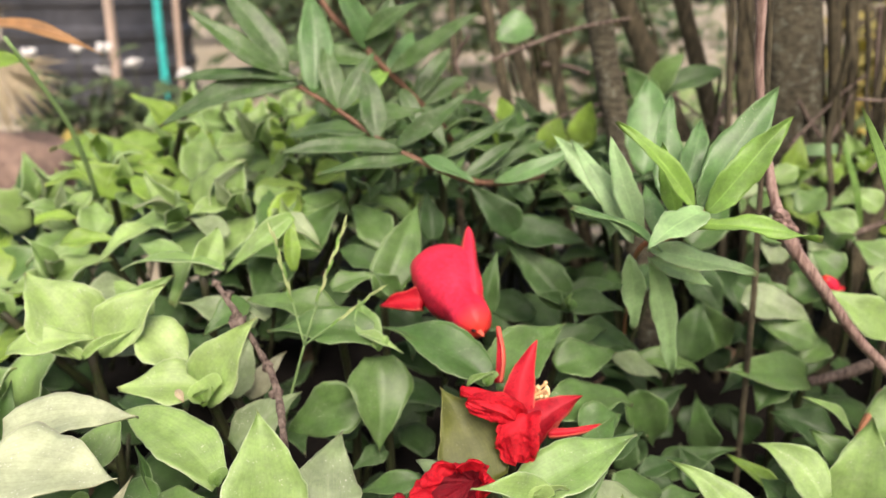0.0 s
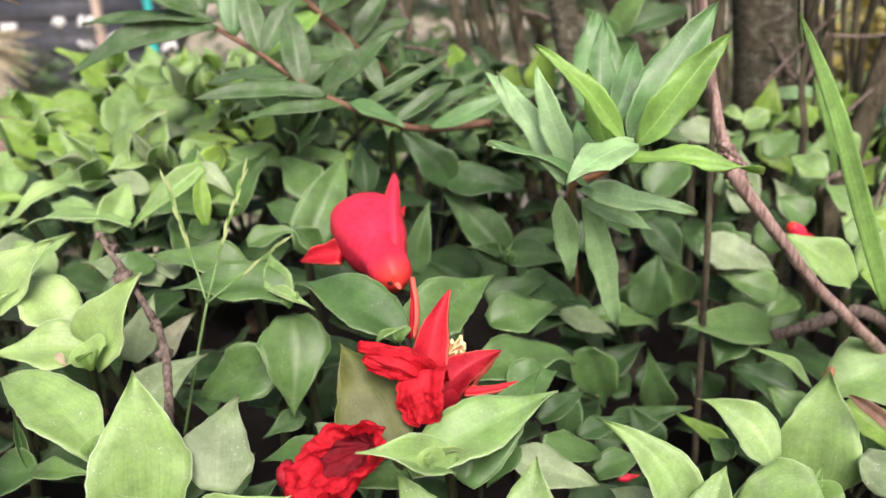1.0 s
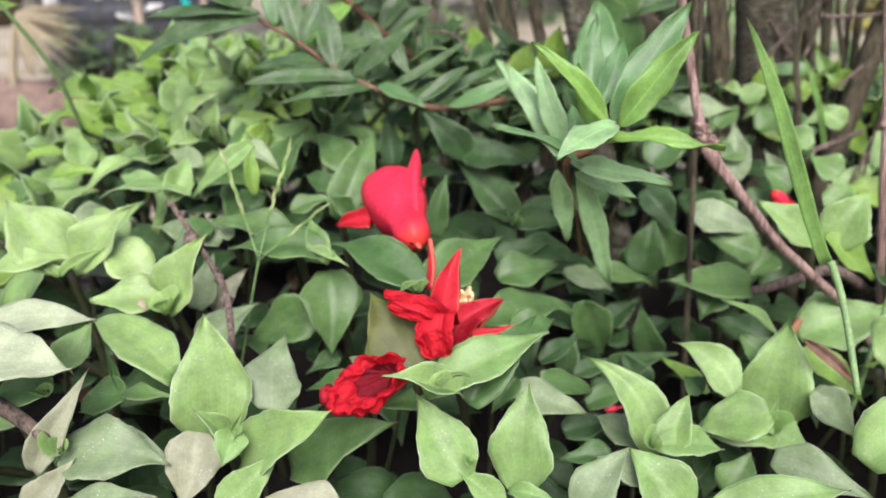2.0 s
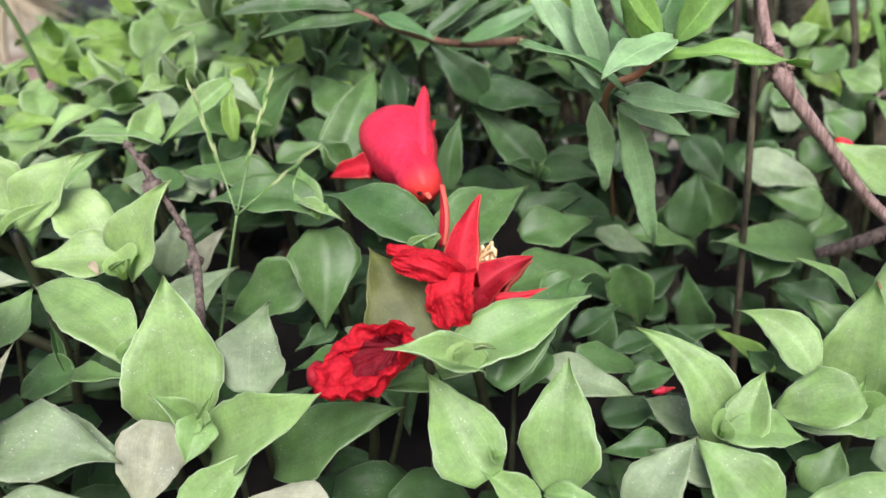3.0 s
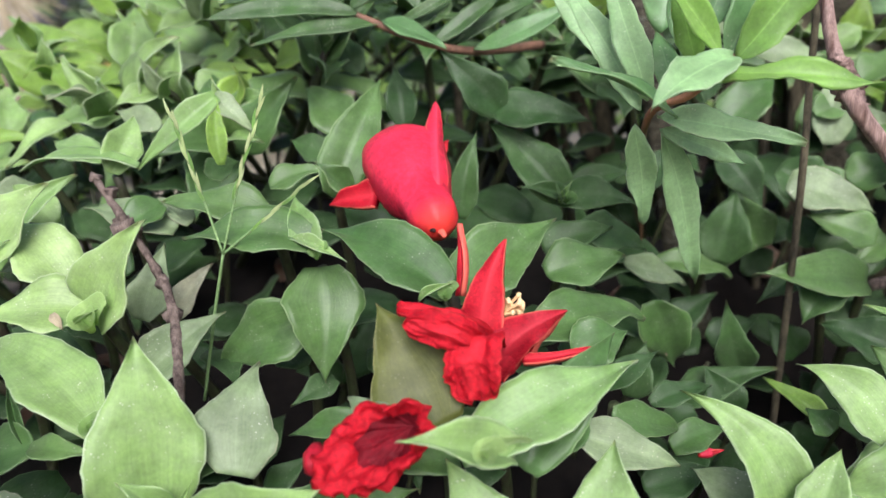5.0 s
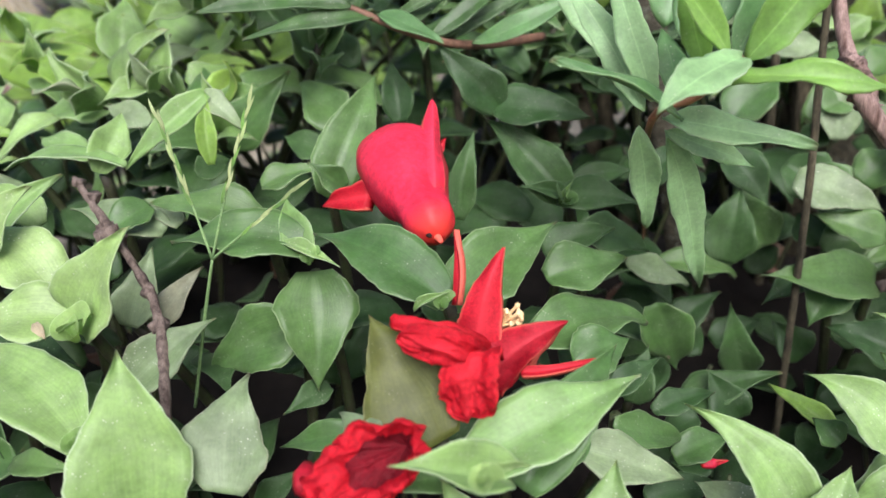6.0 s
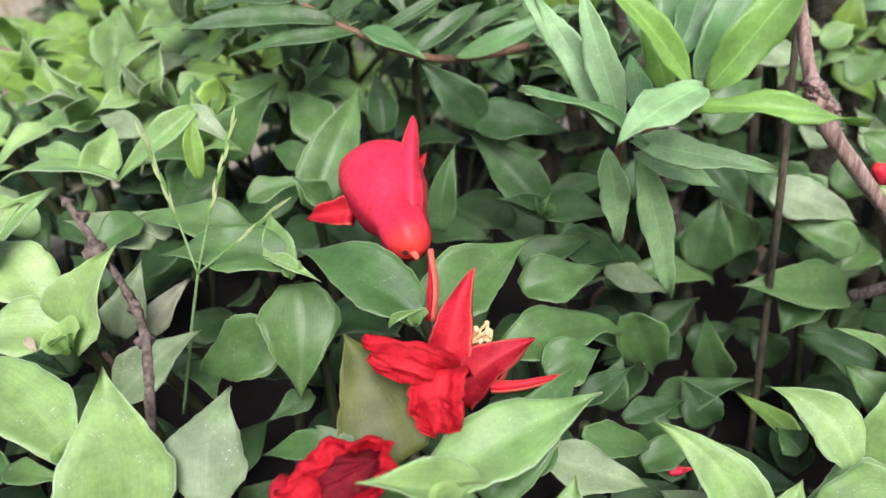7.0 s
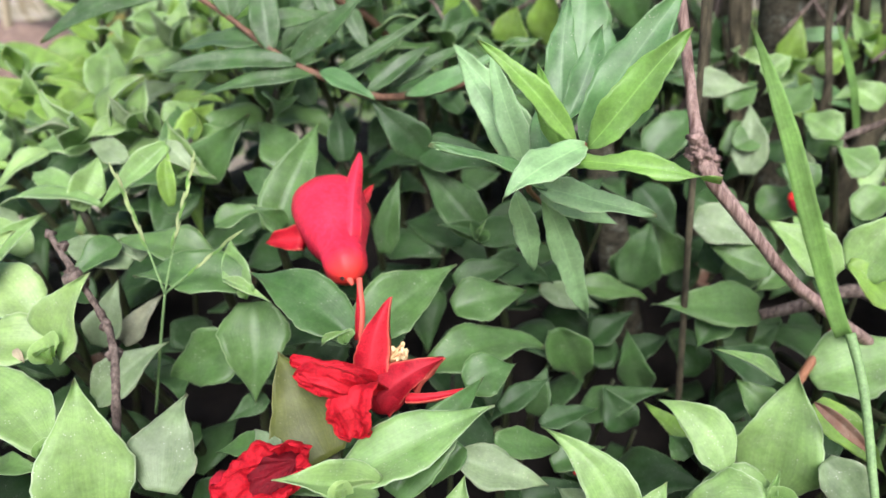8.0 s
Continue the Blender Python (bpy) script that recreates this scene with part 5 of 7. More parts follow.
def crumpled(parent, path, width, face, mat, seed=0, nu=46, nv=30, deep=0.0010, roll=0.0, name="petal"):
    """A thin crinkled petal that follows a bent line, its edges ragged and its wrinkles running lengthwise."""
    o = world_of(parent)
    pts = [Vector(p) - o for p in path]
    bm, uv = fresh_bm()
    seg = len(pts) - 1
    side = None
    top, low = [], []
    for i in range(nu + 1):
        u = i / nu
        k = min(int(u * seg), seg - 1)
        t = u * seg - k
        p0, p1, p2, p3 = pts[max(k - 1, 0)], pts[k], pts[k + 1], pts[min(k + 2, seg)]
        c = 0.5 * ((2 * p1) + (p2 - p0) * t + (2 * p0 - 5 * p1 + 4 * p2 - p3) * t * t + (3 * p1 - p0 - 3 * p2 + p3) * t ** 3)
        d = (p2 - p1).lerp(0.5 * (p3 - p1), t * 0.6).normalized()
        if side is None:
            side = d.cross(Vector(face)).normalized()
        side = (side - d * side.dot(d)).normalized()
        n = side.cross(d)
        w = 0.5 * width * min(1.0, 0.45 + 1.6 * u) * max(0.0, 1 - u ** 7) ** 0.4
        a, b = [], []
        for j in range(nv + 1):
            v = 2 * j / nv - 1
            rag = 1 + 0.16 * noise.noise(Vector((u * 6, v * 1.2, seed))) + 0.10 * noise.noise(Vector((u * 17, v, seed + 4)))
            lift = deep * (noise.noise(Vector((u * 2.4, v * 2.3 + seed, seed))) + 0.55 * noise.noise(Vector((u * 6.5, v * 5.0, seed + 2))) + 0.28 * noise.noise(Vector((u * 17, v * 11, seed + 7))))
            curl = roll * width * (v * v - 0.33)
            end = d * (0.09 * width * noise.noise(Vector((v * 5, u, seed + 9))) * u)
            q = c + side * (w * v * rag) + n * (lift * (0.4 + u) + curl) + end
            a.append(bm.verts.new(q + n * 0.00018))
            b.append(bm.verts.new(q - n * 0.00018))
        top.append(a)
        low.append(b)

    def quad(vs, us):
        f = bm.faces.new(vs)
        for loop, w2 in zip(f.loops, us):
            loop[uv].uv = w2

    for i in range(nu):
        for j in range(nv):
            w4 = [(i / nu, j / nv), (i / nu, (j + 1) / nv), ((i + 1) / nu, (j + 1) / nv), ((i + 1) / nu, j / nv)]
            quad((top[i][j], top[i][j + 1], top[i + 1][j + 1], top[i + 1][j]), w4)
            quad((low[i + 1][j], low[i + 1][j + 1], low[i][j + 1], low[i][j]), w4[::-1])
    for i in range(nu):
        for j in (0, nv):
            quad((top[i][j], top[i + 1][j], low[i + 1][j], low[i][j]), [(i / nu, j / nv)] * 4)
    for j in range(nv):
        quad((top[nu][j], top[nu][j + 1], low[nu][j + 1], low[nu][j]), [(1.0, j / nv)] * 4)
    return part(name, bm, mat, parent)


fl = thing("pomegranate_flower", (0.0046, 0.1870, 0.1509), "closed waxy red pomegranate calyx fallen on leaves", "flower", "fallen flowers")
lathe(fl, "calyx", (0.0097, 0.1720, 0.1478), (-0.0009, 0.2000, 0.1540), ((-0.02, 0.0010), (0.0, 0.0022), (0.05, 0.0038), (0.12, 0.0048), (0.21, 0.0051), (0.30, 0.0051), (0.40, 0.0060), (0.55, 0.0080), (0.72, 0.0093), (0.86, 0.0092), (0.98, 0.0080), (1.08, 0.0058), (1.14, 0.0030), (1.16, 0.0008)), calyx_red, 48, 0.12, 3, 0.022)
sepal_of(fl, (0.0088, 0.1785, 0.1517), (0.0069, 0.2065, 0.1635), 0.0074, (0.35, -0.75, 0.55), -42, 0.07, 0.0022, tongue, calyx_red, nu=26, nv=14)
sepal_of(fl, (-0.0048, 0.1900, 0.1486), (-0.0163, 0.1970, 0.1432), 0.0068, (0.1, -0.8, 0.6), 25, 0.08, 0.0022)
sepal_of(fl, (0.0061, 0.2030, 0.1514), (0.0100, 0.2070, 0.1549), 0.0042, (0.3, -0.8, 0.4), 25, 0.04, 0.0016)
rod("stalk_scar", fl, [(0.0080, 0.1715, 0.1480), (0.0085, 0.1705, 0.1479)], [0.0005, 0.0003], scar_dark, 7, 0.5)
rod("stalk_tip", fl, [(0.0094, 0.1720, 0.1475), (0.0105, 0.1700, 0.1469)], [0.0009, 0.0004], calyx_red, 8, 0.1)

fl = thing("pomegranate_flower", (0.0196, 0.1460, 0.1352), "open red pomegranate flower with crumpled petals and yellow stamens", "flower", "fallen flowers")
lathe(fl, "calyx", (0.0195, 0.1470, 0.1300), (0.0193, 0.1530, 0.1365), ((0.0, 0.0012), (0.1, 0.0028), (0.3, 0.0042), (0.6, 0.0049), (0.85, 0.0051), (1.0, 0.0046)), sepal_deep, 28, 0.10, 5, 0.04)
sepal_of(fl, (0.0163, 0.1485, 0.1371), (0.0218, 0.1550, 0.1527), 0.0094, (-0.2, -0.9, 0.35), -26, 0.05, 0.0014, nu=26, nv=14, bend=-0.03)
sepal_of(fl, (0.0185, 0.1462, 0.1338), (0.0315, 0.1520, 0.1408), 0.0112, (0.2, -0.85, 0.5), -38, 0.14, 0.0014, sepal, sepal_deep, nu=26, nv=14, bend=-0.07)
sepal_of(fl, (0.0251, 0.1525, 0.1325), (0.0314, 0.1545, 0.1387), 0.0040, (-0.5, -0.4, 0.75), 20, 0.06, 0.0013)
sepal_of(fl, (0.0136, 0.1580, 0.1405), (0.0138, 0.1640, 0.1521), 0.0022, (-0.8, -0.6, 0.2), 24, 0.03, 0.0012, tongue, bend=0.10)
sepal_of(fl, (0.0238, 0.1480, 0.1333), (0.0372, 0.1500, 0.1342), 0.0023, (0.1, -0.5, 1), 34, 0.06, 0.0012, tongue, bend=0.10)
crumpled(fl, [(0.0186, 0.1450, 0.1370), (0.0150, 0.1365, 0.1449), (0.0105, 0.1360, 0.1467), (0.0056, 0.1385, 0.1463)], 0.0056, (-0.2, -0.8, 0.6), petal_red, 3, roll=-0.16)
crumpled(fl, [(0.0187, 0.1470, 0.1397), (0.0145, 0.1405, 0.1459), (0.0096, 0.1395, 0.1477), (0.0043, 0.1410, 0.1478)], 0.0040, (-0.2, -0.6, 0.8), petal_red, 7, roll=-0.16)
crumpled(fl, [(0.0190, 0.1470, 0.1364), (0.0169, 0.1385, 0.1440), (0.0158, 0.1345, 0.1422), (0.0159, 0.1343, 0.1387), (0.0159, 0.1350, 0.1352)], 0.0088, (0.0, 0.0, 1.0), petal_red, 12, roll=0.08, deep=0.0012)
for i in range(26):
    r = random.Random(70 + i)
    root = Vector((0.0200, 0.1530, 0.1380))
    tip = Vector((0.0220, 0.1520, 0.1420)) + Vector((r.uniform(-0.0022, 0.0026), r.uniform(-0.0015, 0.002), r.uniform(-0.0022, 0.0014)))
    rod("stamen", fl, [root, (root + tip) / 2 + Vector((r.uniform(-0.0006, 0.0006), 0, 0.0004)), tip], [0.0004, 0.0003, 0.0003], stamen_yellow, 6, 0.1, seed=i)
    bm = bmesh.new()
    blob_into(bm, tip - world_of(fl), (0.0005, 0.0005, 0.0007), i, 0.5, 1)
    part("anther", bm, stamen_yellow, fl)

fl = thing("pomegranate_flower", (0.0014, 0.1200, 0.1378), "crumpled dark red fallen flower petals", "flower", "fallen flowers")
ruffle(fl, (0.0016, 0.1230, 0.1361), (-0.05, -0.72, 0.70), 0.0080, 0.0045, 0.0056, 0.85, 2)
bm = bmesh.new()
blob_into(bm, Vector((-0.0080, 0.1270, 0.1300)) - world_of(fl), (0.0018, 0.003, 0.0022), 4, 0.3, 2)
part("calyx", bm, calyx_plain, fl)

def fallen_calyx(place, end, size, label):
    """A small closed red calyx lying among the leaves."""
    fl = thing("pomegranate_flower", place, label, "flower", "fallen flowers")
    p, e = Vector(place), Vector(end)
    lathe(fl, "calyx", p, e, ((0.0, 0.2 * size), (0.15, 0.32 * size), (0.5, 0.5 * size), (0.8, 0.48 * size), (1.0, 0.3 * size), (1.05, 0.05 * size)), calyx_red, 20, 0.1, 2, 0.04)
    for k in (-1, 0, 1):
        sepal_of(fl, p + (e - p) * 0.8, e + (e - p) * 0.35 + Vector((k * size * 0.45, 0, k * k * size * 0.2)), size * 0.5, (0.1, -0.9, 0.5), 25, 0.05, 0.0015)
    return fl

fallen_calyx((0.1260, 0.2360, 0.1375), (0.1306, 0.2380, 0.1328), 0.0055, "red pomegranate calyx half hidden by a grass blade")
fallen_calyx((0.1850, 0.2500, 0.1296), (0.1766, 0.2460, 0.1247), 0.0090, "round red pomegranate calyx beside the dry stems")
fallen_calyx((0.2172, 0.3300, 0.1373), (0.2133, 0.3300, 0.1347), 0.0100, "small red calyx lying far back among leaves")
fallen_calyx((0.0590, 0.1600, 0.1026), (0.0622, 0.1610, 0.1026), 0.0019, "small red petal scrap deep between the leaves")
fallen_calyx((-0.0427, 0.1500, 0.1152), (-0.0455, 0.1500, 0.1179), 0.0050, "red scrap of a flower behind the twig")


# ---- the shrub's stems, sprigs and twigs ----
sp = thing("shrub_sprig", (0.0576, 0.2050, 0.1298), "leafy shrub sprig with a whorl of narrow pointed green leaves", "plant")
rod("stem", sp, [(0.0649, 0.2500, 0.1007), (0.0564, 0.2150, 0.1408), (0.0488, 0.1780, 0.1664), (0.0546, 0.1710, 0.1723), (0.0592, 0.1660, 0.1796)], [0.0004, 0.0004, 0.0007, 0.0008, 0.0007], stem_red, 10, 0.15, "reddish-brown jointed stem")
leaf(sp, (0.0590, 0.1660, 0.1795), (0.0440, 0.1520, 0.1744), 0.0082, (-0.16, -0.61, 0.78), 14, 0.08, lance_pale, lance, wave=0.11)
leaf(sp, (0.0554, 0.1660, 0.1763), (0.0830, 0.1580, 0.1743), 0.0052, (-0.23, -0.59, 0.78), 24, 0.1, lance_fresh, lance, wave=0.24, twist=0.6)
leaf(sp, (0.0594, 0.1660, 0.1792), (0.0781, 0.1680, 0.2001), 0.0083, (-0.16, -0.93, 0.32), 20, 0.04, lance_fresh, lance, wave=0.12)
leaf(sp, (0.0589, 0.1680, 0.1788), (0.0776, 0.1780, 0.2062), 0.0098, (-0.15, -0.94, 0.29), 12, 0.03, lance_mature, lance, wave=0.12)
leaf(sp, (0.0582, 0.1670, 0.1797), (0.0391, 0.1700, 0.1986), 0.0057, (-0.02, -0.81, 0.59), 34, 0.08, lance_fresh, lance, wave=0.12)
leaf(sp, (0.0561, 0.1740, 0.1816), (0.0645, 0.1870, 0.1971), 0.0065, (-0.09, -0.93, 0.35), 14, 0.03, lance_mature, lance, wave=0.12)
leaf(sp, (0.0547, 0.1780, 0.1755), (0.0581, 0.1950, 0.2022), 0.0077, (-0.07, -0.94, 0.35), 14, 0.03, lance_mature, lance, wave=0.12)
leaf(sp, (0.0526, 0.1720, 0.1681), (0.0298, 0.1660, 0.1800), 0.0050, (-0.09, -0.25, 0.95), 30, 0.05, lance_mature, lance, wave=0.15, twist=0.5)
leaf(sp, (0.0500, 0.1760, 0.1666), (0.0742, 0.1680, 0.1635), 0.0066, (-0.18, -0.58, 0.79), 18, 0.05, lance_pale, lance, wave=0.14)
leaf(sp, (0.0516, 0.1780, 0.1644), (0.0683, 0.1800, 0.1556), 0.0048, (-0.22, -0.77, 0.59), 14, 0.05, lance_pale, lance, wave=0.12)
leaf(sp, (0.0466, 0.1780, 0.1649), (0.0503, 0.1840, 0.1426), 0.0066, (-0.14, -0.68, 0.72), 24, 0.03, lance_pale, lance, wave=0.15, twist=0.5)
leaf(sp, (0.0510, 0.1800, 0.1633), (0.0649, 0.1920, 0.1253), 0.0074, (-0.17, -0.65, 0.74), 24, 0.06, lance_pale, lance, wave=0.14, twist=-0.4)
leaf(sp, (0.0479, 0.1800, 0.1674), (0.0337, 0.1960, 0.1909), 0.0062, (-0.14, -0.96, 0.26), 14, 0.04, lance_pale, lance, wave=0.12)
leaf(sp, (0.0481, 0.1780, 0.1694), (0.0421, 0.1860, 0.1933), 0.0064, (-0.17, -0.95, 0.25), 14, 0.04, lance_pale, lance, wave=0.12)
leaf(sp, (0.0555, 0.1720, 0.1766), (0.0503, 0.1720, 0.1938), 0.0053, (-0.23, -0.94, 0.24), 22, 0.04, lance_fresh, lance, wave=0.12)
leaf(sp, (0.0529, 0.1740, 0.1712), (0.0504, 0.1850, 0.1808), 0.0053, (-0.21, -0.93, 0.29), 14, 0.04, lance_mature, lance, wave=0.12)
leaf(sp, (0.0624, 0.2320, 0.1731), (0.0674, 0.2500, 0.2011), 0.0157, (-0.14, -0.97, 0.22), 10, 0.02, lance_mature, lance, wave=0.12)
leaf(sp, (0.0687, 0.2300, 0.1714), (0.0721, 0.2400, 0.1874), 0.0099, (-0.16, -0.96, 0.25), 10, 0.02, lance_mature, lance, wave=0.12)
leaf(sp, (0.0533, 0.2000, 0.1670), (0.0309, 0.2150, 0.1883), 0.0072, (-0.05, -0.89, 0.45), 14, 0.04, lance_pale, lance, wave=0.12)

sp = thing("shrub_sprig", (0.0080, 0.2260, 0.1720), "arching shrub sprig with brown stem and narrow dark green leaves", "plant")
rod("stem", sp, [(0.0360, 0.2700, 0.1650), (0.0190, 0.2400, 0.1690), (0.0080, 0.2260, 0.1730), (-0.0060, 0.2290, 0.1780), (-0.0190, 0.2330, 0.1840), (-0.0320, 0.2400, 0.1920), (-0.0460, 0.2470, 0.1990), (-0.0560, 0.2510, 0.2030)], [0.0014, 0.0012, 0.0010, 0.0009, 0.0009, 0.0008, 0.0007, 0.0005], stem_brown, 8, 0.15, "thin reddish-brown stem")
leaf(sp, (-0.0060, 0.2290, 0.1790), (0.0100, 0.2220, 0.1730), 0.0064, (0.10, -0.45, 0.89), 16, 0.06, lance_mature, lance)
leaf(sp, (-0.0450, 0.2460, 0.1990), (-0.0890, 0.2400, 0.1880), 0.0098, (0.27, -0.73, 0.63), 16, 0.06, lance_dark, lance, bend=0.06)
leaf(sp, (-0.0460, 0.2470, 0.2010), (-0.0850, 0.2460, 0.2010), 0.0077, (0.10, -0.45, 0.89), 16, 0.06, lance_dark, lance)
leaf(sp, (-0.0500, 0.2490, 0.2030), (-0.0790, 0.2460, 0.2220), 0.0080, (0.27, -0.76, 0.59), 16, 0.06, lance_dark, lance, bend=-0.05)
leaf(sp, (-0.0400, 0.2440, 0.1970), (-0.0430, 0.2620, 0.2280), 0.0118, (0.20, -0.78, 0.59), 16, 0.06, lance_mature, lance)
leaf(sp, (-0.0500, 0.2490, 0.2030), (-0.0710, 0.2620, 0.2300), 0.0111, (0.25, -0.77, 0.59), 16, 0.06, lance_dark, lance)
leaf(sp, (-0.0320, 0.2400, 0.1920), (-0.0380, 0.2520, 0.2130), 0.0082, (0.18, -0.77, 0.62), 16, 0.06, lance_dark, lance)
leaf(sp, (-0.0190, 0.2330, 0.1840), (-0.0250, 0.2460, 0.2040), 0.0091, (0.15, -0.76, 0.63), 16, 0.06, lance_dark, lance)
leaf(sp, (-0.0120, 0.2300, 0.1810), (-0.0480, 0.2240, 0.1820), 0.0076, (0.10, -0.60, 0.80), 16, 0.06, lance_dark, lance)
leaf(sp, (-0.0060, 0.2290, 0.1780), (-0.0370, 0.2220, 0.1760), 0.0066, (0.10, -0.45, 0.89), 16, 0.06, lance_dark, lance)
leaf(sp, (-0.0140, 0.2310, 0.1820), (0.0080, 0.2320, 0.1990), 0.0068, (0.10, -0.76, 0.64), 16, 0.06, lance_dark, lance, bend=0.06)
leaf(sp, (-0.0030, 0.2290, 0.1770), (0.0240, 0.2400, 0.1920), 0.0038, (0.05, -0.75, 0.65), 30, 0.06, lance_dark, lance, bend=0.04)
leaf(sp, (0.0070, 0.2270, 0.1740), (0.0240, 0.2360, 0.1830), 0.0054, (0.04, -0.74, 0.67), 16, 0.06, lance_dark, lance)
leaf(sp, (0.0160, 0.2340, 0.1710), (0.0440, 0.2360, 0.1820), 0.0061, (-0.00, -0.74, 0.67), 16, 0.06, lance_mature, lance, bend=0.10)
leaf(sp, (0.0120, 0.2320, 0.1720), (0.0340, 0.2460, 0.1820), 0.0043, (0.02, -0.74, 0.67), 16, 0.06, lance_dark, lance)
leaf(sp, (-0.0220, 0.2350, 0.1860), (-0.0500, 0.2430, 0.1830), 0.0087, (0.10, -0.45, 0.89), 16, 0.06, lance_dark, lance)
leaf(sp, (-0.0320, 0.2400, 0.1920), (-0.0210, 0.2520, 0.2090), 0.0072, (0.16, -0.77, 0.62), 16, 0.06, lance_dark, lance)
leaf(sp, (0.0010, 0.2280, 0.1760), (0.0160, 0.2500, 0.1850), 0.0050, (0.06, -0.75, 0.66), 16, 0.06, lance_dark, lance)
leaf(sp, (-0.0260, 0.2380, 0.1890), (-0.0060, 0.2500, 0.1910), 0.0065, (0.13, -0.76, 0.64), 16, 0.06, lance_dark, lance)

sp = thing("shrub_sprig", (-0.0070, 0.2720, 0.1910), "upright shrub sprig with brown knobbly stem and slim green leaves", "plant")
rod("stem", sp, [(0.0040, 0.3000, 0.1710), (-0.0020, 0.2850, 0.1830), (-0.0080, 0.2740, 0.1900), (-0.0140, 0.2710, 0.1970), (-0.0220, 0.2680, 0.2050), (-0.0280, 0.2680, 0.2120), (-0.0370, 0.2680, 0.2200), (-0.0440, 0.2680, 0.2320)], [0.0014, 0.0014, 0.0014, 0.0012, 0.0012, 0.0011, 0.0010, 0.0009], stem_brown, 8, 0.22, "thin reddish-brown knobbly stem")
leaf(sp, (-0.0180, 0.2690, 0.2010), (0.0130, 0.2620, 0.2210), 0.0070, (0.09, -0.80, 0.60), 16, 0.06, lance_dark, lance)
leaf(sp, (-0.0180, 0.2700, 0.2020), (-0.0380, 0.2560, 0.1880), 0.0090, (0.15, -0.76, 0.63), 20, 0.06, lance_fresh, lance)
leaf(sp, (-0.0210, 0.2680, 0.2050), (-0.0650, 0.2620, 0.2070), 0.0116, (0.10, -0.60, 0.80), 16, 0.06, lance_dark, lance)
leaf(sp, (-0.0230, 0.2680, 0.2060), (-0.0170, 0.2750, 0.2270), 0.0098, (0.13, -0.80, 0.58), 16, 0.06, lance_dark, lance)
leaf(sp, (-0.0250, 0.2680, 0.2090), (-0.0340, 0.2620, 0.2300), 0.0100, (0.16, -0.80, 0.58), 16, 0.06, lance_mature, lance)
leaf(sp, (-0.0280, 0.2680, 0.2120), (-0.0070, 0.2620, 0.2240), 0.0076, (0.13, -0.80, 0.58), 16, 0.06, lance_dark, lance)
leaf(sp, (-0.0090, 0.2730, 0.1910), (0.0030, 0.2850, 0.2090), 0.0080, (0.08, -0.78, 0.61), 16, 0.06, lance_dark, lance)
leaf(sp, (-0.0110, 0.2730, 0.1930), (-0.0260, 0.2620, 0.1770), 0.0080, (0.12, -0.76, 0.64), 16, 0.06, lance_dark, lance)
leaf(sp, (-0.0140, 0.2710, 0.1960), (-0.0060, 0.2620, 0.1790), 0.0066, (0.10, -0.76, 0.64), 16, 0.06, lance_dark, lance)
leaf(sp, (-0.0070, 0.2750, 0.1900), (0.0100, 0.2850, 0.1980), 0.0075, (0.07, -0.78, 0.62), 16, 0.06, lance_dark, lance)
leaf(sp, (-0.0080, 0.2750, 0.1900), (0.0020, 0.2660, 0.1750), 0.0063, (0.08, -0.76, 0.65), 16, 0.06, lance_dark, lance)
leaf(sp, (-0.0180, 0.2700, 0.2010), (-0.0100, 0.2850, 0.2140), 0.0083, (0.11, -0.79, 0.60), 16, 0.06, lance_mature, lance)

br = thing("dry_branch", (0.0850, 0.1820, 0.1712), "bare reddish-brown dry branch with a knobbly joint", "branch")
rod("bough", br, [(0.0772, 0.1930, 0.2278), (0.0792, 0.1940, 0.2080), (0.0822, 0.1930, 0.1920), (0.0842, 0.1880, 0.1780), (0.0852, 0.1830, 0.1715), (0.0880, 0.1800, 0.1655), (0.0960, 0.1790, 0.1555), (0.1070, 0.1800, 0.1420), (0.1200, 0.1840, 0.1295), (0.1415, 0.1960, 0.1080), (0.1593, 0.2050, 0.0780)], [0.0012, 0.0011, 0.0011, 0.0012, 0.0018, 0.0017, 0.0014, 0.0014, 0.0014, 0.0015, 0.0015], branch_bark, 14, 0.16, "", 3, 8)
for i, (dx, dz, r) in enumerate(((0.0, 0.0, 0.0026), (0.0016, -0.0028, 0.0023), (0.0027, -0.0012, 0.0015), (-0.0012, 0.0034, 0.0017), (-0.0006, 0.0018, 0.0019), (0.0025, -0.0044, 0.0019), (-0.0014, -0.0004, 0.0014))):
    bm = bmesh.new()
    blob_into(bm, Vector((0.0850 + dx, 0.1820, 0.1712 + dz)) - world_of(br), (r, r, 0.6 * r), i, 0.9, 3, 1.5)
    part("knob", bm, branch_bark, br)
br = thing("dead_stub", (0.1138, 0.2120, 0.1120), "short brown dry stem stub in the leaf carpet", "stem")
rod("stub", br, [(0.1138, 0.2120, 0.1120), (0.1250, 0.2130, 0.1146), (0.1406, 0.2160, 0.1173), (0.1595, 0.2250, 0.1032)], [0.0014, 0.0018, 0.0019, 0.0019], twig_brown, 10, 0.15, "", 1)
br = thing("creeping_plant", (0.1119, 0.1800, 0.1086), "thin red-brown groundcover stem", "stem")
rod("stalk", br, [(0.1119, 0.1800, 0.1086), (0.1185, 0.1880, 0.1120), (0.1265, 0.1960, 0.1176)], [0.0012, 0.0011, 0.0010], stem_red, 10, 0.15, "", 1)
br = thing("dead_cane", (0.0976, 0.2140, 0.0202), "thin dark upright dead stem", "stem")
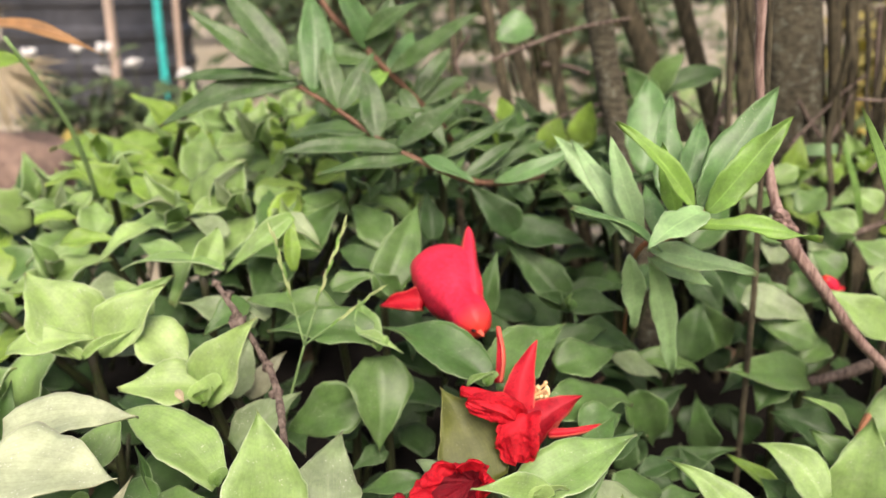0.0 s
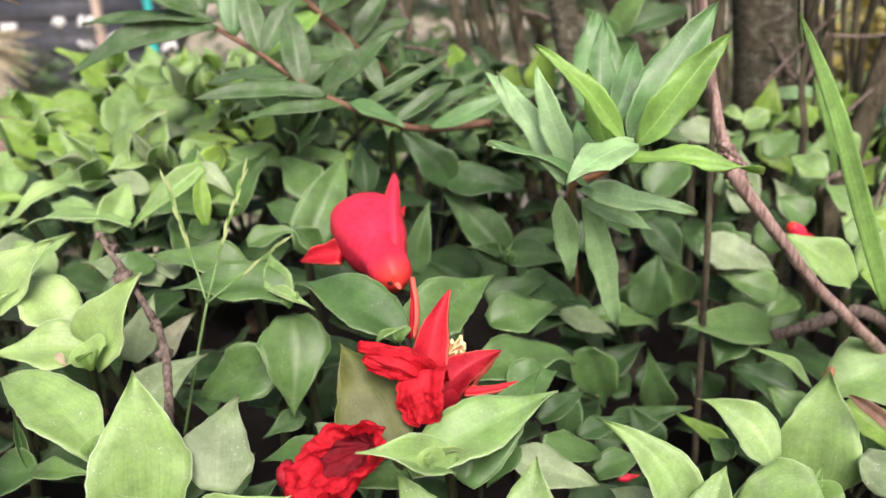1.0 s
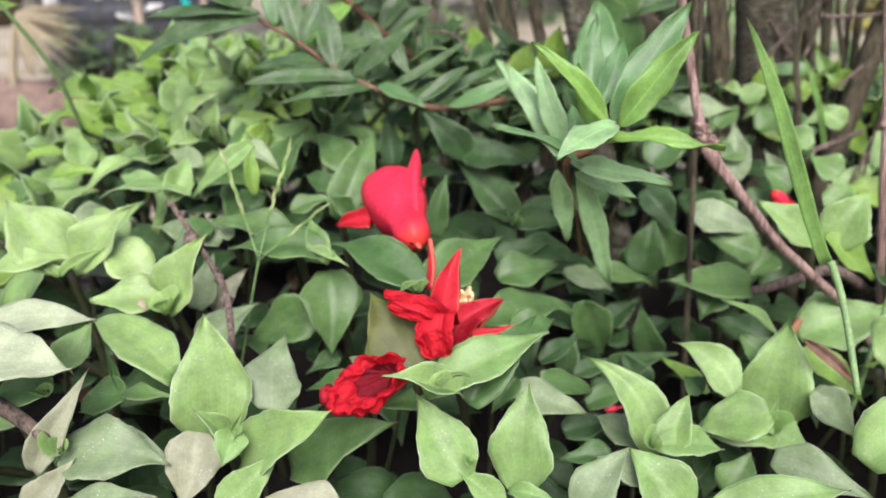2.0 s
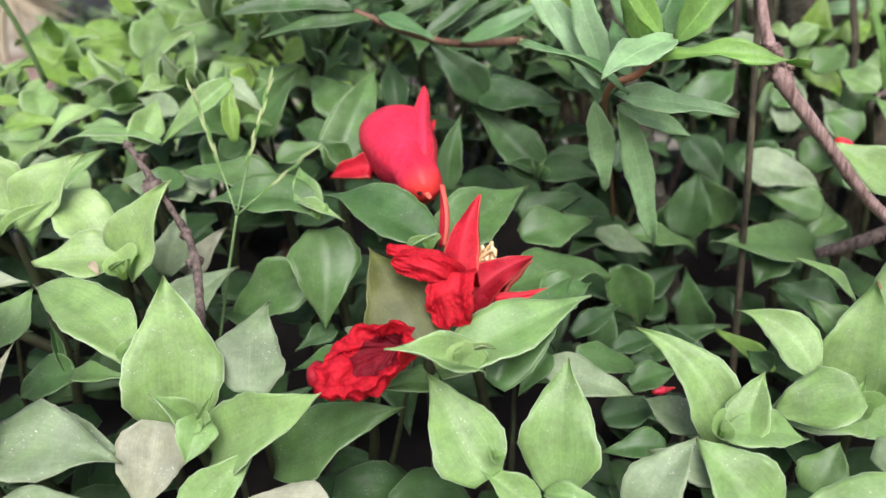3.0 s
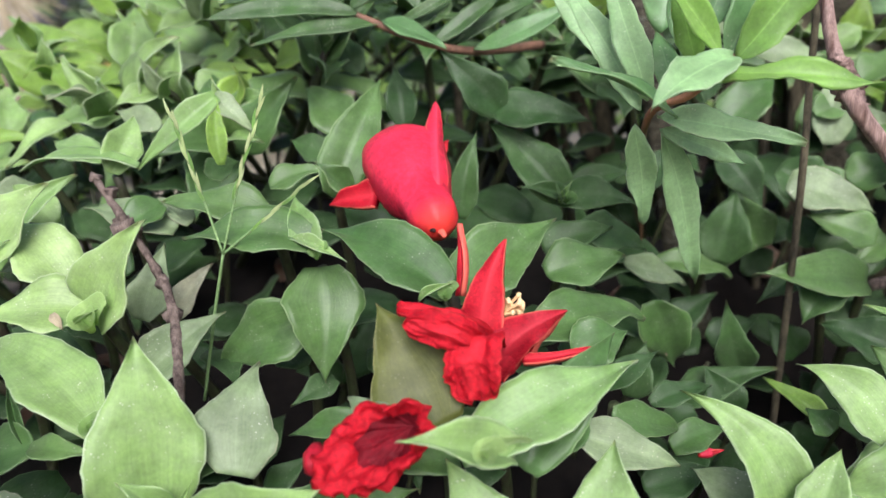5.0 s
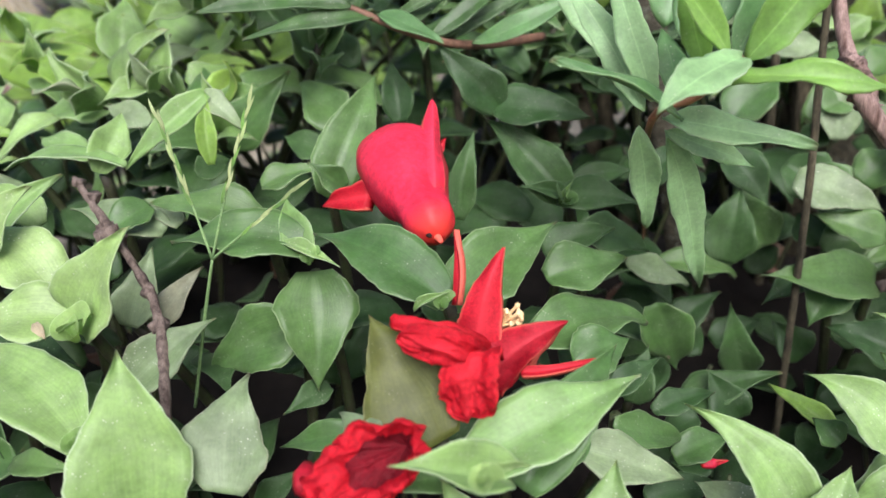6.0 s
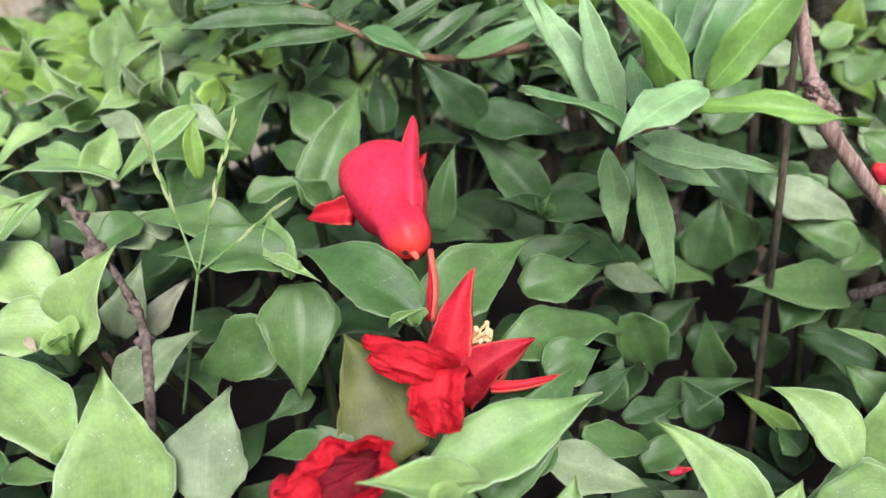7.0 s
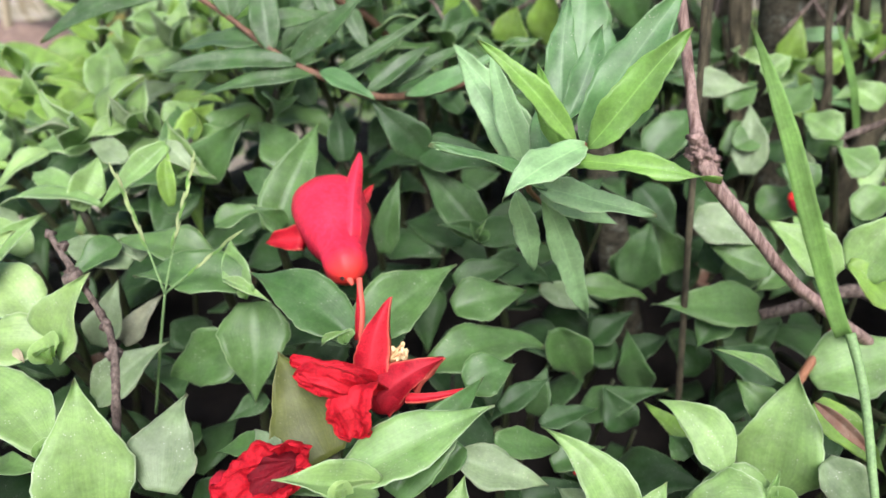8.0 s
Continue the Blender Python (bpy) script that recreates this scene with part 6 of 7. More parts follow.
rod("stalk", br, [(0.0976, 0.2140, 0.0202), (0.0910, 0.2060, 0.1295), (0.0907, 0.2100, 0.1654), (0.0901, 0.2140, 0.2017), (0.0892, 0.2180, 0.2312)], [0.0009, 0.0009, 0.0008, 0.0008, 0.0008], stem_bark, 10, 0.15, "", 1)
br = thing("young_cane", (0.1590, 0.2140, 0.0879), "slender upright cane, dark below and pinkish above", "stem")
rod("cane", br, [(0.1590, 0.2140, 0.0879), (0.1526, 0.2160, 0.1361), (0.1495, 0.2180, 0.1644), (0.1446, 0.2200, 0.1994), (0.1389, 0.2220, 0.2391)], [0.0012, 0.0012, 0.0011, 0.0010, 0.0010], branch_bark, 10, 0.15, "", 1)
bm = bmesh.new()
blob_into(bm, Vector((0.1495, 0.2180, 0.1644)) - world_of(br), (0.0018, 0.0018, 0.0018), 3, 0.3, 2)
part("joint", bm, branch_bark, br)
bm = bmesh.new()
blob_into(bm, Vector((0.1543, 0.2180, 0.1312)) - world_of(br), (0.0017, 0.0017, 0.0017), 3, 0.3, 2)
part("joint", bm, branch_bark, br)
br = thing("dead_stub", (-0.0809, 0.1160, 0.1395), "thick red-brown dry stem end at the near edge", "stem")
rod("stub", br, [(-0.0809, 0.1160, 0.1395), (-0.0739, 0.1150, 0.1362), (-0.0674, 0.1140, 0.1309), (-0.0642, 0.1140, 0.1263)], [0.0017, 0.0016, 0.0014, 0.0010], twig_brown, 10, 0.15, "", 1)
tw = thing("twig", (-0.0325, 0.1390, 0.1329), "short bare brown twig standing among the leaves", "twig")
rod("shaft", tw, [(-0.0332, 0.1370, 0.1263), (-0.0329, 0.1400, 0.1331), (-0.0344, 0.1460, 0.1386), (-0.0365, 0.1520, 0.1433), (-0.0408, 0.1570, 0.1488), (-0.0454, 0.1600, 0.1553), (-0.0520, 0.1650, 0.1629)], [0.0008, 0.0008, 0.0008, 0.0008, 0.0007, 0.0007, 0.0006], twig_brown, 12, 0.42, "", 6, 12)
bm = bmesh.new()
blob_into(bm, Vector((-0.0457, 0.1600, 0.1546)) - world_of(tw), (0.0021, 0.0021, 0.0016), 0, 0.8, 2)
part("knot", bm, twig_brown, tw)
bm = bmesh.new()
blob_into(bm, Vector((-0.0446, 0.1600, 0.1539)) - world_of(tw), (0.0017, 0.0017, 0.0012), 1, 0.8, 2)
part("knot", bm, twig_brown, tw)
bm = bmesh.new()
blob_into(bm, Vector((-0.0468, 0.1610, 0.1556)) - world_of(tw), (0.0014, 0.0014, 0.0011), 2, 0.8, 2)
part("knot", bm, twig_brown, tw)
bm = bmesh.new()
blob_into(bm, Vector((-0.0363, 0.1510, 0.1417)) - world_of(tw), (0.0016, 0.0016, 0.0012), 3, 0.8, 2)
part("knot", bm, twig_brown, tw)
bm = bmesh.new()
blob_into(bm, Vector((-0.0490, 0.1640, 0.1602)) - world_of(tw), (0.0013, 0.0013, 0.0010), 4, 0.8, 2)
part("knot", bm, twig_brown, tw)
bm = bmesh.new()
blob_into(bm, Vector((-0.0389, 0.1550, 0.1463)) - world_of(tw), (0.0013, 0.0013, 0.0010), 5, 0.8, 2)
part("knot", bm, twig_brown, tw)
bm = bmesh.new()
blob_into(bm, Vector((-0.0517, 0.1650, 0.1625)) - world_of(tw), (0.0012, 0.0012, 0.0008), 6, 0.8, 2)
part("knot", bm, twig_brown, tw)
gs = thing("grass_seed_head", (-0.0412, 0.1710, 0.1154), "thin green grass stalk with three seed spikes", "grass")
rod("stalk", gs, [(-0.0433, 0.1710, 0.1096), (-0.0382, 0.1720, 0.1287), (-0.0337, 0.1720, 0.1436)], [0.00035, 0.00035, 0.0003], blade_stem, 6, 0.05)
spike = rod("spike", gs, [(-0.0337, 0.1720, 0.1436), (-0.0371, 0.1750, 0.1565), (-0.0403, 0.1770, 0.1693)], [0.0003, 0.00025, 0.0002], blade_stem, 6, 0.05)
for i in range(9):
    p = Vector((-0.0363, 0.1745, 0.1533)).lerp(Vector((-0.0403, 0.1770, 0.1693)), i / 8)
    d = (Vector((-0.0403, 0.1770, 0.1693)) - Vector((-0.0371, 0.1750, 0.1565))).normalized()
    leaf(spike, p, p + d * 0.0046 + Vector((0.0005 if i % 2 else -0.0005, 0, 0)), 0.0008, (0.1, -1, 0.2), 40, 0.05, spike_green if i % 3 else blade_green, lance, name="spikelet", nu=6, nv=4)
spike = rod("spike", gs, [(-0.0337, 0.1720, 0.1436), (-0.0292, 0.1750, 0.1574), (-0.0239, 0.1780, 0.1712)], [0.0003, 0.00025, 0.0002], blade_stem, 6, 0.05)
for i in range(9):
    p = Vector((-0.0306, 0.1742, 0.1540)).lerp(Vector((-0.0239, 0.1780, 0.1712)), i / 8)
    d = (Vector((-0.0239, 0.1780, 0.1712)) - Vector((-0.0292, 0.1750, 0.1574))).normalized()
    leaf(spike, p, p + d * 0.0046 + Vector((0.0005 if i % 2 else -0.0005, 0, 0)), 0.0008, (0.1, -1, 0.2), 40, 0.05, spike_green if i % 3 else blade_green, lance, name="spikelet", nu=6, nv=4)
spike = rod("spike", gs, [(-0.0337, 0.1720, 0.1436), (-0.0252, 0.1720, 0.1501), (-0.0170, 0.1730, 0.1563)], [0.0003, 0.00025, 0.0002], blade_stem, 6, 0.05)
for i in range(6):
    p = Vector((-0.0273, 0.1717, 0.1485)).lerp(Vector((-0.0170, 0.1730, 0.1563)), i / 5)
    d = (Vector((-0.0170, 0.1730, 0.1563)) - Vector((-0.0252, 0.1720, 0.1501))).normalized()
    leaf(spike, p, p + d * 0.0046 + Vector((0.0005 if i % 2 else -0.0005, 0, 0)), 0.0008, (0.1, -1, 0.2), 40, 0.05, spike_green if i % 3 else blade_green, lance, name="spikelet", nu=6, nv=4)
gb = thing("grass_plant", (0.1038, 0.1383, 0.1498), "long bright green grass blade arching over the leaves", "grass")
leaf(gb, (0.1023, 0.1403, 0.1541), (0.0805, 0.1483, 0.2046), 0.0037, (-0.3, -0.9, 0.3), 14, 0.03, blade_green, blade, name="blade", nu=24, nv=6)
rod("sheath", gb, [(0.1041, 0.1233, 0.1313), (0.1039, 0.1343, 0.1457), (0.1023, 0.1403, 0.1541)], [0.0007, 0.0008, 0.0009], blade_stem, 8, 0.05)
gb = thing("grass_plant", (0.1613, 0.2850, 0.1411), "narrow grass blade beside the shrub stems", "grass")
leaf(gb, (0.1627, 0.2850, 0.1386), (0.1503, 0.2850, 0.1761), 0.0028, (-0.2, -0.9, 0.2), 14, 0.05, blade_green, blade, name="blade", nu=20, nv=4)
gb = thing("grass_plant", (-0.1231, 0.2600, 0.1638), "thin grey-green grass stalk leaning over the bed", "grass")
rod("stalk", gb, [(-0.1191, 0.2550, 0.1606), (-0.1172, 0.2400, 0.1870), (-0.1246, 0.2250, 0.2152)], [0.0009, 0.0008, 0.0006], blade_stem, 8, 0.05)
gb = thing("grass_plant", (0.1270, 0.1650, 0.0960), "crossing grass stalk at the end of the bed", "grass")
rod("stalk", gb, [(0.1288, 0.1700, 0.0924), (0.1333, 0.1720, 0.1177), (0.1395, 0.1780, 0.1464)], [0.0008, 0.0008, 0.0006], blade_stem, 8, 0.05)
hk = thing("seed_husk", (-0.0591, 0.1540, 0.1396), "tiny pale dry husk lying on a leaf", "husk")
leaf(hk, (-0.0593, 0.1535, 0.1413), (-0.0578, 0.1525, 0.1383), 0.0024, (0.2, -0.7, 0.7), 30, 0.1, straw_leaf, name="shell")
dl = thing("dead_leaf", (0.1151, 0.1580, 0.1196), "curled brown dead leaf caught in the groundcover", "leaf")
leaf(dl, (0.1083, 0.1600, 0.1236), (0.1204, 0.1540, 0.1144), 0.0045, (-0.3, -0.8, 0.5), 45, 0.08, dead_leaf, lance, name="blade")


# ---- trunks and stems of the shrub behind the bed ----
shrub = thing("shrub", (0.1, 0.34, 0.06), "old shrub of many rough brown upright stems and dry twigs", "shrub")


def trunk(low, high, radius, mat, label, seed, lump=0.14, shag=0, top=0.55):
    """An upright stem through two places, carried down into the soil and up out of sight."""
    low, high = Vector(low), Vector(high)
    d = (high - low) / max(1e-4, high.z - low.z)
    foot = low + d * (soil(low.x, low.y) - 0.01 - low.z)
    head = high + d * (top - high.z)
    mids = [foot.lerp(head, k) + Vector((0.3 * radius * math.sin(3 * k * 3 + seed), 0.3 * radius * math.cos(4 * k * 3 + seed), 0)) for k in (0.15, 0.3, 0.45, 0.6, 0.8)]
    if shag:
        r = random.Random(seed)
        bm, uv = fresh_bm()
        for i in range(shag):
            k, a = r.uniform(0.1, 0.75), r.uniform(0, 6.28)
            out = Vector((math.cos(a), math.sin(a), 0))
            p = foot.lerp(head, k) + out * radius * 1.02 - world_of(shrub)
            e = p + d.normalized() * r.uniform(0.015, 0.045) + out * r.uniform(0.0, 0.004) + Vector((r.uniform(-0.004, 0.004), 0, 0))
            sheet(bm, uv, p, e, r.uniform(0.0012, 0.003), out, 20, r.uniform(-0.08, 0.08), lance, 6, 2, 0.0004, 0.2, i, twist=r.uniform(-1.5, 1.5))
        tagged(part("peeling_bark", bm, stem_bark, shrub, "dry peeling strips of bark"), kind="stuff")
    return rod("stem", shrub, [foot, *mids, head], [radius * 1.25, radius * 1.1, radius * 1.02, radius, radius, radius * 0.98, radius * 0.9], mat, 16, lump, label, seed, 6)


trunk((0.1530, 0.3350, 0.1326), (0.1494, 0.3450, 0.2091), 0.0122, trunk_bark, "thick mottled grey shrub trunk with rough bark", 0, 0.08, 4)
trunk((0.1325, 0.3220, 0.1367), (0.1279, 0.3320, 0.2106), 0.0034, stem_bark, "straight grey-brown shrub stem with peeling bark", 1, 0.14, 26)
trunk((0.0698, 0.3000, 0.1784), (0.0649, 0.3100, 0.2089), 0.0048, trunk_bark, "lichen-mottled brown shrub stem", 2, 0.14, 4)
trunk((0.1199, 0.4000, 0.1696), (0.1012, 0.4100, 0.2104), 0.0056, stem_bark, "brown shrub stem in the second row", 3, 0.14, 4)
trunk((0.1405, 0.4000, 0.1689), (0.1284, 0.4100, 0.2066), 0.0043, stem_bark, "leaning brown shrub stem", 4, 0.14, 4)
trunk((0.0318, 0.3550, 0.1703), (0.0239, 0.3650, 0.2037), 0.0024, stem_bark, "slim brown shrub stem", 5, 0.14, 4)
trunk((0.0427, 0.3550, 0.1719), (0.0333, 0.3650, 0.2034), 0.0027, stem_bark, "slim ridged brown shrub stem", 6, 0.14, 8)
trunk((0.0569, 0.3550, 0.1682), (0.0506, 0.3650, 0.2027), 0.0028, stem_bark, "slim dry brown shrub stem", 7, 0.14, 8)
trunk((0.0456, 0.3600, 0.1694), (0.0425, 0.3700, 0.2027), 0.0013, stem_bark, "thin dark shrub shoot", 8, 0.1, 4)
trunk((0.0065, 0.3550, 0.1762), (0.0053, 0.3650, 0.2044), 0.0015, stem_bark, "thin dark dead shoot", 9, 0.1, 4)
trunk((0.1748, 0.3000, 0.1301), (0.1966, 0.3120, 0.2092), 0.0040, stem_bark, "leaning dark brown shrub stem", 10, 0.14, 4)
trunk((0.1773, 0.3300, 0.1249), (0.1678, 0.3400, 0.2087), 0.0027, stem_bark, "tangled dry vine-wrapped stem", 11, 0.25, 26)
trunk((0.1834, 0.3350, 0.1232), (0.1788, 0.3450, 0.2080), 0.0019, stem_bark, "dry twisted vine stem", 12, 0.25, 26)
trunk((0.1148, 0.3000, 0.1357), (0.1132, 0.3100, 0.2123), 0.0013, stem_bark, "thin dark dead stem", 13, 0.1, 4)
trunk((0.1289, 0.3800, 0.1336), (0.1495, 0.3900, 0.2068), 0.0014, twig_brown, "thin bare leaning twig", 14, 0.1, 4)
rod("side_twig", shrub, [(0.0460, 0.3600, 0.1971), (0.0585, 0.3640, 0.1958), (0.0678, 0.3600, 0.1926)], [0.0010, 0.0010, 0.0007], twig_brown, 7, 0.2, "", 0)
rod("side_twig", shrub, [(0.0575, 0.3500, 0.1694), (0.0728, 0.3540, 0.1745), (0.0790, 0.3500, 0.1781)], [0.0009, 0.0009, 0.0006], twig_brown, 7, 0.2, "", 1)
rod("side_twig", shrub, [(0.1480, 0.3200, 0.1848), (0.1551, 0.3240, 0.1767), (0.1594, 0.3200, 0.1698)], [0.0010, 0.0010, 0.0007], twig_brown, 7, 0.2, "", 2)
rod("side_twig", shrub, [(0.1603, 0.3200, 0.1610), (0.1678, 0.3240, 0.1738), (0.1694, 0.3200, 0.1876)], [0.0009, 0.0009, 0.0006], twig_brown, 7, 0.2, "", 3)
rod("side_twig", shrub, [(0.2011, 0.3000, 0.1659), (0.1908, 0.3040, 0.1854), (0.1749, 0.3000, 0.2041)], [0.0012, 0.0012, 0.0008], twig_brown, 7, 0.2, "", 4)
rod("side_twig", shrub, [(0.1424, 0.2700, 0.1390), (0.1588, 0.2740, 0.1431), (0.1693, 0.2700, 0.1496)], [0.0012, 0.0012, 0.0008], twig_brown, 7, 0.2, "", 5)
rod("side_twig", shrub, [(0.1485, 0.2650, 0.1449), (0.1684, 0.2690, 0.1220), (0.1711, 0.2650, 0.1509)], [0.0006, 0.0006, 0.0004], twig_brown, 7, 0.2, "", 6)
rod("side_twig", shrub, [(0.1613, 0.3000, 0.1880), (0.1768, 0.3040, 0.1870), (0.1905, 0.3000, 0.1892)], [0.0007, 0.0007, 0.0005], twig_brown, 7, 0.2, "", 7)
rod("side_twig", shrub, [(0.0104, 0.3000, 0.2122), (0.0051, 0.3040, 0.2032), (0.0106, 0.3000, 0.1921)], [0.0008, 0.0008, 0.0006], twig_brown, 7, 0.2, "", 8)
rod("side_twig", shrub, [(0.0762, 0.3300, 0.1848), (0.0894, 0.3340, 0.1863), (0.1012, 0.3300, 0.1876)], [0.0006, 0.0006, 0.0004], twig_brown, 7, 0.2, "", 9)
leaf(shrub, (0.1923, 0.3200, 0.1536), (0.1848, 0.3150, 0.1818), 0.0040, (-0.1, -0.8, 0.6), 16, 0.06, dead_leaf, lance)
rod("leaf_stalk", shrub, [(0.1923, 0.3200, 0.1536), (0.1923 + 0.004, 0.3200 + 0.012, 0.1536 - 0.02)], [0.0006, 0.0008], stem_green, 6, 0.05)
leaf(shrub, (0.1476, 0.3200, 0.1639), (0.1750, 0.3150, 0.1652), 0.0060, (-0.1, -0.8, 0.6), 16, 0.06, lance_mature, lance)
rod("leaf_stalk", shrub, [(0.1476, 0.3200, 0.1639), (0.1476 + 0.004, 0.3200 + 0.012, 0.1639 - 0.02)], [0.0006, 0.0008], stem_green, 6, 0.05)
leaf(shrub, (0.1467, 0.3200, 0.1487), (0.1737, 0.3150, 0.1373), 0.0092, (-0.1, -0.8, 0.6), 16, 0.06, lance_mature, lance)
rod("leaf_stalk", shrub, [(0.1467, 0.3200, 0.1487), (0.1467 + 0.004, 0.3200 + 0.012, 0.1487 - 0.02)], [0.0006, 0.0008], stem_green, 6, 0.05)
leaf(shrub, (0.1023, 0.3200, 0.1514), (0.1303, 0.3150, 0.1465), 0.0102, (-0.1, -0.8, 0.6), 16, 0.06, leaf_mature, lance)
rod("leaf_stalk", shrub, [(0.1023, 0.3200, 0.1514), (0.1023 + 0.004, 0.3200 + 0.012, 0.1514 - 0.02)], [0.0006, 0.0008], stem_green, 6, 0.05)
leaf(shrub, (0.1143, 0.3200, 0.1978), (0.0862, 0.3150, 0.1876), 0.0107, (-0.1, -0.8, 0.6), 16, 0.06, leaf_shaded, lance)
rod("leaf_stalk", shrub, [(0.1143, 0.3200, 0.1978), (0.1143 + 0.004, 0.3200 + 0.012, 0.1978 - 0.02)], [0.0006, 0.0008], stem_green, 6, 0.05)
leaf(shrub, (0.0846, 0.3200, 0.1870), (0.0974, 0.3150, 0.2047), 0.0123, (-0.1, -0.8, 0.6), 16, 0.06, leaf_mature, lance)
rod("leaf_stalk", shrub, [(0.0846, 0.3200, 0.1870), (0.0846 + 0.004, 0.3200 + 0.012, 0.1870 - 0.02)], [0.0006, 0.0008], stem_green, 6, 0.05)
leaf(shrub, (0.0577, 0.3200, 0.1644), (0.0608, 0.3150, 0.1861), 0.0132, (-0.1, -0.8, 0.6), 16, 0.06, leaf_yellow, lance)
rod("leaf_stalk", shrub, [(0.0577, 0.3200, 0.1644), (0.0577 + 0.004, 0.3200 + 0.012, 0.1644 - 0.02)], [0.0006, 0.0008], stem_green, 6, 0.05)
leaf(shrub, (0.0299, 0.3200, 0.1653), (0.0231, 0.3150, 0.1874), 0.0152, (-0.1, -0.8, 0.6), 16, 0.06, leaf_yellow, lance)
rod("leaf_stalk", shrub, [(0.0299, 0.3200, 0.1653), (0.0299 + 0.004, 0.3200 + 0.012, 0.1653 - 0.02)], [0.0006, 0.0008], stem_green, 6, 0.05)
leaf(shrub, (0.0939, 0.3200, 0.1695), (0.0738, 0.3150, 0.1998), 0.0175, (-0.1, -0.8, 0.6), 16, 0.06, leaf_mature, lance)
rod("leaf_stalk", shrub, [(0.0939, 0.3200, 0.1695), (0.0939 + 0.004, 0.3200 + 0.012, 0.1695 - 0.02)], [0.0006, 0.0008], stem_green, 6, 0.05)
leaf(shrub, (0.0450, 0.3200, 0.1623), (0.0486, 0.3150, 0.1793), 0.0152, (-0.1, -0.8, 0.6), 16, 0.06, leaf_yellow, lance)
rod("leaf_stalk", shrub, [(0.0450, 0.3200, 0.1623), (0.0450 + 0.004, 0.3200 + 0.012, 0.1623 - 0.02)], [0.0006, 0.0008], stem_green, 6, 0.05)
leaf(shrub, (0.1974, 0.3200, 0.1272), (0.1749, 0.3150, 0.1476), 0.0130, (-0.1, -0.8, 0.6), 16, 0.06, leaf_yellow, lance)
rod("leaf_stalk", shrub, [(0.1974, 0.3200, 0.1272), (0.1974 + 0.004, 0.3200 + 0.012, 0.1272 - 0.02)], [0.0006, 0.0008], stem_green, 6, 0.05)
leaf(shrub, (0.2098, 0.3200, 0.1295), (0.2107, 0.3150, 0.1541), 0.0145, (-0.1, -0.8, 0.6), 16, 0.06, leaf_yellow, lance)
rod("leaf_stalk", shrub, [(0.2098, 0.3200, 0.1295), (0.2098 + 0.004, 0.3200 + 0.012, 0.1295 - 0.02)], [0.0006, 0.0008], stem_green, 6, 0.05)
leaf(shrub, (0.1107, 0.3200, 0.1588), (0.0894, 0.3150, 0.1656), 0.0116, (-0.1, -0.8, 0.6), 16, 0.06, leaf_old, lance)
rod("leaf_stalk", shrub, [(0.1107, 0.3200, 0.1588), (0.1107 + 0.004, 0.3200 + 0.012, 0.1588 - 0.02)], [0.0006, 0.0008], stem_green, 6, 0.05)
leaf(shrub, (0.1843, 0.3200, 0.1487), (0.1657, 0.3150, 0.1415), 0.0086, (-0.1, -0.8, 0.6), 16, 0.06, leaf_fresh, lance)
rod("leaf_stalk", shrub, [(0.1843, 0.3200, 0.1487), (0.1843 + 0.004, 0.3200 + 0.012, 0.1487 - 0.02)], [0.0006, 0.0008], stem_green, 6, 0.05)
leaf(shrub, (0.2013, 0.3200, 0.1351), (0.1999, 0.3150, 0.1607), 0.0118, (-0.1, -0.8, 0.6), 16, 0.06, leaf_yellow, lance)
rod("leaf_stalk", shrub, [(0.2013, 0.3200, 0.1351), (0.2013 + 0.004, 0.3200 + 0.012, 0.1351 - 0.02)], [0.0006, 0.0008], stem_green, 6, 0.05)
leaf(shrub, (0.1376, 0.3200, 0.1371), (0.1371, 0.3150, 0.1101), 0.0103, (-0.1, -0.8, 0.6), 16, 0.06, leaf_mature, lance)
rod("leaf_stalk", shrub, [(0.1376, 0.3200, 0.1371), (0.1376 + 0.004, 0.3200 + 0.012, 0.1371 - 0.02)], [0.0006, 0.0008], stem_green, 6, 0.05)
leaf(shrub, (0.1693, 0.3200, 0.1158), (0.1564, 0.3150, 0.1352), 0.0121, (-0.1, -0.8, 0.6), 16, 0.06, leaf_mature, lance)
rod("leaf_stalk", shrub, [(0.1693, 0.3200, 0.1158), (0.1693 + 0.004, 0.3200 + 0.012, 0.1158 - 0.02)], [0.0006, 0.0008], stem_green, 6, 0.05)
leaf(shrub, (0.0360, 0.3200, 0.2168), (0.0214, 0.3150, 0.2097), 0.0168, (-0.1, -0.8, 0.6), 16, 0.06, lance_mature, lance)
rod("leaf_stalk", shrub, [(0.0360, 0.3200, 0.2168), (0.0360 + 0.004, 0.3200 + 0.012, 0.2168 - 0.02)], [0.0006, 0.0008], stem_green, 6, 0.05)
rod("vine_strand", shrub, [(0.1684, 0.3177, 0.1261), (0.1627, 0.3128, 0.1486), (0.1657, 0.3147, 0.1680), (0.1643, 0.3206, 0.1865), (0.1637, 0.3193, 0.2054), (0.1621, 0.3178, 0.2234)], [0.0008, 0.0008, 0.0008, 0.0008, 0.0008, 0.0008], stem_bark, 7, 0.3, "dry twisted vine strand", 0)
rod("vine_strand", shrub, [(0.1896, 0.3299, 0.1218), (0.1902, 0.3341, 0.1426), (0.1844, 0.3296, 0.1647), (0.1869, 0.3331, 0.1842), (0.1861, 0.3364, 0.2035), (0.1847, 0.3367, 0.2223)], [0.0011, 0.0011, 0.0011, 0.0011, 0.0011, 0.0011], twig_brown, 7, 0.3, "dry twisted vine strand", 1)
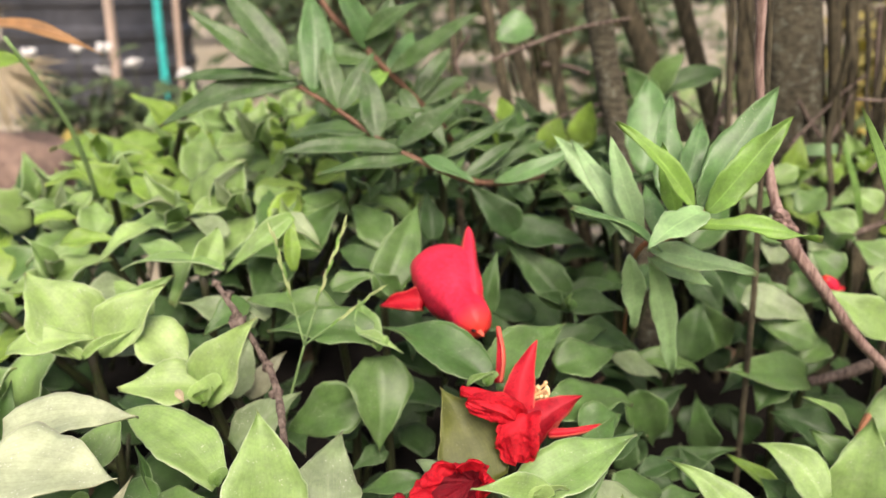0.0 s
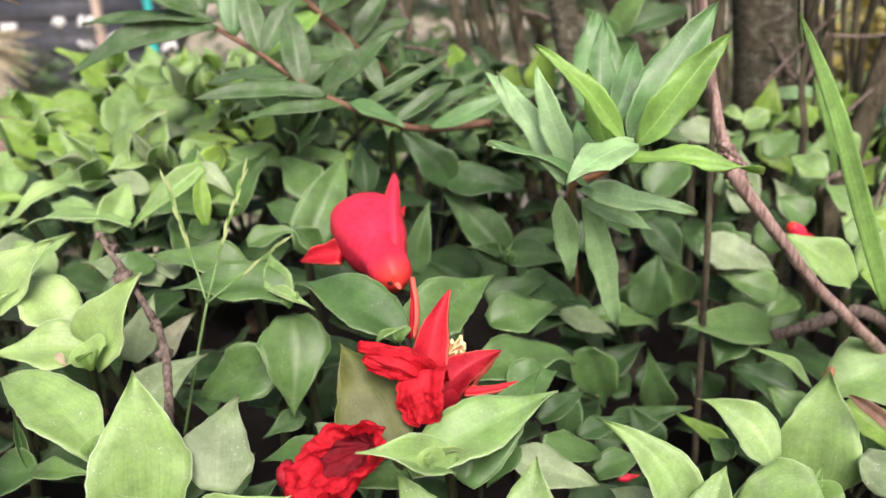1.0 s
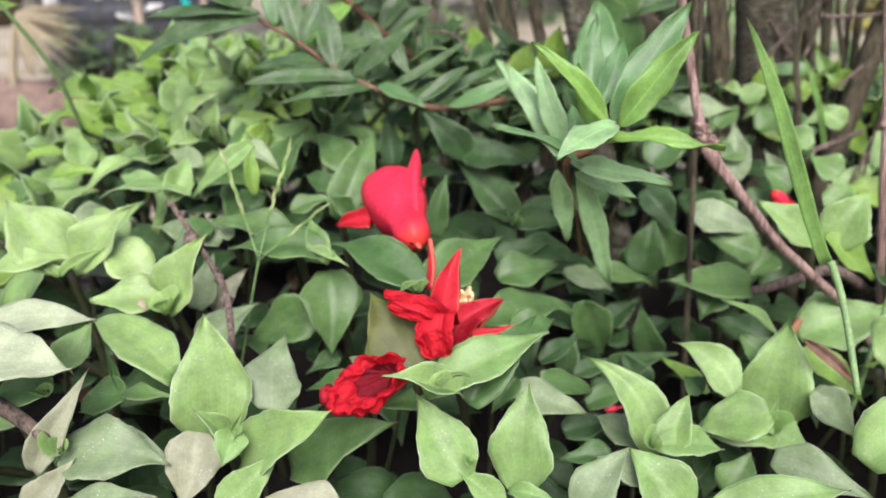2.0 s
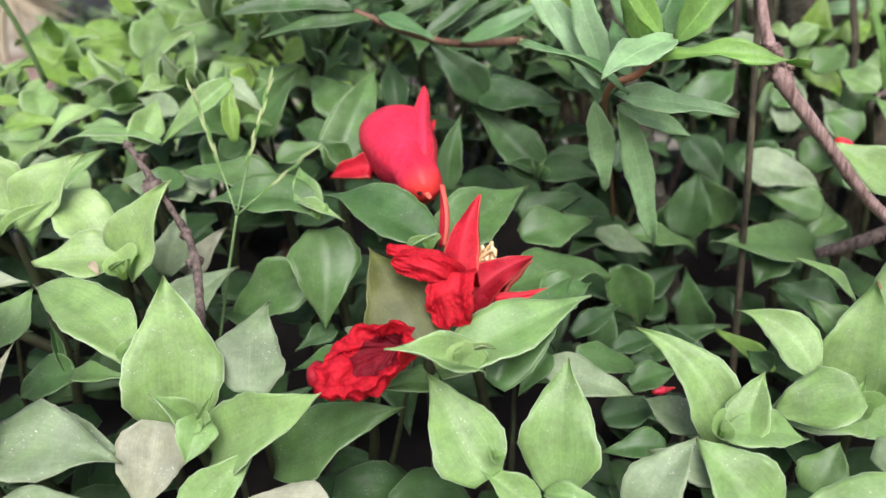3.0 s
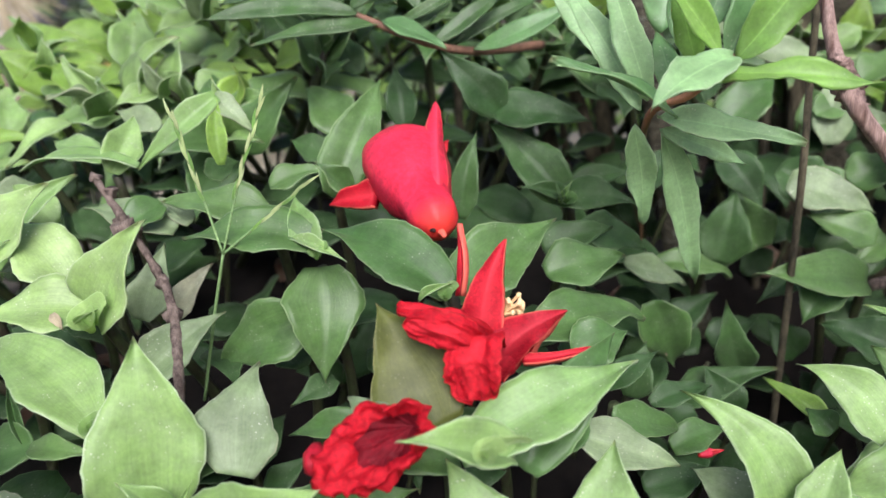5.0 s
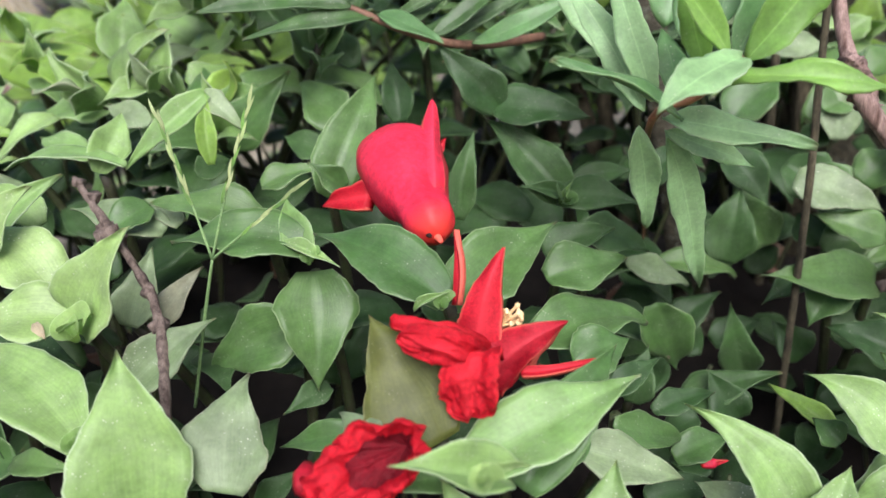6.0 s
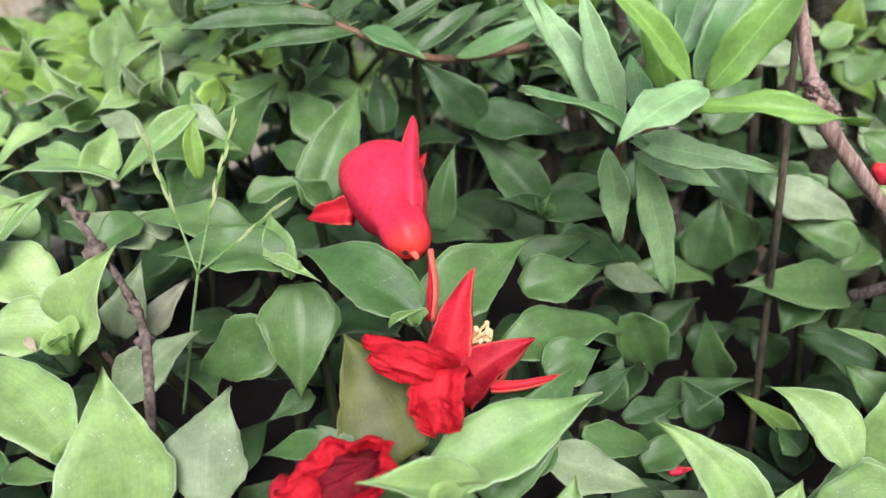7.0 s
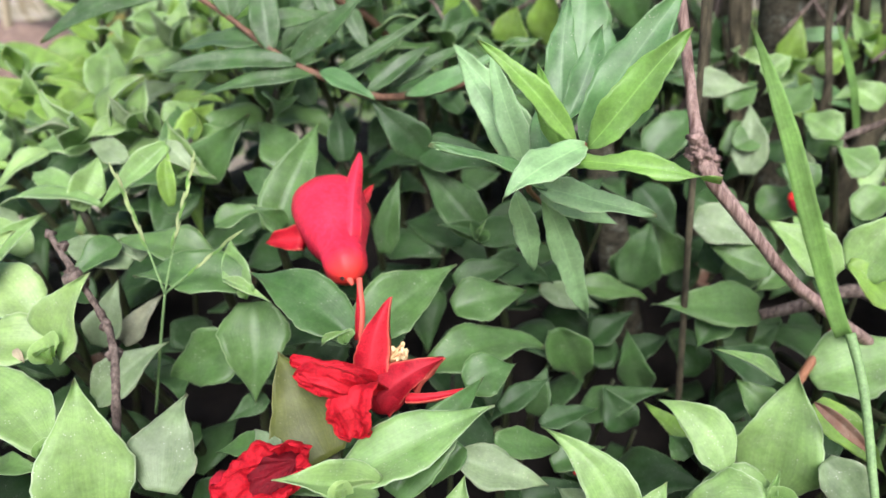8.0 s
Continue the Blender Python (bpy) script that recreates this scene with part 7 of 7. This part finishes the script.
rod("vine_strand", shrub, [(0.1828, 0.3164, 0.1260), (0.1808, 0.3178, 0.1468), (0.1803, 0.3193, 0.1667), (0.1752, 0.3191, 0.1863), (0.1716, 0.3167, 0.2053), (0.1668, 0.3143, 0.2232)], [0.0010, 0.0010, 0.0010, 0.0010, 0.0010, 0.0010], stem_bark, 7, 0.3, "dry twisted vine strand", 2)
rod("vine_strand", shrub, [(0.1884, 0.3331, 0.1208), (0.1930, 0.3334, 0.1426), (0.1911, 0.3319, 0.1641), (0.1906, 0.3329, 0.1841), (0.1907, 0.3285, 0.2038), (0.1912, 0.3330, 0.2221)], [0.0016, 0.0016, 0.0016, 0.0016, 0.0016, 0.0016], stem_bark, 7, 0.3, "dry twisted vine strand", 3)
rod("vine_strand", shrub, [(0.1775, 0.3398, 0.1191), (0.1745, 0.3373, 0.1423), (0.1737, 0.3425, 0.1628), (0.1684, 0.3411, 0.1839), (0.1667, 0.3437, 0.2037), (0.1601, 0.3383, 0.2232)], [0.0007, 0.0007, 0.0007, 0.0007, 0.0007, 0.0007], stem_bark, 7, 0.3, "dry twisted vine strand", 4)
rod("vine_strand", shrub, [(0.1558, 0.3007, 0.1316), (0.1560, 0.2987, 0.1522), (0.1550, 0.3044, 0.1702), (0.1557, 0.3051, 0.1887), (0.1555, 0.3004, 0.2069), (0.1535, 0.3016, 0.2239)], [0.0013, 0.0013, 0.0013, 0.0013, 0.0013, 0.0013], stem_bark, 7, 0.3, "dry twisted vine strand", 5)
rod("vine_strand", shrub, [(0.1799, 0.3246, 0.1237), (0.1781, 0.3212, 0.1460), (0.1827, 0.3230, 0.1660), (0.1795, 0.3189, 0.1862), (0.1814, 0.3235, 0.2045), (0.1803, 0.3237, 0.2226)], [0.0013, 0.0013, 0.0013, 0.0013, 0.0013, 0.0013], stem_bark, 7, 0.3, "dry twisted vine strand", 6)
rod("side_twig", shrub, [(0.0192, 0.3000, 0.2031), (0.0479, 0.3050, 0.2136), (0.0714, 0.3000, 0.2186)], [0.0008, 0.0007, 0.0005], twig_brown, 7, 0.3, "", 0)
rod("side_twig", shrub, [(0.0382, 0.3450, 0.1669), (0.0599, 0.3500, 0.1771), (0.0756, 0.3450, 0.1815)], [0.0008, 0.0007, 0.0005], twig_brown, 7, 0.3, "", 1)
rod("side_twig", shrub, [(0.1416, 0.3100, 0.1673), (0.1592, 0.3150, 0.1848), (0.1689, 0.3100, 0.1968)], [0.0008, 0.0007, 0.0005], twig_brown, 7, 0.3, "", 2)
rod("side_twig", shrub, [(0.1248, 0.3500, 0.1712), (0.1422, 0.3550, 0.1855), (0.1520, 0.3500, 0.1937)], [0.0008, 0.0007, 0.0005], twig_brown, 7, 0.3, "", 3)
rod("side_twig", shrub, [(0.1697, 0.3000, 0.1587), (0.1892, 0.3050, 0.1735), (0.2001, 0.3000, 0.1833)], [0.0008, 0.0007, 0.0005], twig_brown, 7, 0.3, "", 4)
rod("side_twig", shrub, [(0.0068, 0.3000, 0.1877), (0.0169, 0.3050, 0.1852), (0.0229, 0.3000, 0.1778)], [0.0008, 0.0007, 0.0005], twig_brown, 7, 0.3, "", 5)
rod("side_twig", shrub, [(0.0798, 0.3800, 0.1935), (0.1094, 0.3850, 0.1833), (0.1327, 0.3800, 0.1662)], [0.0008, 0.0007, 0.0005], twig_brown, 7, 0.3, "", 6)
rod("side_twig", shrub, [(0.1628, 0.2620, 0.1247), (0.1708, 0.2670, 0.1434), (0.1707, 0.2620, 0.1583)], [0.0008, 0.0007, 0.0005], twig_brown, 7, 0.3, "", 7)
rod("side_twig", shrub, [(0.1920, 0.3100, 0.1960), (0.2046, 0.3150, 0.1820), (0.2091, 0.3100, 0.1626)], [0.0008, 0.0007, 0.0005], twig_brown, 7, 0.3, "", 8)

# the shrub's crown over the stems, above the view, placed to shade the bed's back
rc = random.Random(21)
bm, uv = fresh_bm()
clumps = []
for i in range(46):
    a, r = rc.uniform(0, 6.28), math.sqrt(rc.random())
    clumps.append(Vector((0.07 + 0.36 * r * math.cos(a), 0.36 + 0.30 * r * math.sin(a), 0.54 + 0.34 * rc.random() * (1.15 - r))))
for i in range(4200):
    c = rc.choice(clumps)
    p = c + Vector((rc.gauss(0, 0.05), rc.gauss(0, 0.05), rc.gauss(0, 0.035)))
    p.z = max(0.48, p.z)
    b = rc.uniform(0, 6.28)
    q = Vector((math.cos(b), math.sin(b), rc.uniform(-0.5, 0.5))) * rc.uniform(0.035, 0.055)
    sheet(bm, uv, p, p + q, 0.014, (0, -0.2, 1), 14, 0.06, lance, 4, 2, 0.0004, 0.05, i)
tagged(part("crown", bm, lance_dark, shrub, "unseen crown of narrow green leaves, placed to shade the bed"), kind="stuff")
bm = bmesh.new()
for i, c in enumerate(clumps):
    foot = Vector((0.10 + 0.35 * (c.x - 0.07), 0.35 + 0.3 * (c.y - 0.36), 0.50))
    tube_into(bm, [foot - world_of(shrub), (foot + c) / 2 + Vector((0.01, 0, 0.02)) - world_of(shrub), c - world_of(shrub)], [0.004, 0.003, 0.0015], 6, 0.2, i, 3)
tagged(part("branchwork", bm, stem_bark, shrub, "forked brown branches under the crown"), kind="stuff")


# ---- the yard beyond ----
def drum(x, y, radius, height, label):
    """A ringed plastic water drum standing on the ground."""
    z = soil(x, y) - 0.005
    t = thing("water_tank", (x, y, z), label, "tank")
    bm = bmesh.new()
    prof = [(0.0, 0.94), (0.012, 0.985), (0.03, 1.0)]
    k = 0.06
    while k < 0.95:
        prof += [(k, 1.0), (k + 0.012, 1.035), (k + 0.04, 1.035), (k + 0.052, 1.0)]
        k += 0.105
    prof += [(0.97, 1.0), (0.99, 0.97), (1.0, 0.90)]
    rings = [[bm.verts.new((radius * r * math.cos(a * math.pi / 24), radius * r * math.sin(a * math.pi / 24), h * height)) for a in range(48)] for h, r in prof]
    for r0, r1 in zip(rings, rings[1:]):
        for a in range(48):
            bm.faces.new((r0[a], r0[(a + 1) % 48], r1[(a + 1) % 48], r1[a]))
    bm.faces.new(rings[-1])
    bm.faces.new(rings[0][::-1])
    part("shell", bm, tank_black, t, smooth=False)
    rod("lid", t, [(x, y, z + height), (x, y, z + height * 1.05)], [radius * 0.5, radius * 0.48], tank_black, 32, 0.0)
    return t


drum(-1.17, 2.68, 0.29, 0.95, "ringed black plastic water tank in the yard")


def pole(name, place, lean_x, height, radius, mat, label, lump):
    x, y = place
    z = soil(x, y)
    t = thing(name, (x, y, z), label, "post")
    rod("shaft", t, [(x, y, z - 0.02), (x + lean_x * 0.5, y, z + height * 0.5), (x + lean_x, y, z + height)], [radius * 1.05, radius, radius * 0.95], mat, 14, lump)


pole("wooden_post", (-0.735, 1.72), 0.02, 1.2, 0.010, post_wood, "weathered pale wooden post in the yard", 0.1)
pole("teal_pole", (-0.762, 2.1), 0.0, 1.3, 0.010, pipe_teal, "bright teal plastic pole in the yard", 0.0)
pole("wooden_post", (-0.795, 2.32), 0.03, 1.3, 0.009, post_wood, "thin brown wooden stake in the yard", 0.1)

bm = bmesh.new()
blob_into(bm, (0, 0, 0), (0.13, 0.12, 0.10), 3, 0.28, 4)
st = part("stone", bm, stone_brown, None)
st.location = (-0.60, 0.96, -0.03)
tagged(st, "large weathered brown stone beside the bed", "stone")


def herb(x, y, height, mat, label, seed, blossoms=0, leaf_len=0.05, count=26, wide=0.5):
    """A bushy herb: stems with leaves, and white heads where it blooms."""
    r = random.Random(seed)
    z = soil(x, y)
    t = thing("herb", (x, y, z), label, "plant", "yard herbs")
    bms = bmesh.new()
    bm, uv = fresh_bm()
    for i in range(count):
        a, sp = r.uniform(0, 6.28), r.uniform(0.05, wide) * height
        top = Vector((sp * math.cos(a), sp * math.sin(a), height * r.uniform(0.6, 1.0)))
        tube_into(bms, [(0.2 * top.x, 0.2 * top.y, -0.01), top * 0.55 + Vector((0, 0, 0.02)), top], [0.003, 0.0025, 0.0015], 5, 0.1, i, 3)
        for k in range(7):
            q = top * r.uniform(0.3, 1.0)
            b = r.uniform(0, 6.28)
            d = Vector((math.cos(b), math.sin(b), r.uniform(-0.2, 0.7))) * leaf_len * r.uniform(0.6, 1.2)
            sheet(bm, uv, q, q + d, leaf_len * 0.4, (0, -0.4, 1), 14, 0.08, lance, 6, 4, 0.0006, 0.05, i * 7 + k, 0.2)
    tagged(part("stalkwork", bms, stem_green, t), kind="stuff")
    tagged(part("foliage", bm, mat, t), kind="stuff")
    for i in range(blossoms):
        a = r.uniform(0, 6.28)
        c = Vector((0.35 * height * math.cos(a) * r.random(), 0.2 * math.sin(a) * height, height * r.uniform(0.98, 1.12)))
        bm = bmesh.new()
        for k in range(16):
            w = Vector((r.uniform(-1, 1), r.uniform(-1, 1), r.uniform(-0.5, 0.5))) * 0.011
            blob_into(bm, c + w, (0.0045, 0.0045, 0.004), k + i, 0.4, 1)
        head = part("flower_head", bm, blossom_white, t, "small white flower head")
        rod("flower_stalk", t, [Vector((x, y, z)) + Vector((c.x * 0.4, c.y * 0.4, 0)), Vector((x, y, z)) + c], [0.002, 0.0015], stem_green, 5, 0.1)
    return t


herb(-0.66, 1.36, 0.27, far_leaf, "leafy herb with white flower heads in the yard", 31, 3)
herb(-0.55, 1.42, 0.24, far_leaf, "leafy herb with one white flower head", 32, 3)
herb(-0.64, 1.22, 0.17, far_yellow, "low yellowing herb in the yard", 33, 0, 0.045)
herb(0.86, 1.5, 0.30, far_yellow, "tall yellow-leaved herb behind the stems", 34, 0, 0.07, 30)
herb(0.80, 1.05, 0.34, far_yellow, "yellow-leaved herb at the side of the yard", 39, 0, 0.08, 30)
herb(-0.2, 1.7, 0.34, far_leaf, "tall green herb behind the bed", 36, 0, 0.06, 34)
herb(-0.38, 1.25, 0.24, far_leaf, "small green herb behind the bed", 37, 0, 0.05, 26)
herb(0.42, 1.9, 0.36, far_leaf, "green herb in the middle of the yard", 38, 0, 0.07, 30)

# a dried fan of palm leaf against the stone
fan = thing("dry_palm_fan", (-0.546, 0.95, 0.0), "dried straw-coloured palm fan leaning in the yard", "leaf")
for i in range(22):
    a = radians(12 - i * 5.2)
    d = Vector((math.cos(a), 0.15 * math.sin(i), math.sin(a) - 0.1))
    o = Vector((-0.546, 0.95, 0.156))
    leaf(fan, o, o + d * (0.075 + 0.012 * math.sin(i * 2.1)), 0.006, (0, -1, 0.1), 30, 0.1, straw_leaf, lance, name="segment", nu=8, nv=4)

rod("stalk", fan, [(-0.606, 0.96, -0.16), (-0.576, 0.955, 0.078), (-0.546, 0.952, 0.156)], [0.006, 0.005, 0.004], straw_leaf, 8, 0.1)

# a drooping dry leaf and a bright blade that reach in over the bed
dl = thing("dry_leaf", (-0.1769, 0.2900, 0.2154), "orange-brown drying leaf with a curled tip", "leaf")
leaf(dl, (-0.1769, 0.2900, 0.2154), (-0.1244, 0.2850, 0.2123), 0.0085, (0, -0.5, 0.9), 20, 0.06, dry_blade, lance, name="blade", droop=0.12)
leaf(dl, (-0.1820, 0.2900, 0.2006), (-0.1506, 0.2870, 0.2042), 0.012, (0, -0.5, 0.9), 14, 0.06, leaf_yellow, lance, name="blade", label="yellow-green lower blade")
rod("stalk", dl, [(-0.1769, 0.2900, 0.2154), (-0.2549, 0.3000, 0.1541)], [0.0012, 0.0016], stem_green, 8, 0.1)


# ---- bushes and trees that close the yard ----
def bush(x, y, size, seed, label, mat=None, count=900, big=0.09):
    """A bush or low tree: a forked trunk under a ragged crown of leaves."""
    r = random.Random(seed)
    z = soil(x, y)
    t = thing("bush", (x, y, z), label, "bush", "bushes round the yard")
    bms = bmesh.new()
    bm, uv = fresh_bm()
    tips = []
    for i in range(9):
        a = r.uniform(0, 6.28)
        e = Vector((0.55 * size[0] * math.cos(a), 0.55 * size[0] * math.sin(a), size[1] * r.uniform(0.25, 0.8)))
        tube_into(bms, [(0, 0, -0.05), e * 0.4 + Vector((0, 0, 0.1 * size[1])), e], [0.04 * size[1], 0.025 * size[1], 0.01 * size[1]], 7, 0.15, i, 3)
        tips.append(e)
    for i in range(count):
        c = r.choice(tips)
        v = Vector((r.gauss(0, 0.22) * size[0], r.gauss(0, 0.22) * size[0], r.gauss(0, 0.19) * size[1]))
        q = c + v
        q.z = max(0.02, q.z)
        b = r.uniform(0, 6.28)
        d = Vector((math.cos(b), math.sin(b), r.uniform(-0.6, 0.4))) * big * r.uniform(0.6, 1.3)
        sheet(bm, uv, q, q + d, big * 0.5, (0.1, -0.5, 1), 14, 0.08, ovate, 3, 2, 0.001, 0.05, i, 0.2)
    tagged(part("branchwork", bms, stem_bark, t), kind="stuff")
    tagged(part("crown", bm, mat or far_leaf, t), kind="stuff")


bush(-0.35, 3.6, (0.9, 1.1), 41, "dense green bush behind the yard")
bush(0.55, 3.9, (0.9, 1.0), 42, "round green bush behind the yard", None, 700)
bush(-2.6, 4.2, (1.2, 1.6), 43, "tall green bush beside the tank")
bush(1.9, 3.4, (1.1, 1.5), 44, "yellow-green bush at the side of the yard", far_yellow, 700)
bush(3.2, 5.0, (1.6, 2.2), 45, "large green bush at the far side", None, 1000, 0.13)
bush(-4.6, 6.5, (2.0, 2.6), 46, "tall leafy tree at the far side", None, 1000, 0.16)
bush(1.2, 8.0, (2.2, 2.4), 47, "far green tree closing the view", None, 1200, 0.2)
bush(-1.6, 8.5, (2.2, 2.2), 48, "far leafy tree behind the tank", None, 1200, 0.2)
bush(0.5, -3.2, (1.2, 2.0), 49, "leafy bush behind the viewpoint", None, 800, 0.12)


# weeds that straggle over the yard behind the stems
rw = random.Random(77)
bm, uv = fresh_bm()
tufts = [(rw.uniform(-0.5, 1.7), rw.uniform(1.05, 3.0), rw.uniform(0.05, 0.16), rw.uniform(0.06, 0.20)) for i in range(70)]
for x, y, spread, height in tufts:
    if -0.05 < x < 0.42 and y > 1.2:  # bare trodden earth
        continue
    for i in range(34):
        p = Vector((x + rw.gauss(0, spread), y + rw.gauss(0, spread), 0))
        p.z = soil(p.x, p.y) + height * rw.random() ** 1.4
        b = rw.uniform(0, 6.28)
        d = Vector((math.cos(b), math.sin(b), rw.uniform(-0.1, 1.2))) * rw.uniform(0.03, 0.06)
        sheet(bm, uv, p, p + d, d.length * 0.45, (0, -0.5, 1), 14, 0.08, ovate, 4, 2, 0.0006, 0.05, i, 0.2)
tagged(part("weeds", bm, weed_leaf, None), "pale green weeds straggling over the dusty yard", "weeds", kind="stuff")
